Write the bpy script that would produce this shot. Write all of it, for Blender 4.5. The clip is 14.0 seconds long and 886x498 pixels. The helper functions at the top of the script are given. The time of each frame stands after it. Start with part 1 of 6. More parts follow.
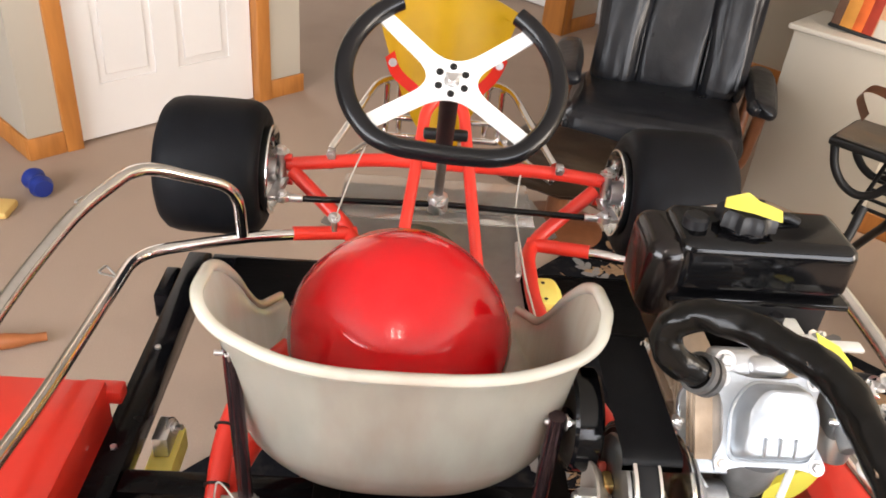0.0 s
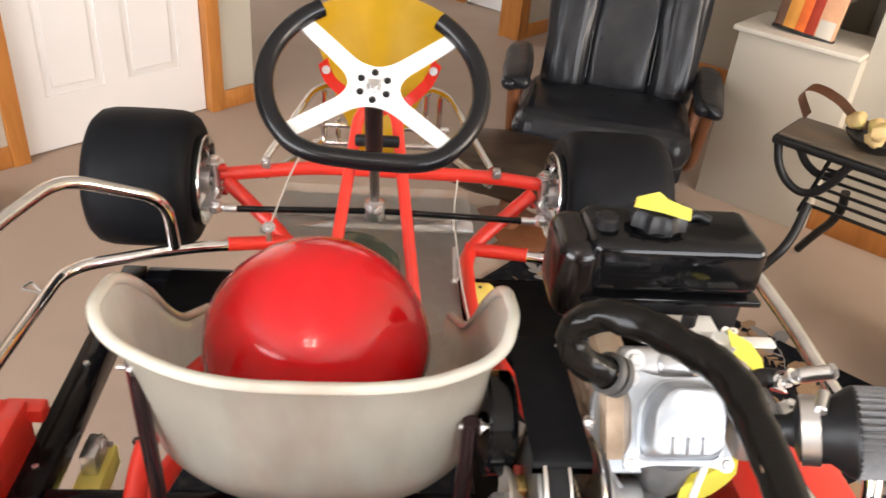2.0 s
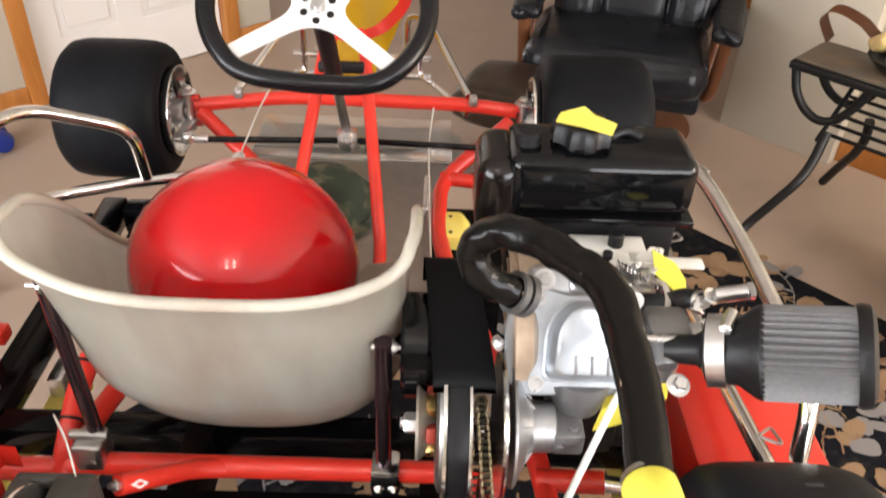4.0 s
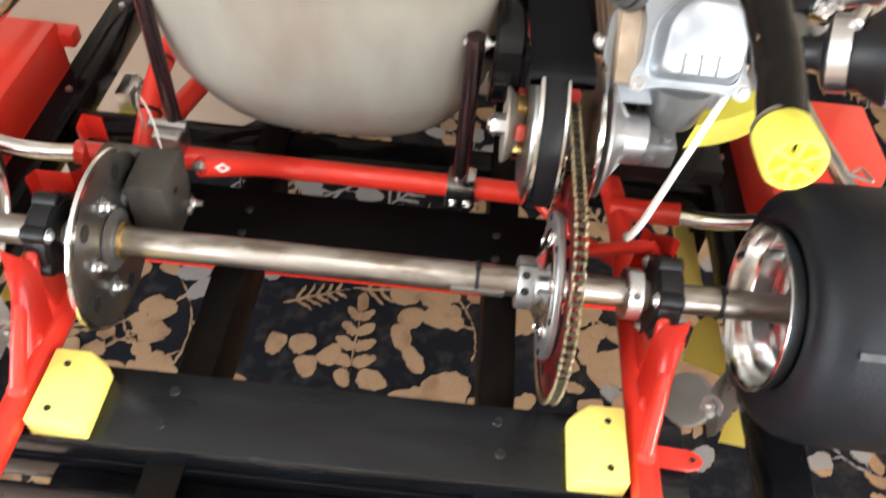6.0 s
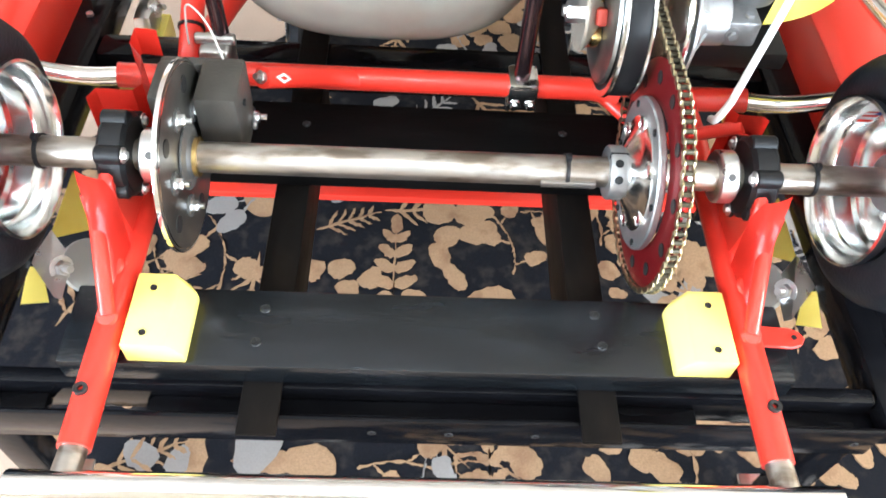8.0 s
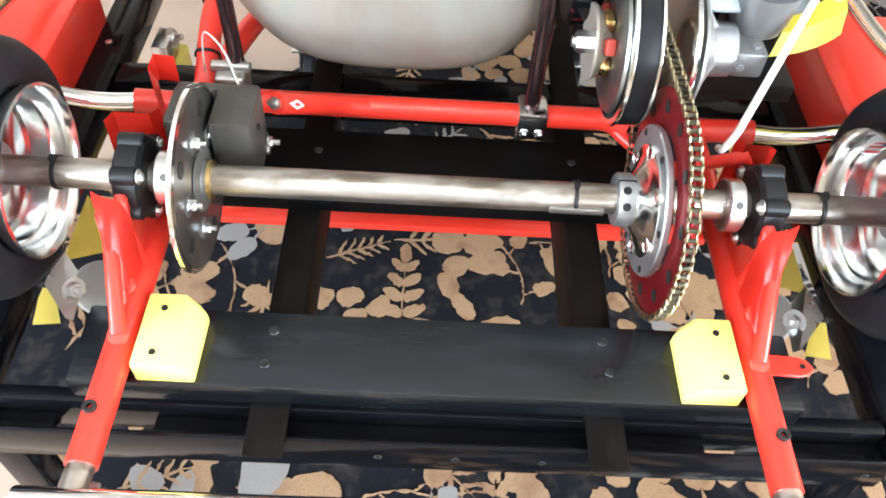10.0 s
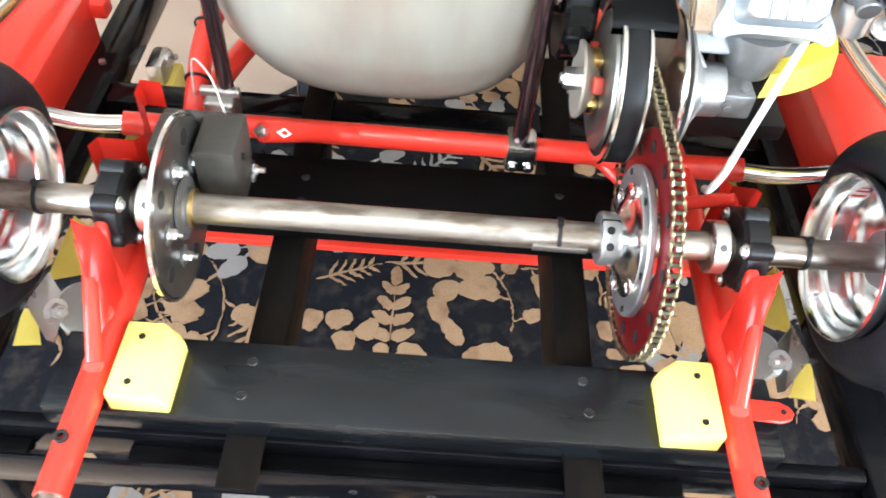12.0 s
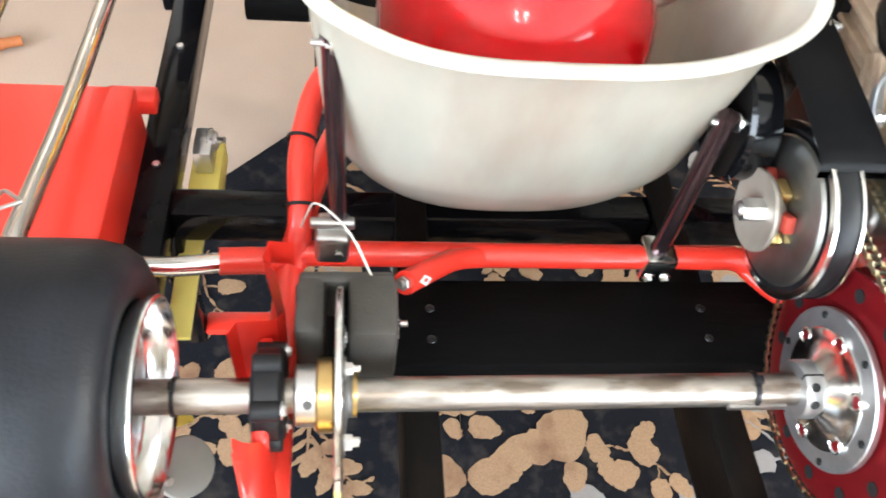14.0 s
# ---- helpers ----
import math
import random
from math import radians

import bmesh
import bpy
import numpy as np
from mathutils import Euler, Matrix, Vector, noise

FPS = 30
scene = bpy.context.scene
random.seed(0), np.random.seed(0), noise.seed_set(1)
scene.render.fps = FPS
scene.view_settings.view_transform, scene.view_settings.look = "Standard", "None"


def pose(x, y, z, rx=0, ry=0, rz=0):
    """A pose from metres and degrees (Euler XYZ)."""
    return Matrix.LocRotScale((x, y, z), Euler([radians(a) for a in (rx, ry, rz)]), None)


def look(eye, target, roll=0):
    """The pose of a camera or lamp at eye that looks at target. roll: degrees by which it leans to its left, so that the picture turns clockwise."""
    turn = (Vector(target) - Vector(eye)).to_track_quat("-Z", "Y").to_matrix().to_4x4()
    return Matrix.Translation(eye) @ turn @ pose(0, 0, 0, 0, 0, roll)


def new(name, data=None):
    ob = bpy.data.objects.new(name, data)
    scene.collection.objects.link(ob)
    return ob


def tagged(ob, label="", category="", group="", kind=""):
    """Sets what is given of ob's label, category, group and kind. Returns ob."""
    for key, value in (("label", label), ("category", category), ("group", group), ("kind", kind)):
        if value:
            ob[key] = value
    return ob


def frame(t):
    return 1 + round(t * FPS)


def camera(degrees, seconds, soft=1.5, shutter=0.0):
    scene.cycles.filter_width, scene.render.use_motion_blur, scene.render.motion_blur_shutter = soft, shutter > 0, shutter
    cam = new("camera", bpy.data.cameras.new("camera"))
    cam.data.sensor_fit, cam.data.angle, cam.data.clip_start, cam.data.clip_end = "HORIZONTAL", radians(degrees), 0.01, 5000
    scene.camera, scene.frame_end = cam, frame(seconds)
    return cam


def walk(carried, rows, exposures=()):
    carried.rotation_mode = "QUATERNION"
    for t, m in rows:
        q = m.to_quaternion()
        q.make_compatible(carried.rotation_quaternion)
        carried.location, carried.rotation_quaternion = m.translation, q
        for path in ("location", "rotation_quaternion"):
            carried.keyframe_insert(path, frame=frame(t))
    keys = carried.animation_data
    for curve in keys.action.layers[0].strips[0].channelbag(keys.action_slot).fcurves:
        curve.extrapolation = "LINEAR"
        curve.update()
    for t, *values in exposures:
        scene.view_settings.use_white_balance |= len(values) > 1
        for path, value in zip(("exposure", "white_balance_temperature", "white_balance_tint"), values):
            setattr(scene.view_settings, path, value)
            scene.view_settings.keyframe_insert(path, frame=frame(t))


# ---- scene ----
cam = camera(58.0, 14.0, soft=1.7, shutter=0.5)
PATH = [
    (0, (-0.093, -0.459, 1.441), (0.024, 1.224, 0.367), 5.8),
    (0.5, (-0.098, -0.464, 1.441), (0.019, 1.228, 0.38), 6.0),
    (1, (-0.093, -0.471, 1.443), (0.033, 1.224, 0.389), 5.8),
    (1.5, (-0.087, -0.466, 1.442), (0.065, 1.23, 0.393), 5.4),
    (2, (-0.016, -0.457, 1.443), (0.161, 1.233, 0.388), 5.4),
    (2.2, (0.018, -0.449, 1.45), (0.141, 1.243, 0.391), 5.5),
    (4.3, (0.152, -0.466, 1.404), (0.198, 1.101, 0.161), 2.7),
    (4.5, (0.151, -0.477, 1.395), (0.247, 1.039, 0.093), 3.4),
    (5, (0.136, -0.49, 1.371), (0.211, 0.966, 0.001), 4.2),
    (5.5, (0.137, -0.522, 1.332), (0.165, 0.901, -0.073), 4.0),
    (6, (0.093, -0.537, 1.292), (0.093, 0.783, -0.211), 6.0),
    (6.5, (0.042, -0.547, 1.259), (0.048, 0.682, -0.318), 4.7),
    (7, (0.0, -0.56, 1.235), (0.079, 0.638, -0.364), 4.9),
    (7.5, (-0.016, -0.559, 1.243), (0.072, 0.657, -0.343), 4.9),
    (8, (-0.026, -0.559, 1.242), (0.055, 0.643, -0.355), 5.0),
    (8.2, (-0.027, -0.561, 1.242), (0.058, 0.625, -0.367), 5.3),
    (10.3, (-0.025, -0.572, 1.24), (0.023, 0.71, -0.294), 4.8),
    (10.5, (-0.024, -0.567, 1.244), (0.032, 0.719, -0.287), 5.7),
    (11, (-0.028, -0.562, 1.249), (0.03, 0.726, -0.281), 6.5),
    (11.5, (-0.024, -0.555, 1.253), (0.028, 0.744, -0.267), 6.2),
    (12, (-0.007, -0.55, 1.253), (0.043, 0.744, -0.272), 5.9),
    (12.5, (0.069, -0.515, 1.265), (0.064, 0.782, -0.258), 6.3),
    (13, (0.063, -0.475, 1.268), (0.018, 0.797, -0.274), 4.5),
    (13.5, (-0.12, -0.376, 1.282), (0.029, 0.868, -0.276), 5.8),
    (14, (-0.253, -0.322, 1.295), (-0.015, 0.864, -0.298), 9.6),
]
walk(cam, [(t, look(eye, target, roll)) for t, eye, target, roll in PATH],
     exposures=[(0, 0.68, 6200, 13), (2.2, 0.68, 6200, 13), (4.3, 0.55, 6200, 13), (5.0, 0.37, 6350, 13), (5.5, 0.47, 6350, 12), (6.0, 0.78, 6000, 9), (6.5, 1.05, 5700, 6), (7.0, 1.37, 5400, 4), (8.2, 1.47, 5400, 4), (12.0, 1.46, 5450, 4), (13.0, 1.46, 5450, 4), (14.0, 1.47, 5550, 5)])

# ---- world and light ----
world = bpy.data.worlds.new("world")
scene.world = world
world.use_nodes = True
wn = world.node_tree.nodes
sky = wn.new("ShaderNodeTexSky")
sky.sky_type, sky.sun_disc = "NISHITA", False
sky.sun_elevation, sky.sun_rotation = radians(40), radians(200)
wn["Background"].inputs["Strength"].default_value = 0.12
world.node_tree.links.new(sky.outputs["Color"], wn["Background"].inputs["Color"])


# ---- materials ----
def mat(name, color, rough=0.5, metal=0.0, vary=0.12, scale=20.0, bump=0.0, bump_scale=200.0, coat=0.0, spec=0.5,
        trans=0.0, second=None, sec_scale=6.0, sec_amount=0.5, sec_lo=0.5, sec_hi=0.72, rough_vary=0.1, stretch=None, ior=1.45, sss=0.0):
    m = bpy.data.materials.new(name)
    m.use_nodes = True
    nt = m.node_tree
    n, l = nt.nodes, nt.links
    b = n["Principled BSDF"]
    co = n.new("ShaderNodeTexCoord")
    src = co.outputs["Object"]
    if stretch:
        mp = n.new("ShaderNodeMapping")
        mp.inputs["Scale"].default_value = stretch
        l.new(src, mp.inputs["Vector"])
        src = mp.outputs["Vector"]
    n1 = n.new("ShaderNodeTexNoise")
    n1.inputs["Scale"].default_value, n1.inputs["Detail"].default_value = scale, 6
    l.new(src, n1.inputs["Vector"])
    ramp = n.new("ShaderNodeMix")
    ramp.data_type = "RGBA"
    lo = [max(0, c * (1 - vary)) for c in color]
    hi = [min(1, c * (1 + vary)) for c in color]
    ramp.inputs["A"].default_value, ramp.inputs["B"].default_value = (*lo, 1), (*hi, 1)
    l.new(n1.outputs["Fac"], ramp.inputs["Factor"])
    out = ramp.outputs["Result"]
    if second:
        n2 = n.new("ShaderNodeTexNoise")
        n2.inputs["Scale"].default_value, n2.inputs["Detail"].default_value = sec_scale, 8
        l.new(src, n2.inputs["Vector"])
        r2 = n.new("ShaderNodeMapRange")
        r2.inputs["From Min"].default_value, r2.inputs["From Max"].default_value = sec_lo, sec_hi
        r2.inputs["To Max"].default_value = sec_amount
        l.new(n2.outputs["Fac"], r2.inputs["Value"])
        m2 = n.new("ShaderNodeMix")
        m2.data_type = "RGBA"
        m2.inputs["B"].default_value = (*second, 1)
        l.new(out, m2.inputs["A"])
        l.new(r2.outputs["Result"], m2.inputs["Factor"])
        out = m2.outputs["Result"]
    l.new(out, b.inputs["Base Color"])
    rr = n.new("ShaderNodeMapRange")
    rr.inputs["To Min"].default_value, rr.inputs["To Max"].default_value = max(0.01, rough - rough_vary), min(1, rough + rough_vary)
    n3 = n.new("ShaderNodeTexNoise")
    n3.inputs["Scale"].default_value, n3.inputs["Detail"].default_value = scale * 0.6, 5
    l.new(src, n3.inputs["Vector"])
    l.new(n3.outputs["Fac"], rr.inputs["Value"])
    l.new(rr.outputs["Result"], b.inputs["Roughness"])
    b.inputs["Metallic"].default_value = metal
    b.inputs["Coat Weight"].default_value = coat
    b.inputs["Coat Roughness"].default_value = 0.05
    b.inputs["Specular IOR Level"].default_value = spec
    b.inputs["Transmission Weight"].default_value = trans
    b.inputs["IOR"].default_value = ior
    if sss:
        b.inputs["Subsurface Weight"].default_value = sss
        b.inputs["Subsurface Radius"].default_value = (0.02, 0.015, 0.01)
    if bump:
        n4 = n.new("ShaderNodeTexNoise")
        n4.inputs["Scale"].default_value, n4.inputs["Detail"].default_value = bump_scale, 4
        l.new(src, n4.inputs["Vector"])
        bp = n.new("ShaderNodeBump")
        bp.inputs["Strength"].default_value, bp.inputs["Distance"].default_value = bump, 0.002
        l.new(n4.outputs["Fac"], bp.inputs["Height"])
        l.new(bp.outputs["Normal"], b.inputs["Normal"])
    return m


RED = mat("red_paint", (0.7, 0.034, 0.018), 0.34, 0, 0.12, 8, 0.05, 90, coat=0.4, rough_vary=0.04)
CANDY = mat("candy_red", (0.55, 0.003, 0.006), 0.2, 0.0, 0.14, 7, 0.02, 60, second=(0.5, 0.012, 0.012), sec_scale=12, sec_amount=0.4, coat=0.6, spec=0.3, rough_vary=0.05)
CHROME = mat("chrome", (0.86, 0.85, 0.83), 0.1, 1, 0.05, 30, second=(0.3, 0.26, 0.22), sec_scale=25, sec_amount=0.25, rough_vary=0.05)
POLISHED = mat("polished_aluminium", (0.82, 0.82, 0.8), 0.17, 1, 0.1, 30, second=(0.45, 0.43, 0.4), sec_scale=20, sec_amount=0.35, rough_vary=0.05)
AXLE = mat("brushed_axle_steel", (0.47, 0.44, 0.4), 0.36, 1, 0.3, 60, 0.3, 90, second=(0.14, 0.1, 0.065), sec_scale=34, sec_amount=0.7, sec_lo=0.48, sec_hi=0.62, rough_vary=0.07, stretch=(0.45, 1.5, 1.5))
STEEL = mat("dull_steel", (0.45, 0.44, 0.42), 0.38, 1, 0.15, 60, 0.06, 300)
ZINC = mat("zinc_plate", (0.72, 0.72, 0.72), 0.3, 1, 0.12, 60)
BRASS = mat("brass", (0.7, 0.5, 0.2), 0.3, 1, 0.1, 60)
IRON = mat("dark_cast_iron", (0.12, 0.115, 0.11), 0.5, 0.6, 0.2, 80, 0.25, 400)
DISC = mat("brake_disc_steel", (0.3, 0.3, 0.285), 0.36, 1, 0.3, 40, 0.05, 200, second=(0.13, 0.12, 0.1), sec_scale=14, sec_amount=0.5)
CAST = mat("cast_aluminium", (0.46, 0.465, 0.47), 0.36, 0.9, 0.2, 60, 0.2, 400, second=(0.25, 0.25, 0.25), sec_scale=26, sec_amount=0.5)
BRIGHT = mat("pressed_aluminium", (0.44, 0.47, 0.5), 0.4, 0.8, 0.15, 40, 0.06, 200, second=(0.24, 0.25, 0.26), sec_scale=24, sec_amount=0.5, rough_vary=0.08)
GREYCAST = mat("tan_stained_casting", (0.46, 0.35, 0.25), 0.5, 0.3, 0.25, 50, 0.3, 400, second=(0.25, 0.17, 0.11), sec_scale=20, sec_amount=0.6)
BLACKGLOSS = mat("black_gloss_enamel", (0.0035, 0.0035, 0.004), 0.1, 0, 0.2, 10, 0.03, 60, coat=0.1, spec=0.3, rough_vary=0.04)
BLACKTUBE = mat("black_steel_paint", (0.004, 0.004, 0.005), 0.12, 0, 0.3, 15, 0.12, 70, second=(0.014, 0.014, 0.017), sec_scale=12, sec_amount=0.35, rough_vary=0.05, spec=0.15)
# bluish second tone paints a cool sheen into the black
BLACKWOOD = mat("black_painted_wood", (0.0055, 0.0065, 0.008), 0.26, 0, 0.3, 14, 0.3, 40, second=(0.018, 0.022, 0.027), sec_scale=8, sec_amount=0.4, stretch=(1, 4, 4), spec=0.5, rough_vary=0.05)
# darker, duller copy of the board black for the boards ahead of the axle
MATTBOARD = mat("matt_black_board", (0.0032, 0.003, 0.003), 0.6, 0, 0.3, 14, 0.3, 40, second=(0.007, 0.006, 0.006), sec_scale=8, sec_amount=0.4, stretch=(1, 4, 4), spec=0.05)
BLACKPLASTIC = mat("black_plastic", (0.008, 0.008, 0.009), 0.42, 0, 0.2, 60, 0.1, 400, spec=0.4)
BLACKSHEET = mat("black_sheet_metal", (0.008, 0.008, 0.009), 0.45, 0, 0.25, 30, 0.08, 300, second=(0.02, 0.02, 0.02), sec_scale=18, sec_amount=0.3, spec=0.24)
# tyre rubber again, darkened because the front tyres catch less light
SHADERUBBER = mat("shaded_tyre_rubber", (0.0055, 0.006, 0.0075), 0.55, 0, 0.25, 25, 0.25, 260, second=(0.013, 0.014, 0.017), sec_scale=8, sec_amount=0.5, spec=0.14)
RUBBER = mat("tyre_rubber", (0.008, 0.0088, 0.011), 0.46, 0, 0.25, 25, 0.25, 260, second=(0.024, 0.026, 0.031), sec_scale=8, sec_amount=0.5, spec=0.26)
WRAP = mat("black_pipe_coating", (0.005, 0.0045, 0.004), 0.2, 0, 0.4, 30, 0.5, 45, second=(0.5, 0.34, 0.23), sec_scale=60, sec_amount=0.75, sec_lo=0.7, sec_hi=0.73, spec=0.26, rough_vary=0.08, stretch=(1, 0.3, 1))
GRIP = mat("steering_grip_vinyl", (0.006, 0.006, 0.007), 0.2, 0, 0.2, 40, 0.12, 350, spec=0.4, rough_vary=0.05)
WHITEPAINT = mat("white_paint", (0.8, 0.79, 0.76), 0.35, 0, 0.04, 12)
WHITEPLASTIC = mat("white_plastic", (0.78, 0.78, 0.74), 0.4, 0, 0.05, 20)
YELLOW = mat("yellow_block_paint", (0.92, 0.79, 0.19), 0.4, 0, 0.1, 15, 0.15, 120, second=(0.85, 0.62, 0.06), sec_scale=12, sec_amount=0.5)
NOSE = mat("ochre_yellow_fibreglass", (0.6, 0.37, 0.008), 0.4, 0, 0.15, 14, 0.05, 60, spec=0.25)
CAPYEL = mat("bright_yellow_plastic", (0.88, 0.82, 0.1), 0.4, 0, 0.06, 20)
PAPER = mat("yellow_paper", (0.88, 0.78, 0.12), 0.8, 0, 0.06, 30)
SEAT = mat("raw_fibreglass", (0.45, 0.43, 0.36), 0.24, 0, 0.3, 9, 0.16, 60, second=(0.3, 0.19, 0.14), sec_scale=7, sec_amount=0.55, sec_lo=0.46, sec_hi=0.72, coat=0.35, rough_vary=0.08, stretch=(1, 1, 0.35), sss=0.25)
HOUSING = mat("dark_brown_enamel", (0.006, 0.0042, 0.004), 0.16, 0, 0.3, 14, 0.05, 60)
CASTERGREY = mat("grey_caster_rubber", (0.33, 0.33, 0.31), 0.5, 0, 0.15, 30, 0.1, 100)
CHAINM = mat("gold_chain_steel", (0.5, 0.43, 0.28), 0.3, 1, 0.15, 120)
CHAIND = mat("dark_chain_rollers", (0.06, 0.05, 0.03), 0.4, 0.5, 0.12, 120)
REDAN = mat("red_anodised", (0.22, 0.01, 0.014), 0.32, 0.7, 0.15, 40)
CLEAR = mat("clear_polycarbonate", (0.95, 0.95, 0.95), 0.06, 0, 0.02, 20, trans=0.95, ior=1.3)
PAN = mat("floor_pan_aluminium", (0.36, 0.35, 0.33), 0.42, 0.7, 0.15, 30)
CAMO = mat("camouflage_cloth", (0.03, 0.045, 0.03), 0.85, 0, 0.3, 30, 0.2, 300, second=(0.16, 0.15, 0.09), sec_scale=26, sec_amount=1.0)
BROWNLEATHER = mat("brown_leather", (0.028, 0.017, 0.01), 0.3, 0, 0.3, 14, 0.9, 22, second=(0.06, 0.04, 0.022), sec_scale=9, sec_amount=0.5, spec=0.45, rough_vary=0.06)
LEATHER = mat("black_leather", (0.011, 0.0118, 0.0145), 0.3, 0, 0.3, 14, 0.9, 22, second=(0.03, 0.03, 0.033), sec_scale=9, sec_amount=0.5, spec=0.35, rough_vary=0.06)
FILTER = mat("grey_filter_gauze", (0.2, 0.2, 0.205), 0.6, 0.2, 0.2, 200, 0.3, 600)
CABLE = mat("clear_cable", (0.55, 0.52, 0.46), 0.35, 0, 0.1, 50)
CARPET = mat("beige_carpet", (0.44, 0.335, 0.26), 0.95, 0, 0.13, 260, 0.7, 700, second=(0.37, 0.28, 0.22), sec_scale=2.5, sec_amount=0.6, spec=0.1)
RUGDARK = mat("navy_rug_pile", (0.0085, 0.0088, 0.0115), 0.95, 0, 0.5, 320, 0.8, 600, second=(0.04, 0.034, 0.03), sec_scale=34, sec_amount=0.7, spec=0.08, stretch=(1, 1, 1))
RUGTAN = mat("tan_rug_pile", (0.285, 0.185, 0.108), 0.95, 0, 0.35, 320, 1.0, 450, second=(0.16, 0.085, 0.05), sec_scale=16, sec_amount=0.8, spec=0.1)
BEARER = mat("dark_stained_bearer", (0.0055, 0.0045, 0.004), 0.5, 0, 0.35, 20, 0.2, 60, second=(0.022, 0.015, 0.01), sec_scale=10, sec_amount=0.3, stretch=(3, 1, 3), spec=0.08)
RUGGREY = mat("grey_rug_pile", (0.22, 0.205, 0.195), 0.95, 0, 0.15, 320, 0.7, 700, spec=0.1)
WALL = mat("greige_wall_paint", (0.47, 0.425, 0.345), 0.8, 0, 0.03, 3, 0.06, 250)
CAPPAINT = mat("cream_cap_paint", (0.6, 0.55, 0.46), 0.5, 0, 0.04, 6, 0.04, 120)
CEILING = mat("white_ceiling_paint", (0.62, 0.61, 0.58), 0.9, 0, 0.03, 4, 0.2, 120)
DOORWHITE = mat("white_door_paint", (0.8, 0.78, 0.76), 0.4, 0, 0.03, 5, 0.05, 100)
OAK = mat("golden_oak", (0.5, 0.2, 0.045), 0.38, 0, 0.22, 14, 0.1, 60, second=(0.32, 0.11, 0.02), sec_scale=8, sec_amount=0.5, stretch=(3, 3, 0.5))
WOODDARK = mat("walnut_wood", (0.16, 0.06, 0.025), 0.35, 0, 0.25, 16, 0.05, 60, stretch=(3, 3, 0.6))
SLATE = mat("slate_table_top", (0.13, 0.105, 0.075), 0.5, 0, 0.3, 14, 0.2, 90, second=(0.2, 0.13, 0.07), sec_scale=9, sec_amount=0.7)
BLACKIRON = mat("wrought_iron", (0.014, 0.014, 0.014), 0.45, 0.2, 0.3, 50, 0.2, 150)
BLUETOY = mat("blue_rubber", (0.012, 0.03, 0.22), 0.45, 0, 0.12, 30)
BROWNTOY = mat("brown_rubber", (0.36, 0.12, 0.035), 0.55, 0, 0.2, 30, 0.2, 150)
PURPLE = mat("dark_chromed_strut", (0.1, 0.065, 0.07), 0.18, 0.9, 0.25, 30)
CALIPER = mat("grey_cast_caliper", (0.06, 0.055, 0.048), 0.48, 0.3, 0.25, 60, 0.25, 350)
CHALK = mat("chalk_smear", (0.085, 0.088, 0.09), 0.9, 0, 0.5, 90)
CLUTCHRED = mat("dull_red_clutch_lining", (0.3, 0.035, 0.02), 0.5, 0, 0.2, 60)
COVER = mat("aged_clutch_cover", (0.34, 0.3, 0.25), 0.45, 0.6, 0.15, 60, 0.1, 300)
SOCKET = mat("black_oxide", (0.02, 0.02, 0.02), 0.35, 0.5, 0.2, 60)
LEDGEGREY = mat("grey_casting", (0.24, 0.24, 0.24), 0.42, 0.7, 0.25, 60, 0.25, 300)


# ---- mesh helpers ----
def link_bm(name, bm, material, parent=None, label="", smooth=True):
    me = bpy.data.meshes.new(name)
    bmesh.ops.recalc_face_normals(bm, faces=bm.faces)
    bm.to_mesh(me)
    bm.free()
    me.materials.append(material)
    if smooth:
        for p in me.polygons:
            p.use_smooth = True
        me.set_sharp_from_angle(angle=radians(38))
    ob = new(name, me)
    if parent:
        ob.parent = parent
        if parent.parent is None:
            ob.matrix_parent_inverse = parent.matrix_basis.inverted()
    if label:
        ob["label"] = label
    return ob


def part(name, bm, material, parent, label=""):
    return link_bm(name, bm, material, parent, label)


def thing(name, label, category, base=(0, 0, 0), group="", kind=""):
    ob = new(name)
    ob.empty_display_size = 0.05
    ob.matrix_basis = Matrix.Translation(base)
    return tagged(ob, label, category, group, kind)


def structure(name, bm, material, label, category):
    return tagged(link_bm(name, bm, material), label, category, "", "structure")


def box_bm(lo, hi, bevel=0.003, m=None, segments=2):
    bm = bmesh.new()
    c = [(a + b) / 2 for a, b in zip(lo, hi)]
    s = [abs(b - a) for a, b in zip(lo, hi)]
    bmesh.ops.create_cube(bm, size=1, matrix=Matrix.Translation(c) @ Matrix.Diagonal((*s, 1)))
    if bevel:
        bmesh.ops.bevel(bm, geom=list(bm.edges), offset=min(bevel, min(s) * 0.45), segments=segments, profile=0.5, affect="EDGES")
    if m is not None:
        bmesh.ops.transform(bm, matrix=m, verts=bm.verts)
    return bm


def join(*bms):
    out = bms[0]
    for b in bms[1:]:
        me = bpy.data.meshes.new("tmp")
        b.to_mesh(me)
        b.free()
        out.from_mesh(me)
        bpy.data.meshes.remove(me)
    return out


def frame_to(d):
    """A matrix whose z axis is d."""
    return Vector(d).to_track_quat("Z", "Y").to_matrix().to_4x4()


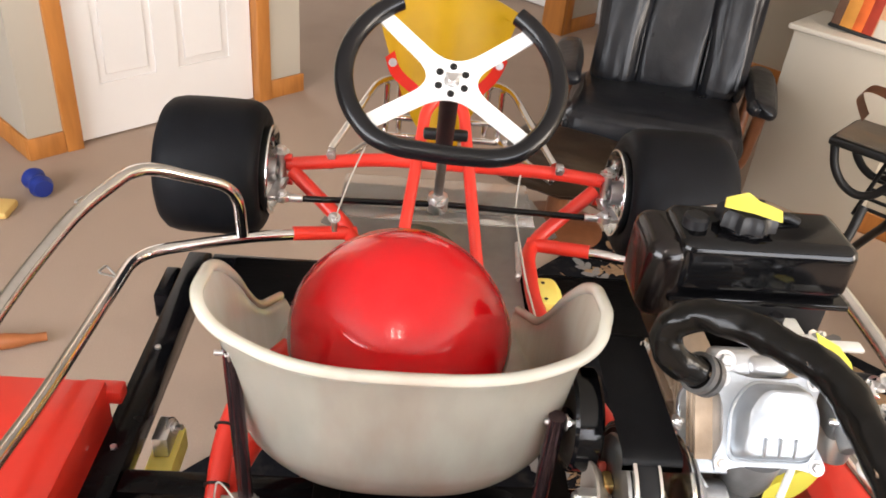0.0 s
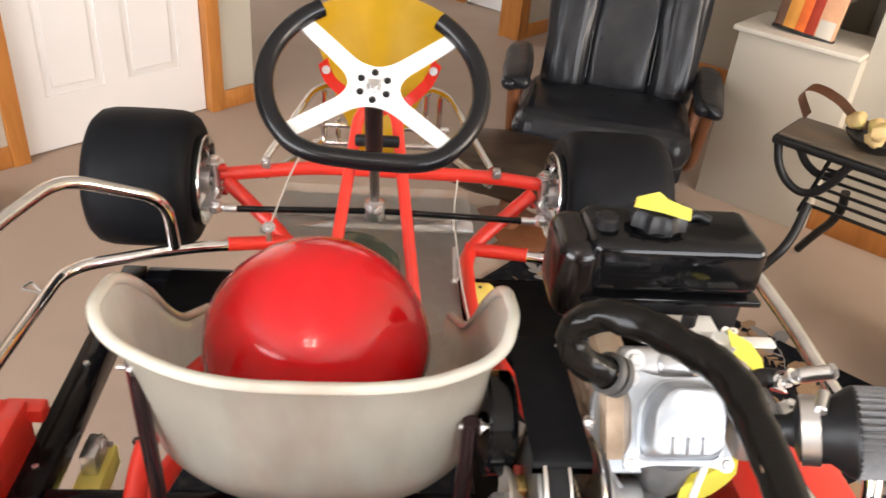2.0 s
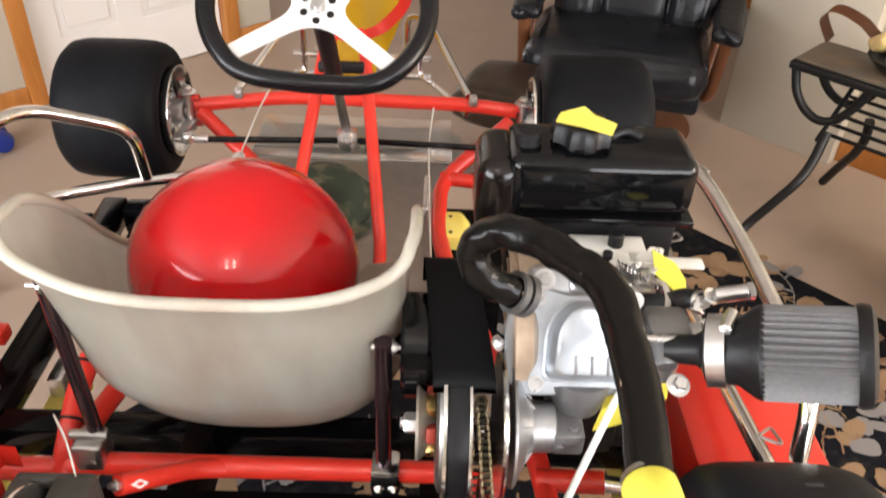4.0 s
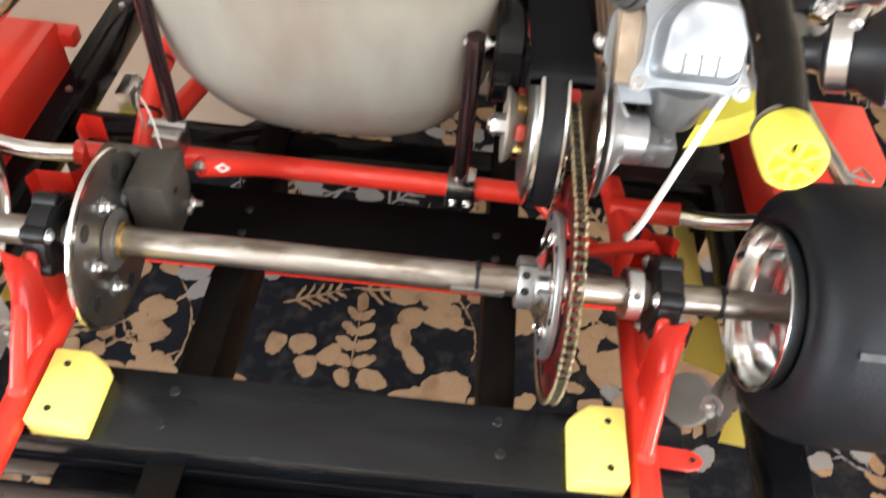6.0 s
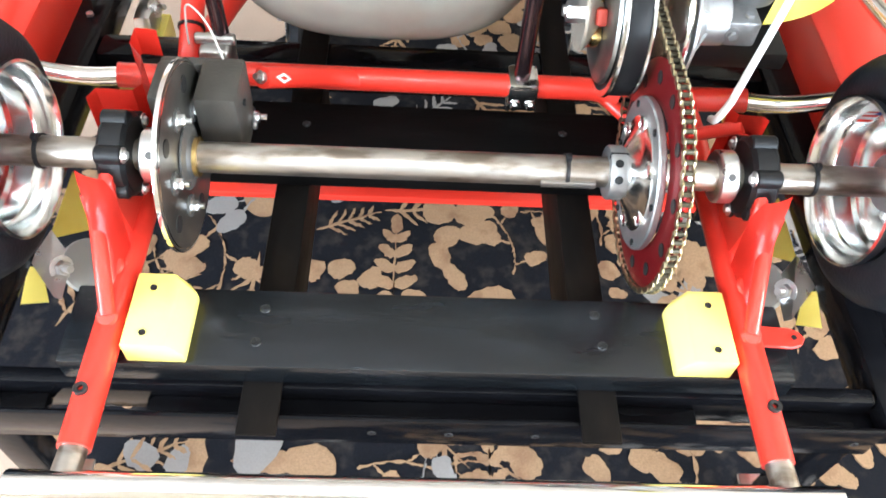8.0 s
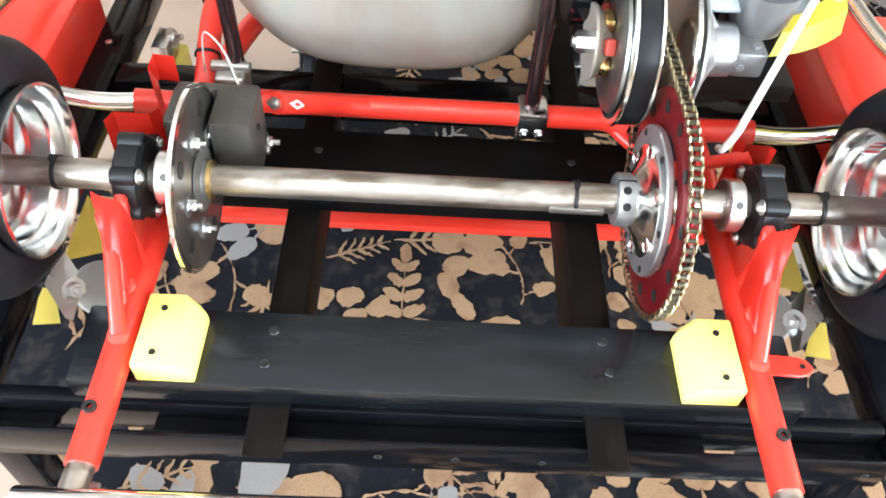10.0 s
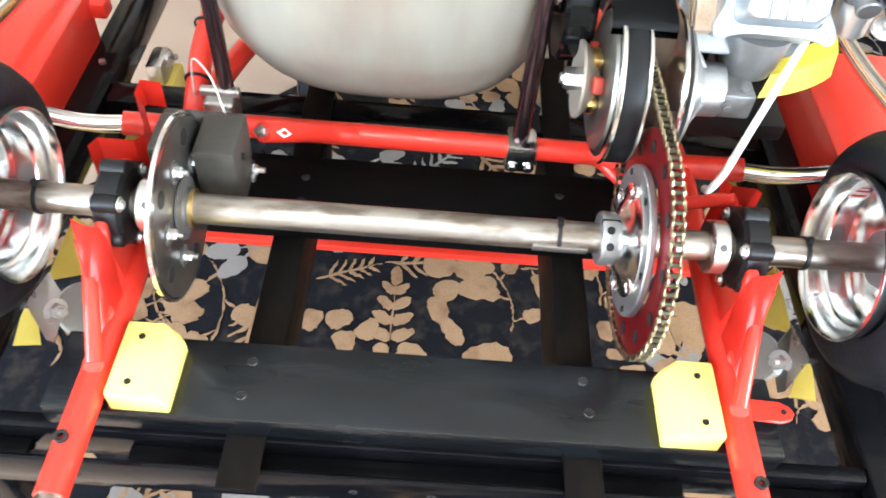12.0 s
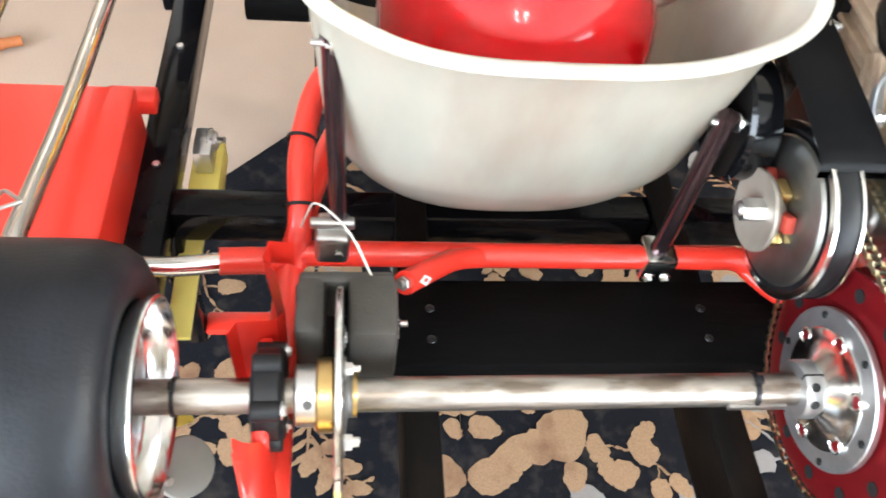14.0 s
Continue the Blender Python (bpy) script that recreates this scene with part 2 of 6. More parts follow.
def lathe_bm(profile, n=48, m=None, closed=False):
    """Turns (radius, height) pairs about z."""
    bm = bmesh.new()
    rings = []
    for r, z in profile:
        if r < 1e-6:
            rings.append([bm.verts.new((0, 0, z))])
        else:
            rings.append([bm.verts.new((r * math.cos(2 * math.pi * i / n), r * math.sin(2 * math.pi * i / n), z)) for i in range(n)])
    pairs = list(zip(rings, rings[1:]))
    if closed:
        pairs.append((rings[-1], rings[0]))
    for a, b in pairs:
        for i in range(n):
            j = (i + 1) % n
            if len(a) == 1 and len(b) == 1:
                continue
            if len(a) == 1:
                bm.faces.new((a[0], b[i], b[j]))
            elif len(b) == 1:
                bm.faces.new((a[i], a[j], b[0]))
            else:
                bm.faces.new((a[i], a[j], b[j], b[i]))
    if m is not None:
        bmesh.ops.transform(bm, matrix=m, verts=bm.verts)
    return bm


def along_x(x, y, z, sign=1):
    """A matrix that lays the lathe's axis along x."""
    return Matrix.Translation((x, y, z)) @ Matrix.Rotation(radians(90 * sign), 4, "Y")


def cyl_bm(a, b, r, r2=None, n=24, bevel=0.0015):
    a, b = Vector(a), Vector(b)
    h = (b - a).length
    r2 = r if r2 is None else r2
    e = min(bevel, r * 0.4, r2 * 0.4, h * 0.3)
    return lathe_bm([(0, 0), (r - e, 0), (r, e), (r2, h - e), (r2 - e, h), (0, h)], n, Matrix.Translation(a) @ frame_to(b - a))


def fillet(pts, radius, steps=6):
    pts = [Vector(p) for p in pts]
    out = [pts[0]]
    for i in range(1, len(pts) - 1):
        p, a, b = pts[i], pts[i - 1] - pts[i], pts[i + 1] - pts[i]
        r = min(radius, a.length * 0.48, b.length * 0.48)
        s, e = p + a.normalized() * r, p + b.normalized() * r
        for k in range(steps + 1):
            t = k / steps
            out.append(s * (1 - t) ** 2 + p * 2 * t * (1 - t) + e * t * t)
    out.append(pts[-1])
    return out


def tube_bm(pts, r, bend=0.05, n=14, cap=True, radii=None):
    path = fillet(pts, bend) if bend and len(pts) > 2 else [Vector(p) for p in pts]
    bm = bmesh.new()
    rings, ref = [], None
    for i, p in enumerate(path):
        d = (path[min(i + 1, len(path) - 1)] - path[max(i - 1, 0)]).normalized()
        if ref is None:
            ref = d.orthogonal().normalized()
        ref = (ref - d * ref.dot(d)).normalized()
        side = d.cross(ref)
        rr = r if radii is None else radii(i / (len(path) - 1))
        rings.append([bm.verts.new(p + rr * (ref * math.cos(2 * math.pi * k / n) + side * math.sin(2 * math.pi * k / n))) for k in range(n)])
    for a, b in zip(rings, rings[1:]):
        for k in range(n):
            bm.faces.new((a[k], a[(k + 1) % n], b[(k + 1) % n], b[k]))
    if cap:
        bm.faces.new(rings[0])
        bm.faces.new(list(reversed(rings[-1])))
    return bm


def even_path(pts, bend, step):
    """A polyline with rounded bends, walked in even steps."""
    line = fillet([Vector(p) for p in pts], bend)
    out = [line[0]]
    for a, b in zip(line, line[1:]):
        n = max(1, round((b - a).length / step))
        out += [a.lerp(b, (i + 1) / n) for i in range(n)]
    return out


def strap_bm(pts, width, up, thick=0.003):
    """A flat strap bent along a polyline, its width lying along up."""
    bm = bmesh.new()
    side = Vector(up).normalized() * width / 2
    rows = [(bm.verts.new(p - side), bm.verts.new(p + side)) for p in even_path(pts, 0.02, 0.01)]
    for a, b in zip(rows, rows[1:]):
        bm.faces.new((a[0], b[0], b[1], a[1]))
    bmesh.ops.solidify(bm, geom=list(bm.faces), thickness=thick)
    return bm


def plate_bm(outline, thick, m=None, bevel=0.0015):
    """A flat plate from an outline in its own xy plane."""
    bm = bmesh.new()
    f = bm.faces.new([bm.verts.new((x, y, 0)) for x, y in outline])
    ex = bmesh.ops.extrude_face_region(bm, geom=[f])
    bmesh.ops.translate(bm, vec=(0, 0, thick), verts=[v for v in ex["geom"] if isinstance(v, bmesh.types.BMVert)])
    if bevel:
        bmesh.ops.bevel(bm, geom=list(bm.edges), offset=bevel, segments=1, affect="EDGES")
    if m is not None:
        bmesh.ops.transform(bm, matrix=m, verts=bm.verts)
    return bm


def rounded(w, h, r, n=5):
    pts = []
    for cx, cy, a0 in ((w / 2 - r, h / 2 - r, 0), (-w / 2 + r, h / 2 - r, 90), (-w / 2 + r, -h / 2 + r, 180), (w / 2 - r, -h / 2 + r, 270)):
        for k in range(n + 1):
            a = radians(a0 + 90 * k / n)
            pts.append((cx + r * math.cos(a), cy + r * math.sin(a)))
    return pts


def bolt_bm(p, d, r=0.006, h=0.006, stud=0.0, washer=True):
    """A hexagon head with a washer, its foot at p, pointing along d."""
    m = Matrix.Translation(p) @ frame_to(d)
    out = lathe_bm([(0, 0), (r, 0), (r, h * 0.85), (r * 0.85, h), (0, h)], 6, m)
    if washer:
        out = join(out, lathe_bm([(0, 0), (r * 1.6, 0), (r * 1.6, 0.0015), (0, 0.0015)], 16, m))
    if stud:
        out = join(out, lathe_bm([(0, h), (r * 0.5, h), (r * 0.5, h + stud), (0, h + stud)], 10, m))
    return out


# ---- the room: its walls stand at 45 degrees to the kart ----
R45 = Matrix.Rotation(radians(45), 4, "Z")
C45 = math.sqrt(0.5)


def room_box(u0, u1, v0, v1, z0, z1, bevel=0.003):
    """A box in the room's own axes: u runs along the closet wall, v away from the kart."""
    return box_bm((u0, v0, z0), (u1, v1, z1), bevel, R45)


H_CEIL = 2.44
structure("floor", room_box(-2.7, 5.2, -2.9, 6.2, -0.1, 0.0, 0), CARPET, "beige cut-pile carpet covering the whole room floor", "carpet")
structure("ceiling", room_box(-2.8, 5.3, -3.0, 6.3, H_CEIL, H_CEIL + 0.1, 0), CEILING, "plain white painted ceiling", "ceiling")
# closet block with its door opening, u 0.756 to 1.531 on the face v = 2.605
CV = 2.605
D0, D1, DH = 0.74, 1.54, 2.03
structure("wall_closet_side", room_box(0.549, D0 - 0.02, CV, CV + 0.11, 0, H_CEIL, 0), WALL, "greige painted wall beside the white door", "wall")
structure("wall_closet_end", room_box(D1 + 0.02, 1.775, CV, CV + 0.11, 0, H_CEIL, 0), WALL, "greige painted wall end beside the white door", "wall")
structure("wall_closet_head", room_box(D0 - 0.02, D1 + 0.02, CV, CV + 0.11, DH + 0.02, H_CEIL, 0), WALL, "greige painted wall above the white door", "wall")
structure("wall_closet_return", room_box(0.549, 0.66, CV + 0.11, 6.2, 0, H_CEIL, 0), WALL, "greige painted wall running away behind the door", "wall")
structure("wall_closet_back", room_box(1.665, 1.775, CV + 0.11, 4.4, 0, H_CEIL, 0), WALL, "greige painted side wall of the passage", "wall")
# outer walls
structure("wall_far", room_box(3.95, 4.06, 1.2, 2.35, 0, H_CEIL, 0), WALL, "greige painted wall beyond the armchair", "wall")
structure("wall_far_b", room_box(3.95, 4.06, 3.17, 6.2, 0, H_CEIL, 0), WALL, "greige painted wall beyond the second door", "wall")
structure("wall_far_head", room_box(3.95, 4.06, 2.35, 3.17, 2.05, H_CEIL, 0), WALL, "greige painted wall above the second door", "wall")
structure("wall_passage_end", room_box(0.5, 2.0, 6.2, 6.3, 0, H_CEIL, 0), WALL, "greige painted end wall of the passage", "wall")
structure("wall_passage_end_b", room_box(3.6, 4.06, 6.2, 6.3, 0, H_CEIL, 0), WALL, "greige painted end wall of the passage", "wall")
# opening for an unseen window, added to let light into the passage
structure("wall_passage_sill", room_box(2.0, 3.6, 6.2, 6.3, 0, 0.75, 0), WALL, "greige painted wall under the added passage window", "wall")
structure("wall_passage_head", room_box(2.0, 3.6, 6.2, 6.3, 2.15, H_CEIL, 0), WALL, "greige painted wall above the added passage window", "wall")
structure("wall_east", room_box(3.95, 4.06, -3.0, 1.2, 0, H_CEIL, 0), WALL, "greige painted wall above the ledge", "wall")
WIN = (-1.6, 2.6, 0.75, 2.15)
structure("wall_window_sill_part", room_box(-2.8, 4.06, -3.0, -2.9, 0, WIN[2], 0), WALL, "greige painted wall under the window", "wall")
structure("wall_window_head_part", room_box(-2.8, 4.06, -3.0, -2.9, WIN[3], H_CEIL, 0), WALL, "greige painted wall above the window", "wall")
structure("wall_window_side", room_box(-2.8, WIN[0], -3.0, -2.9, WIN[2], WIN[3], 0), WALL, "greige painted wall beside the window", "wall")
structure("wall_window_end", room_box(WIN[1], 4.06, -3.0, -2.9, WIN[2], WIN[3], 0), WALL, "greige painted wall beside the window", "wall")
W2 = (-0.9, 2.1, 0.75, 2.15)
structure("wall_west_sill_part", room_box(-2.8, -2.7, -2.9, 6.2, 0, W2[2], 0), WALL, "greige painted wall under the wide window", "wall")
structure("wall_west_head_part", room_box(-2.8, -2.7, -2.9, 6.2, W2[3], H_CEIL, 0), WALL, "greige painted wall above the wide window", "wall")
structure("wall_west_side", room_box(-2.8, -2.7, -2.9, W2[0], W2[2], W2[3], 0), WALL, "greige painted wall beside the wide window", "wall")
structure("wall_west_end", room_box(-2.8, -2.7, W2[1], 6.2, W2[2], W2[3], 0), WALL, "greige painted wall beside the wide window", "wall")
structure("wall_north", room_box(-2.8, 0.6, 6.2, 6.3, 0, H_CEIL, 0), WALL, "plain greige painted end wall", "wall")


def oak_trim(name, u0, u1, v0, v1, z0, z1, label):
    return structure(name, room_box(u0, u1, v0, v1, z0, z1, 0.004), OAK, label, "trim")


def panel_door(name, m, w, h, hinges, label):
    """A six-panel door, its face at y = 0, rising from z = 0."""
    root = tagged(new(name), label, "door", "", "structure")
    t = 0.035
    bm = box_bm((0, 0.006, 0.008), (w, t, h), 0.002)
    stile, mid = 0.11, 0.1
    rails = [(0.008, 0.22), (0.80, 0.96), (1.52, 1.62), (h - 0.12, h)]
    pw = (w - 2 * stile - mid) / 2
    for x0, x1 in ((0, stile), (stile + pw, stile + pw + mid), (w - stile, w)):
        bm = join(bm, box_bm((x0, 0, 0.008), (x1, 0.0075, h), 0.0))
    for z0, z1 in rails:
        for x0, x1 in ((stile, stile + pw), (stile + pw + mid, w - stile)):
            bm = join(bm, box_bm((x0, 0, z0), (x1, 0.0075, z1), 0.0))
    for (a, b), (c, d) in zip(rails, rails[1:]):
        for x0, x1 in ((stile, stile + pw), (stile + pw + mid, w - stile)):
            bm = join(bm, box_bm((x0 + 0.03, 0.001, b + 0.03), (x1 - 0.03, 0.0075, c - 0.03), 0.005, None, 1))
    bmesh.ops.transform(bm, matrix=m, verts=bm.verts)
    part("door_leaf", bm, DOORWHITE, root)
    for z in hinges:
        b = join(box_bm((-0.012, -0.004, z - 0.045), (0.004, 0.004, z + 0.045), 0.001), cyl_bm((-0.004, -0.006, z - 0.05), (-0.004, -0.006, z + 0.05), 0.006))
        bmesh.ops.transform(b, matrix=m, verts=b.verts)
        part("hinge", b, BLACKIRON, root, "dark bronze hinge")
    k = join(cyl_bm((w - 0.07, 0, 0.95), (w - 0.07, -0.05, 0.95), 0.012), lathe_bm([(0, 0), (0.02, 0.003), (0.027, 0.015), (0.02, 0.03), (0, 0.034)], 20, Matrix.Translation((w - 0.07, -0.035, 0.95)) @ Matrix.Rotation(radians(90), 4, "X")))
    bmesh.ops.transform(k, matrix=m, verts=k.verts)
    part("door_knob", k, BRASS, root, "brass knob")
    return root


panel_door("door_1", R45 @ Matrix.Translation((D0 + 0.004, CV + 0.03, 0)), D1 - D0 - 0.008, DH, (0.33, 1.05, 1.8), "white painted six-panel door, shut, in oak casing")
for a, b in ((D0 - 0.065, D0), (D1, D1 + 0.065)):
    oak_trim("trim_door_casing", a, b, CV - 0.018, CV + 0.11, 0, DH + 0.065, "golden oak door casing")
oak_trim("trim_door_head", D0, D1, CV - 0.018, CV + 0.11, DH, DH + 0.065, "golden oak door casing head")
oak_trim("baseboard_closet_side", 0.538, D0 - 0.066, CV - 0.013, CV, 0, 0.085, "golden oak baseboard")
oak_trim("baseboard_closet_end", D1 + 0.066, 1.788, CV - 0.013, CV, 0, 0.085, "golden oak baseboard")
oak_trim("baseboard_closet_return", 0.536, 0.549, CV, 6.2, 0, 0.085, "golden oak baseboard along the return wall")
oak_trim("baseboard_far", 3.937, 3.95, 1.2, 2.28, 0, 0.085, "golden oak baseboard on the far wall")
oak_trim("baseboard_far_b", 3.937, 3.95, 3.24, 6.2, 0, 0.085, "golden oak baseboard past the second door")
for a, b in ((2.285, 2.35), (3.17, 3.235)):
    oak_trim("trim_far_casing", 3.93, 4.06, a, b, 0, 2.1, "golden oak casing of the second door")
panel_door("door_2", R45 @ Matrix.Translation((3.97, 3.165, 0)) @ Matrix.Rotation(radians(-90), 4, "Z"), 0.81, DH, (0.33, 1.8), "white painted six-panel door on the far wall")
structure("wall_stub", room_box(3.6, 3.949, 2.45, 2.56, 0, H_CEIL, 0), WALL, "greige painted wall stub beside the far doorway", "wall")
oak_trim("trim_stub_jamb", 3.568, 3.599, 2.43, 2.58, 0, 2.1, "golden oak jamb of the far doorway")
oak_trim("trim_stub_casing", 3.6, 3.665, 2.432, 2.449, 0, 2.1, "golden oak casing of the far doorway")
oak_trim("baseboard_stub", 3.666, 3.936, 2.437, 2.449, 0, 0.085, "golden oak baseboard on the wall stub")
# low half wall with a white cap
structure("wall_ledge", room_box(2.6, 2.78, 0.335, 0.772, 0, 0.665, 0.003), WALL, "low greige half wall beside the armchair", "half wall")
structure("wall_stair", room_box(2.67, 2.8, -2.9, 0.335, 0, H_CEIL, 0), WALL, "greige painted wall behind the end table", "wall")
structure("wall_ledge_return", room_box(2.78, 3.95, 0.65, 0.772, 0, 0.665, 0.003), WALL, "greige return of the half wall", "half wall")
structure("trim_ledge_cap", room_box(2.578, 2.9, 0.337, 0.79, 0.667, 0.686, 0.005), CAPPAINT, "white painted cap on the half wall", "ledge cap")
oak_trim("baseboard_ledge", 2.657, 2.67, -2.9, 0.334, 0, 0.085, "golden oak baseboard behind the end table")

# windows behind the camera, which light the room, plus an added passage window
def window(name, lo, hi, axis, label):
    root = tagged(new(name), label, "window", "", "structure")
    (u0, v0), (u1, v1) = lo, hi
    z0, z1 = 0.75, 2.15
    f = 0.05
    def bar(a0, a1, c0, c1):
        if axis == "u":
            return room_box(a0, a1, v0, v1, c0, c1, 0.004)
        return room_box(u0, u1, a0, a1, c0, c1, 0.004)
    s, e = (u0, u1) if axis == "u" else (v0, v1)
    for a0, a1, c0, c1 in ((s, s + f, z0, z1), (e - f, e, z0, z1), (s + f, e - f, z0, z0 + f), (s + f, e - f, z1 - f, z1), (s + (e - s) * 0.52, s + (e - s) * 0.52 + 0.06, z0 + f, z1 - f), (s + (e - s) * 0.25, s + (e - s) * 0.25 + 0.05, z0 + f, z1 - f), (s + (e - s) * 0.76, s + (e - s) * 0.76 + 0.05, z0 + f, z1 - f)):
        part("window_frame", bar(a0, a1, c0, c1), OAK, root)
    return root


window("window_1", (WIN[0], -2.98), (WIN[1], -2.92), "u", "wide oak-framed window behind the camera")
window("added_passage_window", (2.0, 6.22), (3.6, 6.28), "u", "added, unseen oak-framed window at the end of the passage")
window("window_2", (-2.78, W2[0]), (-2.72, W2[1]), "v", "wide oak-framed side window")


def window_light(name, u, v, z, w, h, target, power, color):
    d = bpy.data.lights.new(name, "AREA")
    d.shape, d.size, d.size_y, d.energy, d.color = "RECTANGLE", w, h, power, color
    ob = new(name, d)
    eye = R45 @ Vector((u, v, z))
    ob.matrix_basis = look(eye, R45 @ Vector(target))
    return ob


window_light("window_light", -0.3, -2.86, 1.45, 2.4, 1.3, (-0.2, 0, 1.45), 62, (1.0, 0.985, 0.96))
# warm fill in place of an unseen warm lamp to the right
window_light("warm_fill_light", 1.85, -2.86, 1.45, 1.3, 1.3, (2.2, 0, 1.0), 75, (1.0, 0.86, 0.68))
# added fill that brightens the passage carpet; its window is unseen
window_light("passage_fill_light", 2.8, 6.16, 1.45, 1.5, 1.3, (2.8, 3.0, 0.6), 38, (1.0, 0.97, 0.93))
window_light("side_window_light", -2.66, 0.6, 1.45, 2.8, 1.3, (0, 0.6, 1.3), 85, (1.0, 0.985, 0.96))

# ceiling lamp with four bulbs behind the camera
lamp = thing("ceiling_lamp", "four-bulb ceiling lamp with white glass shades", "ceiling lamp", (-0.15, -1.0, H_CEIL))
part("canopy", lathe_bm([(0, 0), (0.07, 0), (0.06, -0.03), (0.012, -0.04), (0.012, -0.2), (0.04, -0.21), (0.04, -0.25), (0, -0.26)], 24, Matrix.Translation((-0.15, -1.0, H_CEIL))), BRASS, lamp, "brass canopy and stem")
GLOW = bpy.data.materials.new("lamp_glass")
GLOW.use_nodes = True
GLOW.node_tree.nodes["Principled BSDF"].inputs["Emission Color"].default_value = (1, 0.92, 0.8, 1)
GLOW.node_tree.nodes["Principled BSDF"].inputs["Emission Strength"].default_value = 24
for i in range(4):
    a = radians(45 + 90 * i)
    p = Vector((-0.15 + 0.15 * math.cos(a), -1.0 + 0.15 * math.sin(a), H_CEIL - 0.26))
    part("shade", lathe_bm([(0.02, 0.03), (0.03, 0.02), (0.042, -0.02), (0.038, -0.05), (0, -0.06)], 20, Matrix.Translation(p)), GLOW, lamp, "frosted white glass shade")
    part("arm", tube_bm([(-0.15, -1.0, H_CEIL - 0.23), p + Vector((0, 0, 0.03))], 0.006, 0), BRASS, lamp)

# ---- rug under the kart ----
rug = thing("rug", "navy area rug with tan leaf pattern on the carpet", "rug", (0, 0.1, 0))
RUG = (-0.5, -1.5, 1.85, 0.94)
part("rug_field", room_box(RUG[0], RUG[2], RUG[1], RUG[3], 0.0, 0.012, 0.004), RUGDARK, rug, "dark navy woven field")


def leaf_pts(p, ang, length, width, n=10, lobes=0.0):
    out = []
    for k in range(n):
        t = 2 * math.pi * k / n
        x = length * 0.5 * (1 - math.cos(t))
        y = width * 0.5 * math.sin(t) * (1 + 0.25 * math.cos(t)) + lobes * math.sin(3 * t)
        out.append((p[0] + x * math.cos(ang) - y * math.sin(ang), p[1] + x * math.sin(ang) + y * math.cos(ang)))
    return out


layer = [0]
rag = random.Random(11)


def add_poly(bm, pts, z):
    layer[0] += 1
    z = 0.0131 + (layer[0] * 37 % 211) * 1.1e-5
    fine = []
    for i, (x, y) in enumerate(pts):
        x2, y2 = pts[(i + 1) % len(pts)]
        far = math.hypot(x2 - x, y2 - y)
        j = min(0.0022, far * 0.2)
        fine += [(x + rag.uniform(-j, j), y + rag.uniform(-j, j)), ((x + x2) / 2 + rag.uniform(-j, j), (y + y2) / 2 + rag.uniform(-j, j))]
    pts = fine
    up = [bm.verts.new((x, y, z)) for x, y in pts]
    dn = [bm.verts.new((x, y, 0.011)) for x, y in pts]
    bm.faces.new(up)
    for i in range(len(pts)):
        j = (i + 1) % len(pts)
        bm.faces.new((up[i], dn[i], dn[j], up[j]))


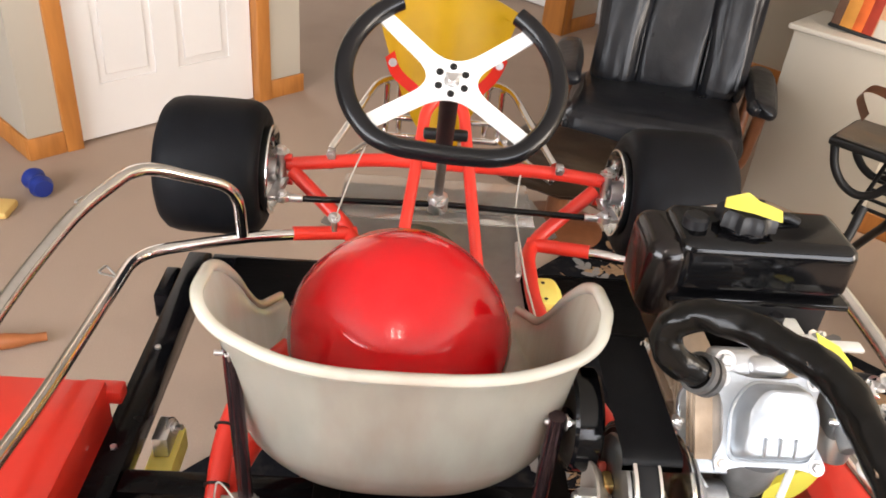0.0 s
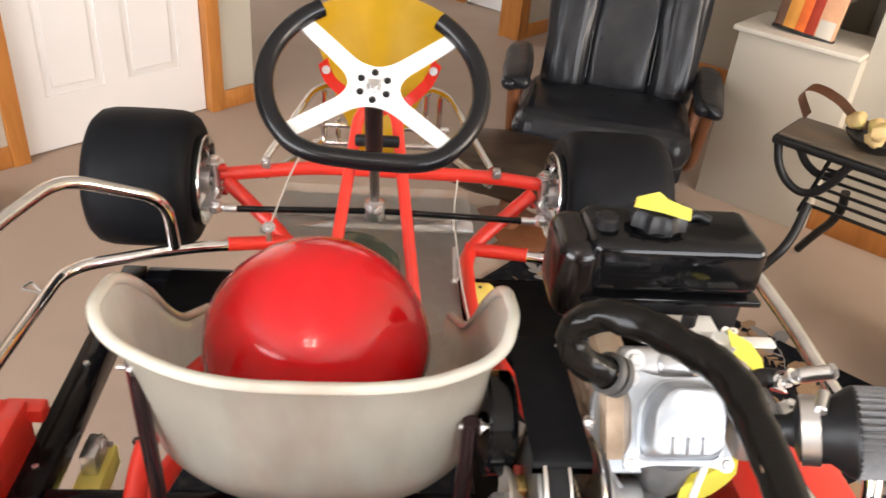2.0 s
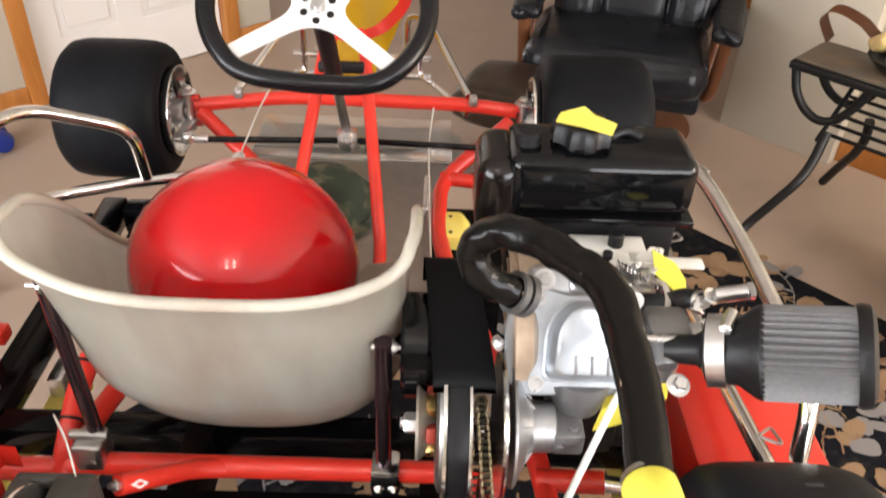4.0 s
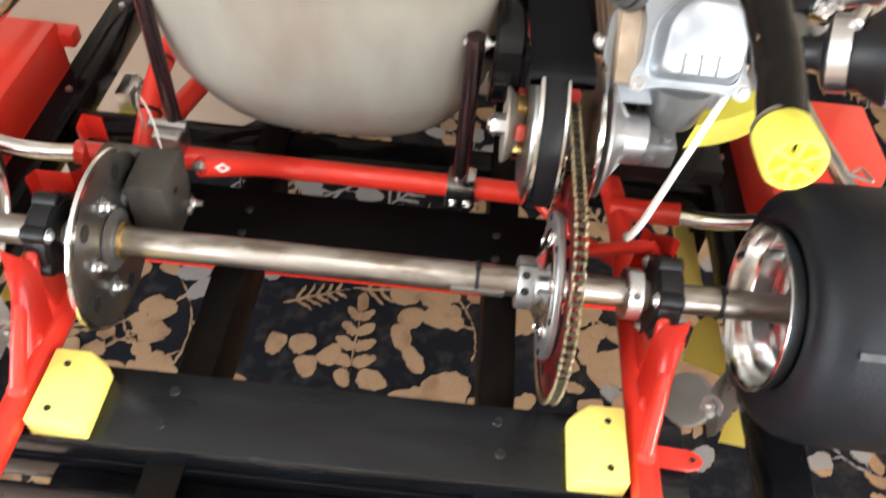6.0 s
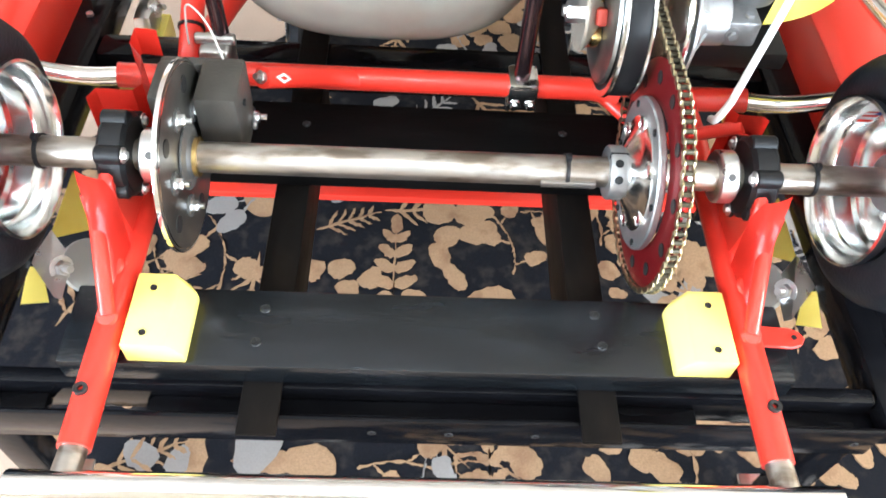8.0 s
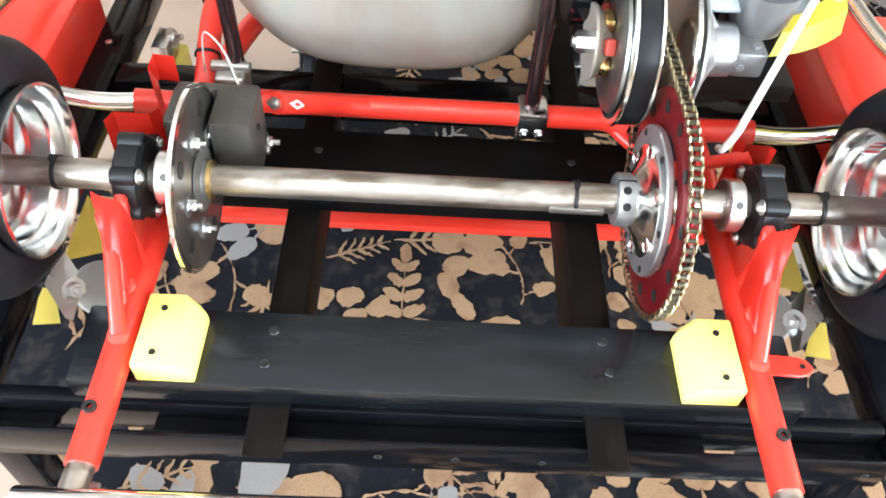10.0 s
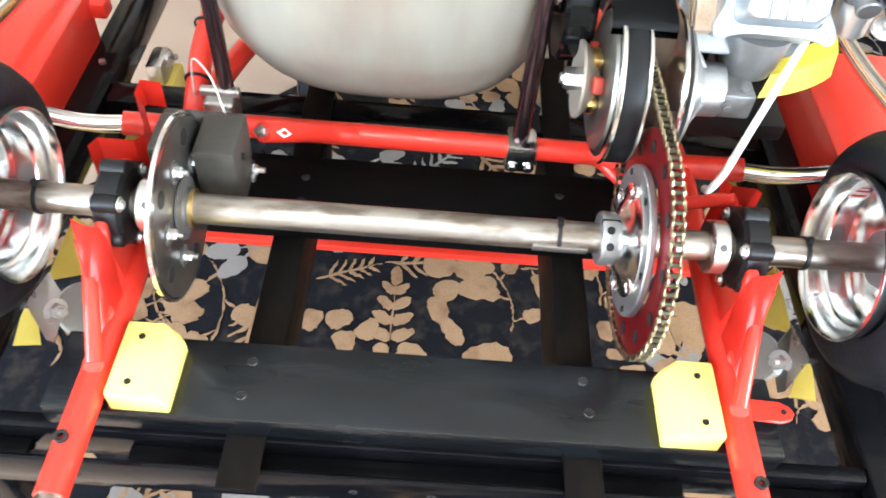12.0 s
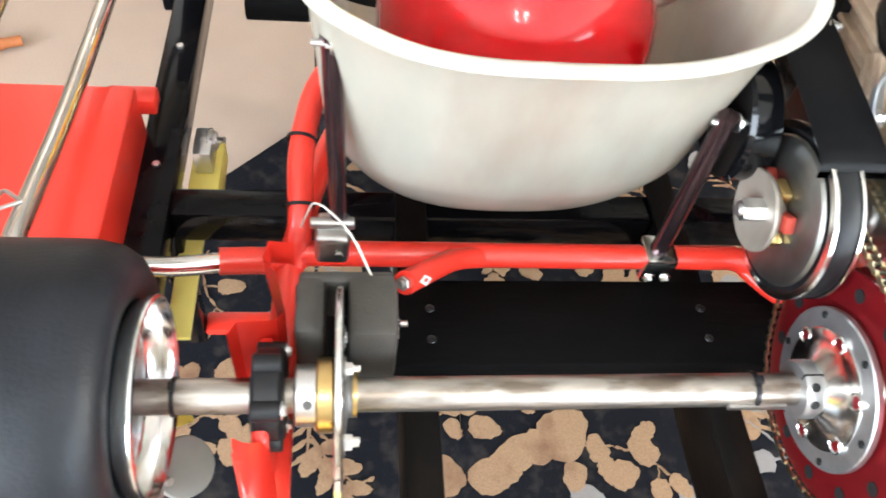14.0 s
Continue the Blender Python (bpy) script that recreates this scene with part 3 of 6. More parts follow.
def sprig(bm, p, ang, size, kind, rng):
    """One printed plant: a stem with paired leaves, round leaves or fine twigs."""
    dx, dy = math.cos(ang), math.sin(ang)
    if kind == "pairs":
        for k in range(4):
            q = (p[0] + dx * size * 0.25 * k, p[1] + dy * size * 0.25 * k)
            L = size * (0.36 - 0.03 * k)
            for s in (-1, 1):
                add_poly(bm, leaf_pts(q, ang + s * radians(62 - 6 * k), L, L * 0.52), 0.0135 + 0.0004 * k)
        add_poly(bm, leaf_pts((p[0] + dx * size * 0.9, p[1] + dy * size * 0.9), ang, size * 0.34, size * 0.17), 0.0136)
        add_poly(bm, leaf_pts((p[0] - dx * size * 0.3, p[1] - dy * size * 0.3), ang, size * 1.3, size * 0.025, 8), 0.0131)
    elif kind == "stone":
        for k in range(2):
            q = (p[0] + k * dx * size * 0.62, p[1] + k * dy * size * 0.62)
            L, W = size * rng.uniform(0.6, 0.85), size * rng.uniform(0.4, 0.6)
            ph = rng.uniform(0, 6)
            out = []
            for i in range(14):
                t = 2 * math.pi * i / 14
                r = 1 + 0.12 * math.sin(2 * t + ph) + 0.08 * math.sin(3 * t - ph)
                x, y = L * 0.5 * r * math.cos(t), W * 0.5 * r * math.sin(t)
                out.append((q[0] + x * dx - y * dy, q[1] + x * dy + y * dx))
            add_poly(bm, out, 0)
    elif kind == "branch":
        q, bend = list(p), ang
        turn = rng.choice((-1, 1)) * radians(rng.uniform(8, 16))
        for k in range(6):
            add_poly(bm, leaf_pts(q, bend, size * 0.26, size * 0.035, 6), 0)
            if k in (1, 3, 5):
                s = 1 if k == 3 else -1
                a = bend + s * radians(rng.uniform(45, 70))
                add_poly(bm, leaf_pts(q, a, size * 0.24, size * 0.03, 6), 0)
                e = (q[0] + math.cos(a) * size * 0.2, q[1] + math.sin(a) * size * 0.2)
                add_poly(bm, leaf_pts(e, a, size * 0.42, size * 0.3, 14, size * 0.012), 0)
            q[0] += math.cos(bend) * size * 0.23
            q[1] += math.sin(bend) * size * 0.23
            bend += turn
        add_poly(bm, leaf_pts(q, bend, size * 0.4, size * 0.26, 14, size * 0.012), 0)
    elif kind == "round":
        bend = ang
        q = list(p)
        for k in range(5):
            s = 1 if k % 2 else -1
            L = size * rng.uniform(0.32, 0.44)
            add_poly(bm, leaf_pts(q, bend + s * radians(rng.uniform(45, 75)), L, L * rng.uniform(0.7, 0.9), 12, L * 0.03), 0.0134 + 0.0004 * k)
            q[0] += math.cos(bend) * size * 0.3
            q[1] += math.sin(bend) * size * 0.3
            bend += radians(rng.uniform(-14, 22))
        add_poly(bm, leaf_pts(q, bend, size * 0.5, size * 0.36, 12), 0.0134)
    else:
        add_poly(bm, leaf_pts(p, ang, size * 1.1, size * 0.03, 8), 0.0131)
        for k in range(5):
            q = (p[0] + dx * size * (0.2 + 0.17 * k), p[1] + dy * size * (0.2 + 0.17 * k))
            for s in (-1, 1):
                add_poly(bm, leaf_pts(q, ang + s * radians(48), size * 0.36 * (1 - 0.1 * k), size * 0.05, 8), 0.0133)


tan_bm, grey_bm = bmesh.new(), bmesh.new()
rng = random.Random(5)
fixed = [(-0.055, 0.275, 90, 0.14, "pairs"), (-0.21, 0.403, 22, 0.12, "twig"), (0.03, 0.459, 0, 0.105, "stone"), (0.045, 0.398, 10, 0.1, "stone"), (0.03, 0.35, -60, 0.09, "stone"),
         (0.17, 0.31, 80, 0.11, "branch"), (-0.42, 0.43, -55, 0.15, "branch"), (-0.2, 0.33, -50, 0.12, "round"), (0.192, 0.465, 10, 0.09, "branch"), (0.346, 0.386, 80, 0.12, "branch"),
         (0.348, 0.28, 60, 0.11, "round"), (-0.5, -0.087, 22, 0.13, "twig"), (-0.36, -0.062, 90, 0.1, "stone"), (-0.244, -0.067, 0, 0.11, "stone"), (-0.1, -0.077, 20, 0.12, "branch"), (0.17, -0.058, 90, 0.1, "stone"), (0.27, -0.05, 10, 0.13, "round")]
for x, y, a, s, k in fixed:
    sprig(tan_bm, (x, y), radians(a), s, k, rng)
spots = [(x, y) for x, y, *_ in fixed]
for i in range(9000):
    u, v = rng.uniform(RUG[0] + 0.1, RUG[2] - 0.1), rng.uniform(RUG[1] + 0.1, RUG[3] - 0.1)
    x, y = C45 * (u - v), C45 * (u + v)
    if all((x - a) ** 2 + (y - b) ** 2 > 0.1 ** 2 for a, b in spots) and len(spots) < 540:
        spots.append((x, y))
        sprig(tan_bm if rng.random() < 0.72 else grey_bm, (x, y), rng.uniform(0, 2 * math.pi), rng.uniform(0.115, 0.165), rng.choice(("stone", "branch", "branch", "branch", "round", "pairs", "twig", "twig")), rng)
tagged(part("leaf_pattern", tan_bm, RUGTAN, rug, "tan woven leaves"), kind="stuff")
tagged(part("grey_leaf_pattern", grey_bm, RUGGREY, rug, "grey woven leaves"), kind="stuff")

# ---- kart stand: black steel frame, black boards, yellow stops, casters ----
stand = thing("kart_stand", "black steel rolling kart stand with black wooden boards and yellow stops", "kart stand", (0, 0.35, 0))
ST = 0.495
for s in (-1, 1):
    part("side_tube", box_bm((s * 0.5 - 0.025, -0.207, ST - 0.05), (s * 0.5 + 0.025, 0.955, ST), 0.005), BLACKTUBE, stand)
for y0, y1 in ((-0.181, -0.162), (-0.215, -0.208), (0.325, 0.37), (0.905, 0.955)):
    part("cross_tube", box_bm((-0.474, y0, ST - 0.058), (0.474, y1, ST - 0.002), 0.005), BLACKTUBE, stand)
for x0, x1 in ((-0.474, -0.395), (-0.293, 0.283), (0.375, 0.474)):
    part("filler_plate", box_bm((x0, -0.2075, ST - 0.04), (x1, -0.1815, ST - 0.025), 0.001), BLACKTUBE, stand)
part("lower_cross_tube", box_bm((-0.47, 0.332, 0.184), (0.47, 0.368, 0.2), 0.005), RED, stand, "red painted lower cross tube")
for s in (-1, 1):
    part("hanger_post", box_bm((s * 0.485 - 0.015, 0.33, 0.165), (s * 0.485 + 0.015, 0.36, ST - 0.051), 0.003), BLACKTUBE, stand)
for s in (-1, 1):
    part("wooden_bearer", box_bm((s * 0.172 - 0.02, -0.235, ST - 0.001), (s * 0.172 + 0.02, 0.93, 0.5), 0.002), BEARER, stand, "black painted timber bearer")
    part("wooden_bearer", box_bm((s * 0.172 - 0.02, -0.16, ST - 0.085), (s * 0.172 + 0.02, 0.322, ST - 0.001), 0.002), BEARER, stand)
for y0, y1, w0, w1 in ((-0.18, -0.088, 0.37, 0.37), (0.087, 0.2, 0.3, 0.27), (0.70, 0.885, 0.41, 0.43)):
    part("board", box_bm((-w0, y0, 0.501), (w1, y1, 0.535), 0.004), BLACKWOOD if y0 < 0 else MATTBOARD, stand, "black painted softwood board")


def stop_block(cx, cy, turn, mirror):
    """A wooden stop: chamfered along its inner side, one corner sawn off."""
    k = -1 if mirror else 1
    plan = [(-0.019, -0.0425), (0.039, -0.0425), (0.039, 0.031), (0.029, 0.0425), (-0.019, 0.0425)]
    top = [(-0.019, -0.0425), (0.025, -0.0425), (0.025, 0.034), (0.018, 0.0425), (-0.019, 0.0425)]
    m = pose(cx, cy, 0.535, 0, 0, turn)
    bm = bmesh.new()
    lay = [[bm.verts.new((k * x, y, z)) for x, y in o] for o, z in ((plan, 0.0), (plan, 0.012), (top, 0.031))]
    bm.faces.new(lay[0])
    bm.faces.new(lay[2])
    for a, b in zip(lay, lay[1:]):
        for i in range(5):
            j = (i + 1) % 5
            bm.faces.new((a[i], a[j], b[j], b[i]))
    bmesh.ops.recalc_face_normals(bm, faces=bm.faces)
    bmesh.ops.bevel(bm, geom=list(bm.edges), offset=0.0022, segments=2, profile=0.5, affect="EDGES")
    bmesh.ops.transform(bm, matrix=m, verts=bm.verts)
    bl = part("stop_block", bm, YELLOW, stand, "bright yellow painted wooden stop block")
    for dy in (-0.0275, 0.0245):
        p = m @ Vector((0, dy, 0.031))
        part("screw", lathe_bm([(0, 0.0004), (0.002, 0.0004), (0.0034, 0.0011), (0.0036, 0.0), (0.0, 0.0)], 12, Matrix.Translation(p)), BLACKIRON, bl)


stop_block(-0.281, -0.135, 0, False)
stop_block(0.281, -0.136, 0, True)
stop_block(0.196, 0.788, 0, False)
stop_block(-0.196, 0.788, 0, True)
for x, y in ((-0.174, -0.112), (-0.178, -0.152), (0.17, -0.108), (0.174, -0.145), (-0.16, 0.12), (0.16, 0.12), (-0.16, 0.16), (0.16, 0.16)):
    part("screw", lathe_bm([(0, 0.0012), (0.002, 0.0012), (0.0025, 0.0004), (0.0045, 0.0012), (0.0055, 0), (0, 0)], 12, Matrix.Translation((x, y, 0.535))), SOCKET, stand)
for x in (-0.34, -0.06, 0.02, 0.11, 0.36, 0.45):
    part("bolt_hole_rim", lathe_bm([(0.002, 0), (0.004, 0.0006), (0.0046, 0)], 14, Matrix.Translation((x, -0.215, ST - 0.03)) @ frame_to((0, -1, 0))), BLACKIRON, stand)
for s in (-1, 1):
    for y in (0.405, -0.19, 0.64):
        part("bolt", bolt_bm((s * 0.5, y, ST), (0, 0, 1), 0.0055, 0.005, 0, False), ZINC, stand, "zinc hexagon bolt")
    # yellow leg braces with zinc brackets under the side tubes
    part("leg_brace", box_bm((s * 0.462 - 0.015, 0.2, 0.397), (s * 0.462 + 0.015, 0.41, 0.404), 0.001), YELLOW, stand, "yellow painted steel leg brace")
    # swivel bracket under the side tube: yellow cheek, grey wheel, zinc plate and bolt, yellow foot
    for nm, mt, pts, lab in (("cheek", YELLOW, ((0.484, 0.058, 0.415), (0.428, 0.088, 0.405), (0.455, 0.15, 0.41), (0.478, 0.16, 0.43)), "yellow painted bracket cheek"),
                             ("bracket", ZINC, ((0.491, 0.016, 0.425), (0.48, 0.066, 0.425), (0.452, 0.036, 0.405), (0.45, -0.022, 0.40), (0.458, -0.022, 0.405)), "zinc bracket plate"),
                             ("foot_tab", YELLOW, ((0.494, 0.012, 0.42), (0.478, 0.012, 0.418), (0.461, -0.03, 0.405), (0.494, -0.034, 0.405)), "yellow painted foot tab")):
        bm = bmesh.new()
        bm.faces.new([bm.verts.new((s * x, y, z)) for x, y, z in pts])
        bmesh.ops.solidify(bm, geom=list(bm.faces), thickness=0.003)
        part(nm, bm, mt, stand, lab)
    part("grey_wheel", lathe_bm([(0, -0.012), (0.026, -0.012), (0.034, -0.008), (0.036, 0.0), (0.034, 0.008), (0.026, 0.012), (0, 0.012)], 36, Matrix.Translation((s * 0.437, 0.04, 0.385)) @ frame_to((-s * 0.55, -0.35, 0.75))), CASTERGREY, stand, "grey rubber caster wheel")
    part("bolt", bolt_bm((s * 0.459, 0.018, 0.41), (-s * 0.8, -0.4, 0.45), 0.01, 0.009, 0.012), ZINC, stand)
    part("bracket", box_bm((s * 0.462 - 0.013, 0.485, 0.39), (s * 0.462 + 0.013, 0.54, 0.432), 0.003), ZINC, stand, "zinc caster bracket")
    part("bolt", bolt_bm((s * 0.45, 0.52, 0.425), (-s, -0.3, 0.4), 0.01, 0.009, 0.012), ZINC, stand)
    part("corner_block", box_bm((s * 0.541 - 0.015, 0.80, ST - 0.06), (s * 0.541 + 0.015, 0.9, ST - 0.004), 0.005), BLACKTUBE, stand, "black steel corner block")
    part("leg_pad", box_bm((s * 0.462 - 0.022, 0.44, 0.34), (s * 0.462 + 0.022, 0.56, 0.386), 0.003), YELLOW, stand, "yellow painted leg pad")
    for x, y in ((0.5, -0.15), (0.3, 0.93)):
        part("leg", box_bm((s * x - 0.02, y - 0.02, 0.13), (s * x + 0.02, y + 0.02, ST - 0.06), 0.004), BLACKTUBE, stand)
        caster = part("caster", join(box_bm((s * x - 0.035, y - 0.035, 0.122), (s * x + 0.035, y + 0.035, 0.129), 0.002), box_bm((s * x - 0.022, y - 0.025, 0.04), (s * x - 0.018, y + 0.025, 0.122), 0.001), box_bm((s * x + 0.018, y - 0.025, 0.04), (s * x + 0.022, y + 0.025, 0.122), 0.001)), ZINC, stand, "zinc swivel caster fork")
        part("caster_wheel", lathe_bm([(0.01, -0.014), (0.042, -0.014), (0.05, -0.008), (0.05, 0.008), (0.042, 0.014), (0.01, 0.014)], 28, along_x(s * x, y, 0.062), True), RUBBER, caster)


def side_tray(s):
    """A red steel tray hung on the outside of the stand."""
    root = thing("red_side_tray", "red enamelled steel tray box hung on the black stand", "tray", (s * 0.61, 0.31, 0.4), "red trays on the stand")
    x0, x1 = s * 0.52, s * 0.70
    part("box", box_bm((min(x0, x1), 0.1, 0.40), (max(x0, x1), 0.467, 0.575), 0.006), RED, root)
    part("strap", box_bm((min(s * 0.498, s * 0.56), 0.455, 0.535), (max(s * 0.498, s * 0.56), 0.485, 0.56), 0.004), RED, root, "flat red mounting bar")


side_tray(-1)
side_tray(1)

# ---- the go-kart ----
kart = thing("go_kart", "red tubular racing go-kart with chrome side bars and black slicks", "go-kart", (0, 0.5, 0.535))
RZ, AY, AZ = 0.551, 0.005, 0.635
RT = 0.0152


def red_tube(name, pts, r=RT, bend=0.06, label=""):
    return part(name, tube_bm(pts, r, bend), RED, kart, label)


for s in (-1, 1):
    red_tube("frame_rail", [(s * 0.319, -0.275, RZ), (s * 0.319, 0.2, RZ), (s * 0.292, 0.34, RZ + 0.006), (s * 0.2, 0.62, RZ + 0.006), (s * 0.174, 0.75, RZ + 0.004), (s * 0.176, 0.945, RZ + 0.012), (s * 0.318, 1.03, 0.66)])
    part("rail_stub", cyl_bm((s * 0.319, -0.27, RZ), (s * 0.32, -0.312, RZ + 0.002), 0.0125), AXLE, kart, "scuffed steel bumper stub")
    part("rail_bolt", lathe_bm([(0.0028, 0.001), (0.0028, 0.005), (0.006, 0.0055), (0.0065, 0.005), (0.0065, 0.0)], 18, Matrix.Translation((s * 0.322, -0.224, RZ + RT - 0.0015))), BLACKIRON, kart, "dark socket bolt")
    # bearing hanger: sheet bracket, brace and cassette
    part("bearing_hanger", plate_bm([(-0.045, -0.01), (0.05, -0.01), (0.05, 0.05), (0.06, 0.075), (0.05, 0.1), (0.03, 0.105), (0.02, 0.075), (-0.02, 0.075), (-0.035, 0.1), (-0.05, 0.095), (-0.055, 0.06)], 0.014, Matrix.Translation((s * 0.325 - 0.007, AY, RZ)) @ Matrix(((0, 0, 1, 0), (1, 0, 0, 0), (0, 1, 0, 0), (0, 0, 0, 1))), 0.003), RED, kart, "red steel bearing hanger")
    # bent sheet that wraps the bearing in front, and a welded fin with its rod behind
    bm = bmesh.new()
    strip = []
    plan = [(0.358, 0.046, 0.672), (0.35, 0.056, 0.676)] if s < 0 else [(0.345, 0.052, 0.672), (0.34, 0.056, 0.674)]
    plan += [ (0.316, 0.062, 0.67), (0.309, 0.074, 0.668)]
    if s < 0:
        plan += [(0.318, 0.112, 0.672), (0.331, 0.124, 0.68), (0.326, 0.136, 0.69), (0.303, 0.134, 0.69)]
    for i, (x, y, z) in enumerate(plan):
        strip.append((bm.verts.new((s * x, y, 0.655 if i > 4 else RZ - 0.004)), bm.verts.new((s * x, y, z))))
    for (a, b), (c, d) in zip(strip, strip[1:]):
        bm.faces.new((a, c, d, b))
    bmesh.ops.solidify(bm, geom=list(bm.faces), thickness=0.005)
    part("hanger_sheet", bm, RED, kart, "red bent steel hanger sheet")
    bm = bmesh.new()
    rows = []
    for i in range(11):
        t = i / 10
        outer = Vector((0.349, -0.046, 0.668)) * (1 - t) ** 2 + Vector((0.345, -0.05, 0.632)) * 2 * t * (1 - t) + Vector((0.322, -0.118, 0.566)) * t * t
        inner = Vector((0.319, -0.044, 0.65)) * (1 - t) ** 2 + Vector((0.315, -0.05, 0.61)) * 2 * t * (1 - t) + Vector((0.314, -0.062, 0.57)) * t * t
        tip = 0.12 * max(0.0, 1 - 5 * t)
        row = []
        for k in range(6):
            q = tip + (1 - 2 * tip) * k / 5
            p = outer.lerp(inner, q) + Vector((0, -0.006, 0.003)) * math.sin(math.pi * q)
            row.append(bm.verts.new((s * p.x, p.y, p.z)))
        rows.append(row)
    for a, b in zip(rows, rows[1:]):
        for k in range(5):
            bm.faces.new((a[k], a[k + 1], b[k + 1], b[k]))
    bmesh.ops.solidify(bm, geom=list(bm.faces), thickness=0.005)
    part("hanger_fin", bm, RED, kart, "red welded hanger fin")
    red_tube("hanger_rod", [(s * 0.341, -0.05, 0.638), (s * 0.338, -0.06, 0.61), (s * 0.317, -0.146, 0.568)], 0.0078, 0.01)
    for p in ((s * 0.318, -0.146, 0.567), (s * 0.324, -0.09, 0.573)):
        part("weld", lathe_bm([(0, -0.004), (0.009, -0.003), (0.011, 0.0), (0.009, 0.003), (0, 0.004)], 10, Matrix.Translation(p) @ frame_to((0, -0.4, 0.9))), RED, kart)
    BX = -0.32 if s < 0 else 0.328
    cas = part("bearing_cassette", lathe_bm([(0.016, -0.014), (0.038, -0.014), (0.0425, -0.01), (0.0425, 0.01), (0.038, 0.014), (0.016, 0.014)], 40, along_x(BX, AY, AZ), True), BLACKPLASTIC, kart, "black bearing cassette")
    for k in range(6):
        a = radians(60 * k + 15)
        part("lug", cyl_bm((BX - 0.013, AY + 0.04 * math.cos(a), AZ + 0.04 * math.sin(a)), (BX + 0.013, AY + 0.04 * math.cos(a), AZ + 0.04 * math.sin(a)), 0.0095, None, 14), BLACKPLASTIC, cas)
    for k in (0, 2, 4):
        a = radians(60 * k + 15)
        part("bolt", bolt_bm((BX - s * 0.013, AY + 0.04 * math.cos(a), AZ + 0.04 * math.sin(a)), (-s, 0, 0), 0.005, 0.005), ZINC, cas)
    # side bar sockets
    red_tube("side_bar_socket", [(s * 0.305, 0.212, RZ + 0.004), (s * 0.392, 0.202, RZ + 0.014)], 0.0155, 0)
    part("side_bar_stub", tube_bm([(s * 0.37, 0.205, RZ + 0.012), (s * 0.44, 0.19, RZ + 0.018), (s * 0.53, 0.155, RZ + 0.075)], 0.0115, 0.05), CHROME, kart, "chrome side bar end")
    red_tube("side_bar_socket", [(s * 0.178, 0.945, RZ + 0.02), (s * 0.3, 0.905, 0.585)], 0.0145, 0)
part("tab", plate_bm([(0, -0.012), (0.035, -0.012), (0.045, -0.008), (0.05, 0), (0.045, 0.008), (0.035, 0.012), (0, 0.012)], 0.004, Matrix.Translation((0.332, -0.136, RZ - 0.004)) @ Matrix.Rotation(radians(-3), 4, "Z"), 0.001), RED, kart, "red drilled tab")
part("tab_hole", lathe_bm([(0, 0.0008), (0.003, 0.0008), (0.003, 0), (0, 0)], 12, Matrix.Translation((0.37, -0.138, RZ + 0.0005))), BLACKIRON, kart)
red_tube("hanger_strut", [(0.235, 0.085, 0.60), (0.29, 0.075, 0.628), (0.325, 0.06, 0.655)], 0.0075, 0.02)
red_tube("rear_cross_tube", [(-0.318, 0.214, RZ + 0.014), (0.205, 0.212, RZ + 0.014), (0.23, 0.202, RZ + 0.008)], 0.0148, 0.01)
red_tube("cross_brace", [(0.21, 0.207, RZ + 0.008), (0.245, 0.17, RZ - 0.002), (0.319, 0.12, RZ - 0.004)], 0.0085, 0.04)
# brake mount: a stub that leaves the cross tube and rises to the caliper
red_tube("brake_mount", [(-0.10, 0.21, RZ + 0.014), (-0.135, 0.196, RZ + 0.03), (-0.196, 0.124, 0.639)], 0.0125, 0.03, "red brake mounting stub")
BD = Vector((-0.061, -0.072, 0.074)).normalized()
BP = Vector((-0.196, 0.124, 0.639))
part("brake_mount_bolt", bolt_bm(BP, BD, 0.0075, 0.006, 0.006, False), STEEL, kart, "steel end bolt of the brake mount")
BN = (Vector((0.3, -0.62, 0.72)) - BD * Vector((0.3, -0.62, 0.72)).dot(BD)).normalized()
BS = BN.cross(BD)
MM = Matrix.Translation(BP - BD * 0.02 + BN * 0.0124) @ Matrix(((BD.x, BS.x, BN.x, 0), (BD.y, BS.y, BN.y, 0), (BD.z, BS.z, BN.z, 0), (0, 0, 0, 1)))
mark = part("printed_mark", plate_bm([(-0.013, 0), (0, -0.0056), (0.013, 0), (0, 0.0056)], 0.0016, MM, 0), WHITEPAINT, kart, "small white diamond mark on the red tube")
part("mark_centre", plate_bm([(-0.0065, 0), (0, -0.0026), (0.0065, 0), (0, 0.0026)], 0.0006, MM @ Matrix.Translation((0, 0, 0.0014)), 0), RED, mark)

red_tube("front_cross_tube", [(-0.33, 1.035, 0.672), (-0.14, 1.05, 0.69), (0.03, 1.052, 0.688), (0.232, 1.05, 0.686), (0.33, 1.035, 0.682)], 0.0145, 0.05)
part("rear_bumper", tube_bm([(-0.365, -0.31, 0.555), (0.365, -0.31, 0.555)], 0.0135, 0), CHROME, kart, "chrome tube rear bumper")

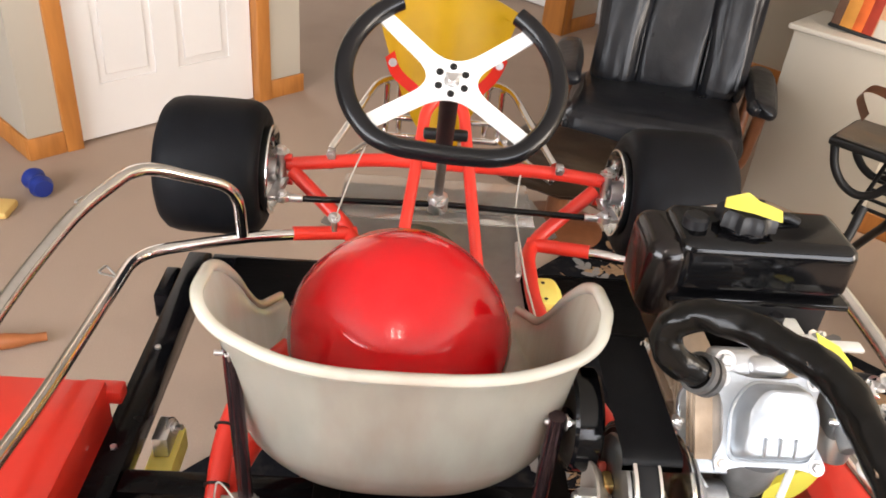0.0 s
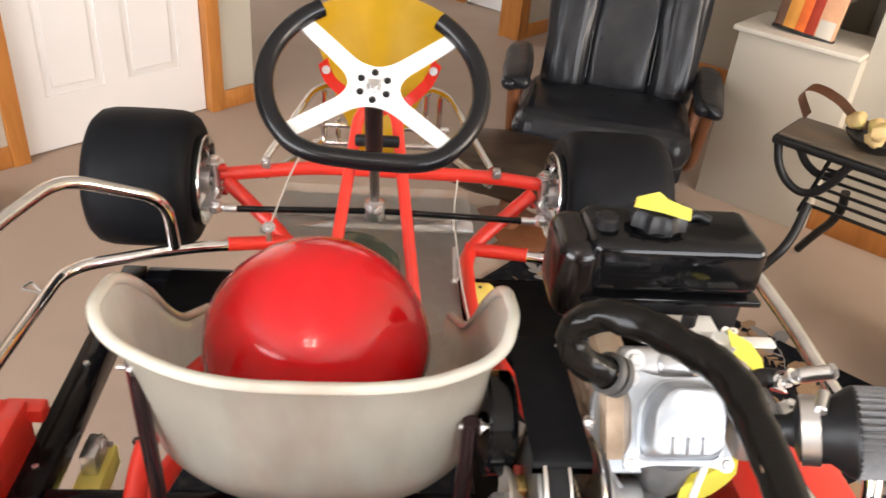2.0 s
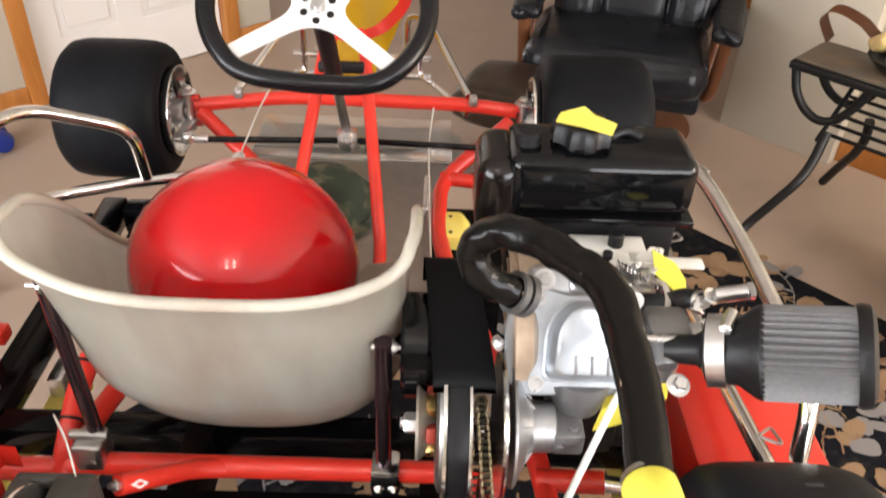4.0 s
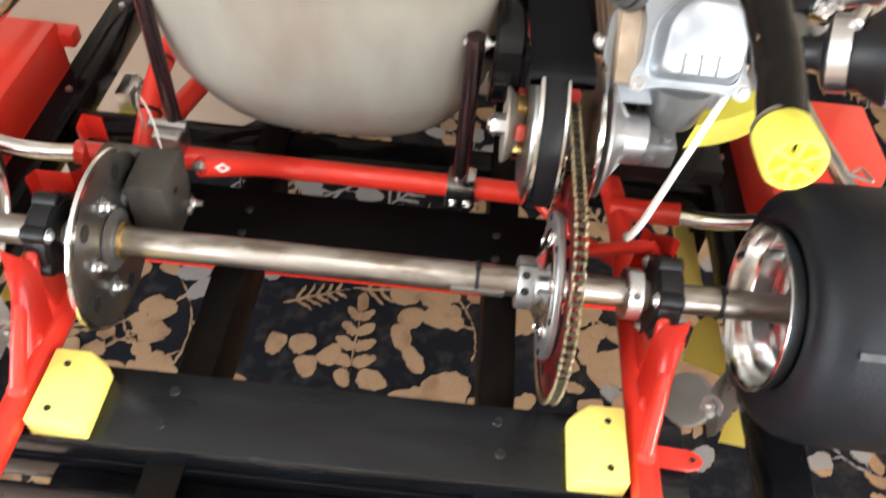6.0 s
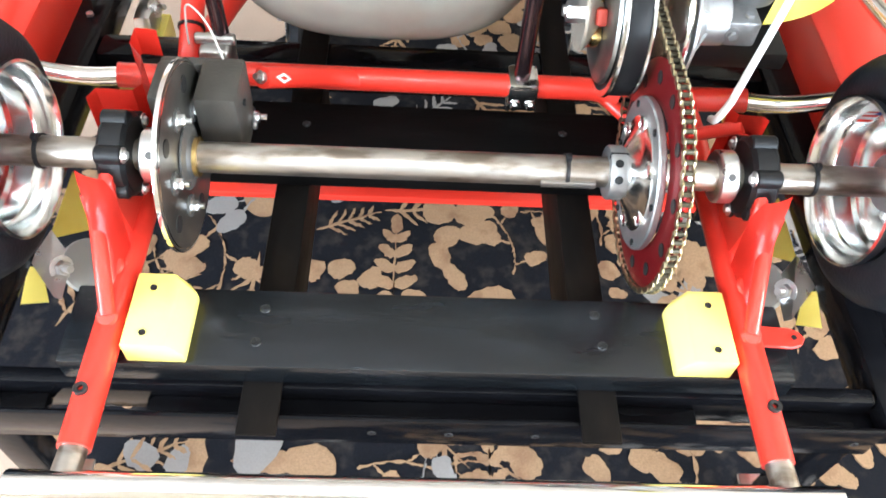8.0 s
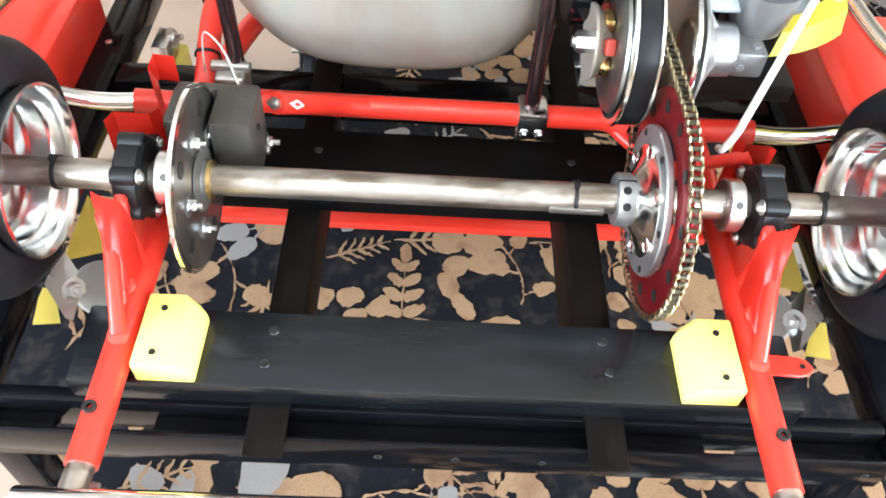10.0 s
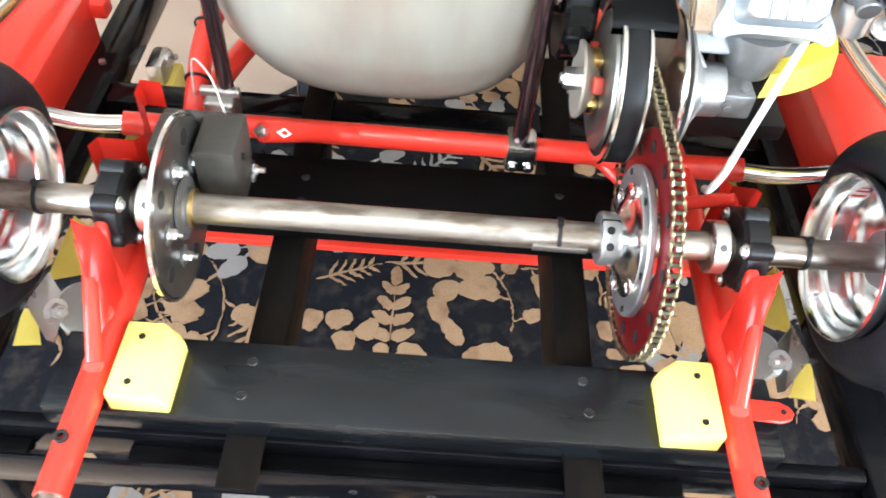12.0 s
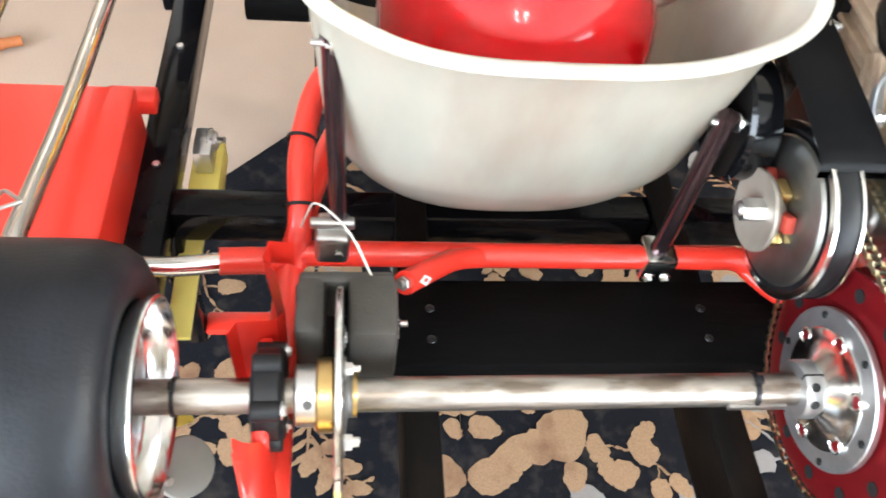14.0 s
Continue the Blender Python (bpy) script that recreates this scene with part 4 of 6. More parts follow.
# axle and what is clamped on it
part("axle", cyl_bm((-0.5, AY, AZ), (0.5, AY, AZ), 0.016, None, 32), AXLE, kart, "bare steel live axle with light scuffs")
for x in (-0.402, 0.132, 0.391):
    part("axle_tie", join(lathe_bm([(0.0165, -0.002), (0.0182, -0.002), (0.0182, 0.002), (0.0165, 0.002)], 28, along_x(x, AY, AZ), True), box_bm((x - 0.003, AY - 0.004, AZ + 0.017), (x + 0.003, AY + 0.003, AZ + 0.024), 0.001)), BLACKPLASTIC, kart, "black cable tie")
part("axle_key", box_bm((0.105, AY - 0.019, AZ - 0.006), (0.162, AY - 0.014, AZ + 0.002), 0.001), STEEL, kart)
for x, w in ((-0.286, 0.012), (0.297, 0.0095)):
    part("axle_collar", lathe_bm([(0.016, -w), (0.026, -w), (0.028, -w + 0.002), (0.028, w - 0.002), (0.026, w), (0.016, w)], 36, along_x(x, AY, AZ), True), ZINC, kart, "split zinc axle collar")
    part("set_screw", lathe_bm([(0, 0.0005), (0.004, 0.0005), (0.0045, -0.001)], 12, Matrix.Translation((x, AY - 0.0195, AZ + 0.0195)) @ frame_to((0, -1, 1))), IRON, kart)
# brake disc
disc = part("brake_disc", lathe_bm([(0.03, -0.003), (0.096, -0.003), (0.098, -0.002), (0.098, 0.002), (0.096, 0.003), (0.03, 0.003)], 72, along_x(-0.259, AY, AZ), True), DISC, kart, "worn steel brake disc")
part("disc_edge", lathe_bm([(0.0935, -0.0034), (0.0982, -0.0022), (0.0984, 0.0), (0.0982, 0.0022), (0.0935, 0.0034)], 72, along_x(-0.259, AY, AZ)), CHROME, disc, "bright worn disc edge")
part("hub", lathe_bm([(0.016, 0.004), (0.034, 0.004), (0.034, 0.006), (0.0215, 0.0075), (0.0205, 0.009), (0.0205, 0.012), (0.016, 0.012)], 36, along_x(-0.259, AY, AZ), True), IRON, disc)
part("brass_spacer", lathe_bm([(0.016, -0.02), (0.032, -0.02), (0.034, -0.018), (0.034, -0.006), (0.032, -0.004), (0.016, -0.004)], 40, along_x(-0.259, AY, AZ), True), BRASS, disc, "brass coloured disc hub spacer")
part("hub_ring", lathe_bm([(0.016, 0.012), (0.0205, 0.012), (0.0205, 0.016), (0.016, 0.016)], 30, along_x(-0.259, AY, AZ), True), BRASS, disc, "brass ring")
for k in range(5):
    a = radians(72 * k + 20)
    y, z = AY + 0.052 * math.cos(a), AZ + 0.052 * math.sin(a)
    part("bolt", bolt_bm((-0.255, y, z), (1, 0, 0), 0.006, 0.008, 0.006), ZINC, disc)
    part("float_pad", lathe_bm([(0, 0), (0.012, 0), (0.012, 0.002), (0, 0.002)], 20, along_x(-0.256, y, z)), IRON, disc)
    a += radians(36)
    y, z = AY + 0.073 * math.cos(a), AZ + 0.073 * math.sin(a)
    part("slot", lathe_bm([(0, 0), (0.009, 0), (0.009, 0.0008), (0, 0.0008)], 18, along_x(-0.256, y, z)), BLACKIRON, disc)
cal = part("brake_caliper", box_bm((-0.252, 0.04, 0.59), (-0.206, 0.108, 0.68), 0.008), CALIPER, kart, "dark grey cast brake caliper half")
part("caliper_half", box_bm((-0.3, 0.045, 0.597), (-0.272, 0.108, 0.676), 0.008), CALIPER, cal)
part("caliper_bridge", box_bm((-0.298, 0.101, 0.61), (-0.208, 0.115, 0.674), 0.005), CALIPER, cal)
part("bolt", join(bolt_bm((-0.208, 0.098, 0.604), (1, 0, 0), 0.0068, 0.008, 0.008), cyl_bm((-0.206, 0.086, 0.604), (-0.201, 0.086, 0.604), 0.006)), ZINC, cal)
part("pad_pin", bolt_bm((-0.206, 0.066, 0.655), (1, 0, 0), 0.004, 0.003, 0, False), SOCKET, cal)
part("brake_hose", tube_bm([(-0.23, 0.108, 0.674), (-0.25, 0.145, 0.695), (-0.285, 0.19, 0.69), (-0.3, 0.215, 0.62), (-0.31, 0.24, 0.56)], 0.0011, 0.04), CABLE, kart, "thin pale brake line")

# sprocket and chain, in the plane x = 0.25
CX, SR = 0.219, 0.122
CK = (0.158, 0.72)
def lobed_bm(levels, lobes, n, m):
    """A turned body whose radius swells in lobes: (height, radius, swell) from one end to the other."""
    bm = bmesh.new()
    rings = []
    for h, r, sw in levels:
        rings.append([bm.verts.new(m @ Vector(((r + sw * (0.5 + 0.5 * math.cos(lobes * 2 * math.pi * i / n)) ** 2.4) * math.cos(2 * math.pi * i / n), (r + sw * (0.5 + 0.5 * math.cos(lobes * 2 * math.pi * i / n)) ** 2.4) * math.sin(2 * math.pi * i / n), h))) for i in range(n)])
    for a, b in zip(rings, rings[1:]):
        for i in range(n):
            j = (i + 1) % n
            bm.faces.new((a[i], a[j], b[j], b[i]))
    return bm


spr = part("sprocket_hub", lathe_bm([(0.016, -0.045), (0.027, -0.045), (0.0285, -0.043), (0.0285, -0.03), (0.027, -0.028), (0.016, -0.026)], 36, along_x(CX, AY, AZ), True), CAST, kart, "polished aluminium sprocket carrier")
part("carrier_bowl", lathe_bm([(0.0235, -0.031), (0.026, -0.0285), (0.031, -0.026), (0.04, -0.021), (0.05, -0.017), (0.058, -0.0155), (0.06, -0.0145), (0.06, -0.0075), (0.017, -0.0075)], 64, along_x(CX, AY, AZ)), POLISHED, spr, "bright polished carrier bowl")
for k in range(6):
    a = radians(60 * k + 10)
    CM = along_x(CX - 0.0155, AY + 0.0545 * math.cos(a), AZ + 0.0545 * math.sin(a), -1)
    part("carrier_window", lathe_bm([(0, 0.0005), (0.0065, 0.0005), (0.0078, 0.0022), (0.0092, 0.0012), (0.0096, -0.003), (0, -0.003)], 24, CM), POLISHED, spr, "bright rimmed lightening hole")
    part("carrier_hole", lathe_bm([(0, 0.0012), (0.0058, 0.0012), (0.0062, 0), (0, 0)], 18, CM), REDAN, spr, "dark red hole")
part("hub_slit", box_bm((CX - 0.0455, AY - 0.001, AZ + 0.02), (CX - 0.02, AY + 0.001, AZ + 0.0288), 0.0003), SOCKET, spr, "dark clamping slit")
part("set_screw", join(*[lathe_bm([(0, 0.0006), (0.003, 0.0006), (0.0042, 0.001), (0.0045, 0)], 12, Matrix.Translation((CX - 0.0375, AY + 0.0284 * math.cos(a), AZ + 0.0284 * math.sin(a))) @ frame_to((0, math.cos(a), math.sin(a)))) for a in (2.0, 2.6)]), SOCKET, spr)
part("carrier_plate", lathe_bm([(0.0595, -0.0135), (0.0785, -0.0135), (0.08, -0.012), (0.08, -0.007), (0.0785, -0.0055), (0.0595, -0.0055)], 64, along_x(CX, AY, AZ), True), CAST, spr, "round aluminium carrier plate")
for k in range(6):
    a = radians(60 * k + 40)
    part("bolt", bolt_bm((CX - 0.0135, AY + 0.072 * math.cos(a), AZ + 0.072 * math.sin(a)), (-1, 0, 0), 0.004, 0.002, 0, False), SOCKET, spr)
ring = [(0.075, -0.002), (0.09, -0.002), (SR - 0.008, -0.0025), (SR - 0.003, -0.001), (SR - 0.003, 0.001), (SR - 0.008, 0.0025), (0.09, 0.002), (0.075, 0.002)]
part("carrier_back", lathe_bm([(0.016, -0.0065), (0.067, -0.0065), (0.067, -0.004), (0.016, -0.004)], 48, along_x(CX, AY, AZ), True), SOCKET, spr, "dark carrier backing disc")
sring = part("sprocket_ring", lathe_bm(ring, 90, along_x(CX, AY, AZ), True), REDAN, kart, "red anodised axle sprocket")
for k in range(12):
    a = radians(30 * k)
    part("cutout", lathe_bm([(0, 0), (0.007, 0), (0.007, 0.0008), (0, 0.0008)], 16, along_x(CX - 0.0035, AY + 0.1 * math.cos(a), AZ + 0.1 * math.sin(a))), BLACKIRON, sring)


def chain_path():
    """The loop of the chain round both sprockets, in y and z."""
    c1, r1, c2, r2 = Vector((AY, AZ)), SR, Vector(CK), 0.03
    d = c2 - c1
    base = math.atan2(d.y, d.x)
    off = math.acos((r1 - r2) / d.length)
    pts = []
    a0, a1 = base + off, base + 2 * math.pi - off
    for k in range(61):
        a = a0 + (a1 - a0) * k / 60
        pts.append(c1 + r1 * Vector((math.cos(a), math.sin(a))))
    for k in range(21):
        a = base - off + 2 * off * k / 20
        pts.append(c2 + r2 * Vector((math.cos(a), math.sin(a))))
    pts.append(pts[0])
    return pts


pts = chain_path()
lens = [0]
for a, b in zip(pts, pts[1:]):
    lens.append(lens[-1] + (b - a).length)
NL = int(lens[-1] / 0.0094 / 2) * 2
pitch = lens[-1] / NL


def chain_at(s):
    s %= lens[-1]
    for i in range(len(pts) - 1):
        if lens[i + 1] >= s:
            return pts[i].lerp(pts[i + 1], (s - lens[i]) / (lens[i + 1] - lens[i]))


def link_mesh(name, w, material):
    me_bm = bmesh.new()
    for sx in (-1, 1):
        o = [(-pitch * 0.5 - 0.0033, 0), (-pitch * 0.5, 0.0036), (-pitch * 0.15, 0.0024), (pitch * 0.15, 0.0024), (pitch * 0.5, 0.0036), (pitch * 0.5 + 0.0033, 0), (pitch * 0.5, -0.0036), (pitch * 0.15, -0.0024), (-pitch * 0.15, -0.0024), (-pitch * 0.5, -0.0036)]
        me_bm = join(me_bm, plate_bm(o, 0.0011, Matrix.Translation((0, 0, sx * w - 0.0005)), 0))
    for e in (-0.5, 0.5):
        me_bm = join(me_bm, lathe_bm([(0, -0.0039), (0.0026, -0.0039), (0.0026, 0.0039), (0, 0.0039)], 8, Matrix.Translation((e * pitch, 0, 0))))
    me = bpy.data.meshes.new(name)
    me_bm.to_mesh(me)
    me_bm.free()
    me.materials.append(material)
    me.materials.append(CHAIND)
    for p in me.polygons:
        if abs(p.center.z) < w - 0.0007 and (p.center.x ** 2) > (pitch * 0.25) ** 2 and abs(p.normal.z) < 0.5 and p.area > 1.2e-6 and max(abs(me.vertices[v].co.z) for v in p.vertices) < 0.004:
            p.material_index = 1
    return me


chain = part("chain", lathe_bm([(0, 0), (0.002, 0), (0.002, 0.008), (0, 0.008)], 8, along_x(CX - 0.004, pts[0].x, pts[0].y)), CHAIND, kart, "gold-plated roller chain")
meshes = (link_mesh("outer_link", 0.0057, CHAINM), link_mesh("inner_link", 0.0042, CHAINM))
for i in range(NL):
    a, b = chain_at(i * pitch), chain_at((i + 1) * pitch)
    mid, d = (a + b) / 2, b - a
    ob = new("chain_link", meshes[i % 2])
    ob.parent = chain
    ob.matrix_basis = Matrix.Translation((CX, mid.x, mid.y)) @ Matrix(((0, 0, 1, 0), (math.cos(t_ := math.atan2(d.y, d.x)), -math.sin(t_), 0, 0), (math.sin(t_), math.cos(t_), 0, 0), (0, 0, 0, 1)))


# wheels: x is the inner face, s the side
def wheel(s, x, y, z, width, label, rear=True):
    root = part("wheel", lathe_bm([(0.016, -0.03), (0.03, -0.03), (0.034, -0.02), (0.034, 0.02), (0.028, 0.03), (0.016, 0.03)], 30, along_x(s * (x + 0.07), y, z), True), CAST, kart, label)
    R, w = 0.139, width
    k = 0.955 if rear else 0.97
    prof = [(0.084 * k, 0.03), (0.09 * k, 0.016), (0.099 * k, 0.012), (0.114, 0.011), (0.126, 0.018), (0.134, 0.03), (R - 0.001, 0.048), (R, w * 0.38), (R, w * 0.65), (R - 0.001, w - 0.04), (0.133, w - 0.018), (0.122, w - 0.006), (0.108, w), (0.099 * k, w - 0.004), (0.09 * k, w - 0.01), (0.084 * k, w - 0.03)]
    m = along_x(s * x, y, z, s)
    part("tyre", lathe_bm(prof, 72, m, True), RUBBER if rear else SHADERUBBER, root, "black slick racing tyre")
    rim = [(0.0885, 0.0), (0.0915, -0.004), (0.0945, -0.003), (0.0945, 0.004), (0.089, 0.012), (0.085, 0.03), (0.085, w - 0.03), (0.088, w - 0.016), (0.0925, w - 0.01), (0.09, w - 0.004), (0.085, w - 0.012), (0.081, w - 0.03), (0.081, w * 0.62), (0.078, w * 0.45), (0.0775, 0.056), (0.0775, 0.05), (0.0815, 0.046), (0.082, 0.026), (0.0855, 0.022), (0.086, 0.01)]
    rim = [(r * k, h) for r, h in rim]
    part("rim", lathe_bm(rim, 72, m, True), POLISHED, root, "polished spun aluminium rim")
    dz = 0.085 if rear else 0.03
    centre = part("rim_centre", lathe_bm([(0.018, dz - 0.012), (0.036, dz - 0.012), (0.042, dz - 0.004), (0.06, dz), (0.074, dz + 0.006), (0.0785 * k, dz + 0.004), (0.0785 * k, dz + 0.009), (0.06, dz + 0.006), (0.018, dz)], 56, m, True), POLISHED, root, "polished dished wheel centre")
    hub = part("wheel_hub", lathe_bm([(0.016, dz - 0.04), (0.024, dz - 0.04), (0.026, dz - 0.03), (0.026, dz - 0.012), (0.036, dz - 0.012), (0.036, dz - 0.008), (0.016, dz - 0.006)], 30, m, True), RED if rear else CAST, root, "painted wheel hub")
    if rear:
        part("hub_plate", lathe_bm([(0.016, dz - 0.019), (0.04, dz - 0.019), (0.043, dz - 0.016), (0.043, dz - 0.0125), (0.016, dz - 0.0125)], 36, m, True), RED, hub, "red hub plate")
    for n in range(6 if rear else 10):
        a = 2 * math.pi * n / (6 if rear else 10)
        if rear and n % 2 == 0:
            part("hub_arm", plate_bm([(0.02, -0.011), (0.06, -0.008), (0.062, 0.008), (0.02, 0.011)], 0.01, m @ Matrix.Translation((0, 0, dz - 0.016)) @ Matrix.Rotation(a, 4, "Z"), 0.003), RED, hub, "red hub arm")
            part("rim_bolt", bolt_bm(m @ Vector((0.053 * math.cos(a), 0.053 * math.sin(a), dz - 0.016)), (-s, 0, 0), 0.006, 0.006), ZINC, hub)
        elif not rear:
            part("rim_bolt", bolt_bm(m @ Vector((0.03 * math.cos(a), 0.03 * math.sin(a), dz - 0.012)), (-s, 0, 0), 0.005, 0.006), ZINC, hub)
            part("rim_hole", lathe_bm([(0, 0), (0.011, 0), (0.011, 0.001), (0, 0.001)], 14, m @ Matrix.Translation((0.06 * math.cos(a + 0.31), 0.06 * math.sin(a + 0.31), dz - 0.002))), BLACKIRON, centre)
    return root


wheel(-1, 0.42, AY, AZ, 0.2, "wide rear wheel with black slick tyre and polished rim")
rw = wheel(1, 0.432, AY, AZ, 0.2, "wide rear wheel with black slick tyre, chalk marks and a small sticker")
for x, deg, wx, wd in ((0.548, 72, 0.018, 2.2), (0.552, 90, 0.006, 5), (0.56, 93, 0.014, 1.6), (0.553, 115, 0.005, 4), (0.56, 117, 0.016, 1.4), (0.549, 139, 0.02, 2), (0.489, 144, 0.03, 3)):
    bm = bmesh.new()
    rows = []
    for i in range(6):
        a = radians(deg + wd * (i / 5 - 0.5))
        j = 0.0012 * math.sin(i * 7.0 + deg)
        rows.append([bm.verts.new((x - wx / 2 + j, AY + 0.1397 * math.cos(a), AZ + 0.1397 * math.sin(a))), bm.verts.new((x + wx / 2 + j, AY + 0.1397 * math.cos(a), AZ + 0.1397 * math.sin(a)))])
    for a, b in zip(rows, rows[1:]):
        bm.faces.new((a[0], a[1], b[1], b[0]))
    part("chalk_mark", bm, CHALK, rw)


def rim_patch(x0, x1, a0, a1, r, material):
    bm = bmesh.new()
    rows = []
    for i in range(6):
        a = radians(a0 + (a1 - a0) * i / 5)
        rows.append([bm.verts.new((x, AY + r * math.cos(a), AZ + r * math.sin(a))) for x in (x0, x1)])
    for a, b in zip(rows, rows[1:]):
        bm.faces.new((a[0], a[1], b[1], b[0]))
    bmesh.ops.solidify(bm, geom=list(bm.faces), thickness=0.0004)
    part("sticker", bm, material, rw, "small flag-like sticker in red, white and blue")


rim_patch(0.455, 0.475, 10, 38, 0.0768, WHITEPAINT)
for k in range(3):
    rim_patch(0.4565, 0.4735, 12 + 8 * k, 15.5 + 8 * k, 0.0762, RED)
rim_patch(0.467, 0.474, 25, 37, 0.0756, BLUETOY)

wheel(-1, 0.357, 1.02, 0.665, 0.213, "front wheel with black slick tyre and polished rim", False)
wheel(1, 0.357, 1.02, 0.665, 0.228, "front wheel with black slick tyre and polished rim", False)

# steering and front end
for s in (-1, 1):
    red_tube("spindle_bracket", [(s * 0.318, 1.03, 0.69), (s * 0.338, 1.03, 0.69), (s * 0.338, 1.03, 0.635), (s * 0.318, 1.03, 0.635)], 0.008, 0.008)
    part("kingpin", join(cyl_bm((s * 0.34, 1.028, 0.62), (s * 0.34, 1.028, 0.705), 0.009), bolt_bm((s * 0.34, 1.028, 0.703), (0, 0, 1), 0.011, 0.012)), ZINC, kart, "zinc kingpin")
    part("stub_axle", cyl_bm((s * 0.345, 1.025, 0.662), (s * 0.43, 1.022, 0.665), 0.011), STEEL, kart)
    part("steering_arm", plate_bm([(0, -0.012), (0.09, -0.009), (0.09, 0.009), (0, 0.012)], 0.01, Matrix.Translation((s * 0.336, 1.028, 0.636)) @ Matrix.Rotation(radians(-90 + s * 8), 4, "Z")), ZINC, kart, "zinc steering arm")
    part("rod_end", join(lathe_bm([(0.006, -0.006), (0.014, -0.006), (0.014, 0.006), (0.006, 0.006)], 20, pose(s * 0.325, 0.942, 0.645), True), bolt_bm((s * 0.325, 0.942, 0.651), (0, 0, 1), 0.009, 0.009), cyl_bm((s * 0.312, 0.943, 0.644), (s * 0.285, 0.945, 0.643), 0.008)), ZINC, kart, "zinc ball rod end")
    part("tie_rod", cyl_bm((s * 0.29, 0.944, 0.643), (s * 0.006, 0.972, 0.636), 0.0065), BLACKGLOSS, kart, "black tie rod")
    part("upper_clamp", join(box_bm((s * 0.238 - 0.008, 1.03, 0.69), (s * 0.238 + 0.008, 1.046, 0.712), 0.003), bolt_bm((s * 0.238, 1.03, 0.702), (0, -1, 0), 0.006, 0.005)), ZINC, kart)
part("column_joint", join(lathe_bm([(0, -0.02), (0.02, -0.018), (0.024, 0), (0.02, 0.018), (0, 0.02)], 20, Matrix.Translation((-0.014, 0.978, 0.636))), bolt_bm((-0.014, 0.965, 0.65), (0, -0.6, 0.8), 0.011, 0.012)), ZINC, kart, "zinc steering column joint")
SWC = Vector((-0.023, 0.733, 0.99))
SWN = Vector((0, -0.66, 0.751))
part("steering_column", cyl_bm((-0.014, 0.985, 0.64), SWC - SWN * 0.03, 0.0095), STEEL, kart, "steel steering column")
red_tube("steering_upright", [(0.068, 0.62, RZ), (0.07, 0.70, RZ + 0.012), (0.022, 1.0, 0.83), (0.008, 1.02, 0.845)], 0.0115, 0.03)
red_tube("steering_upright", [(-0.1, 0.62, RZ), (-0.098, 0.70, RZ + 0.012), (-0.052, 1.0, 0.826), (-0.035, 1.02, 0.842)], 0.0115, 0.03)
CA, CB = Vector((-0.014, 0.985, 0.64)), SWC - SWN * 0.03
part("column_bushing", join(box_bm((-0.056, 0.905, 0.808), (0.028, 0.925, 0.828), 0.005), cyl_bm(CA.lerp(CB, 0.48), CB, 0.0155, None, 20)), BLACKPLASTIC, kart, "black column sleeve with its cross bushing")
# steering wheel, in its own plane: u across, v up the wheel
SU = Vector((1, 0, 0))
SV = SWN.cross(SU)
SM = Matrix.Translation(SWC) @ Matrix((( SU.x, SV.x, SWN.x, 0), (SU.y, SV.y, SWN.y, 0), (SU.z, SV.z, SWN.z, 0), (0, 0, 0, 1))) @ Matrix.Rotation(radians(-3.5), 4, "Z")
sw = part("steering_wheel", lathe_bm([(0, 0.006), (0.012, 0.006), (0.014, 0.003), (0.014, -0.02), (0, -0.02)], 24, SM), CHROME, kart, "white four-spoke steering wheel with black grip, open at the top")
grip = []
for deg in list(range(56, -40, -8)):
    a = radians(deg)
    grip.append((0.168 * math.cos(a), 0.15 * math.sin(a)))
grip += [(0.114, -0.112), (0.075, -0.125), (0.0, -0.128)]
grip = grip + [(-x, y) for x, y in reversed(grip[:-1])]
part("grip", tube_bm([SM @ Vector((x, y, 0.012)) for x, y in grip], 0.0148, 0.02, 16), GRIP, sw, "padded black vinyl grip")
# one pressed plate: four arms that run into each other in hollow curves
star = []
for q in range(4):
    ang = (math.atan2(0.098, 0.118), math.pi - math.atan2(0.098, 0.118), math.pi + math.atan2(0.084, 0.118), -math.atan2(0.084, 0.118))[q]
    for r, w in ((0.162, -0.0125), (0.162, 0.0125)):
        star.append((r * math.cos(ang) - w * math.sin(ang), r * math.sin(ang) + w * math.cos(ang), 0))
    mid = (0.5 * math.pi, math.pi, 1.5 * math.pi, 0.0)[q]
    reach = 0.019 if q % 2 == 0 else 0.021
    star.append((reach * math.cos(mid), reach * math.sin(mid), 0))
tip = tuple((u + v) / 2 for u, v in zip(star[0], star[1]))
outline = [(p.x, p.y) for p in fillet([tip, *star[1:], star[0], tip], 0.05, 8)[:-1]]
part("spoke_plate", plate_bm(outline, 0.006, SM, 0.001), WHITEPAINT, sw, "white flat steel plate with four spokes")
part("centre_nut", join(lathe_bm([(0, 0), (0.0105, 0), (0.0105, 0.004), (0.007, 0.006), (0.007, 0.012), (0, 0.012)], 20, SM @ Matrix.Translation((0, 0, 0.005))), *[box_bm((-0.013, -0.0035, 0), (0.013, 0.0035, 0.006), 0.001, SM @ Matrix.Translation((0, 0, 0.006)) @ Matrix.Rotation(radians(45 + 90 * k), 4, "Z")) for k in range(2)]), ZINC, sw, "bright crossed hub nut")
for k in range(6):
    a = radians(60 * k + 30)
    part("screw", bolt_bm(SM @ Vector((0.0235 * math.cos(a), 0.0235 * math.sin(a), 0.0062)), SWN, 0.0036, 0.004), SOCKET, sw)


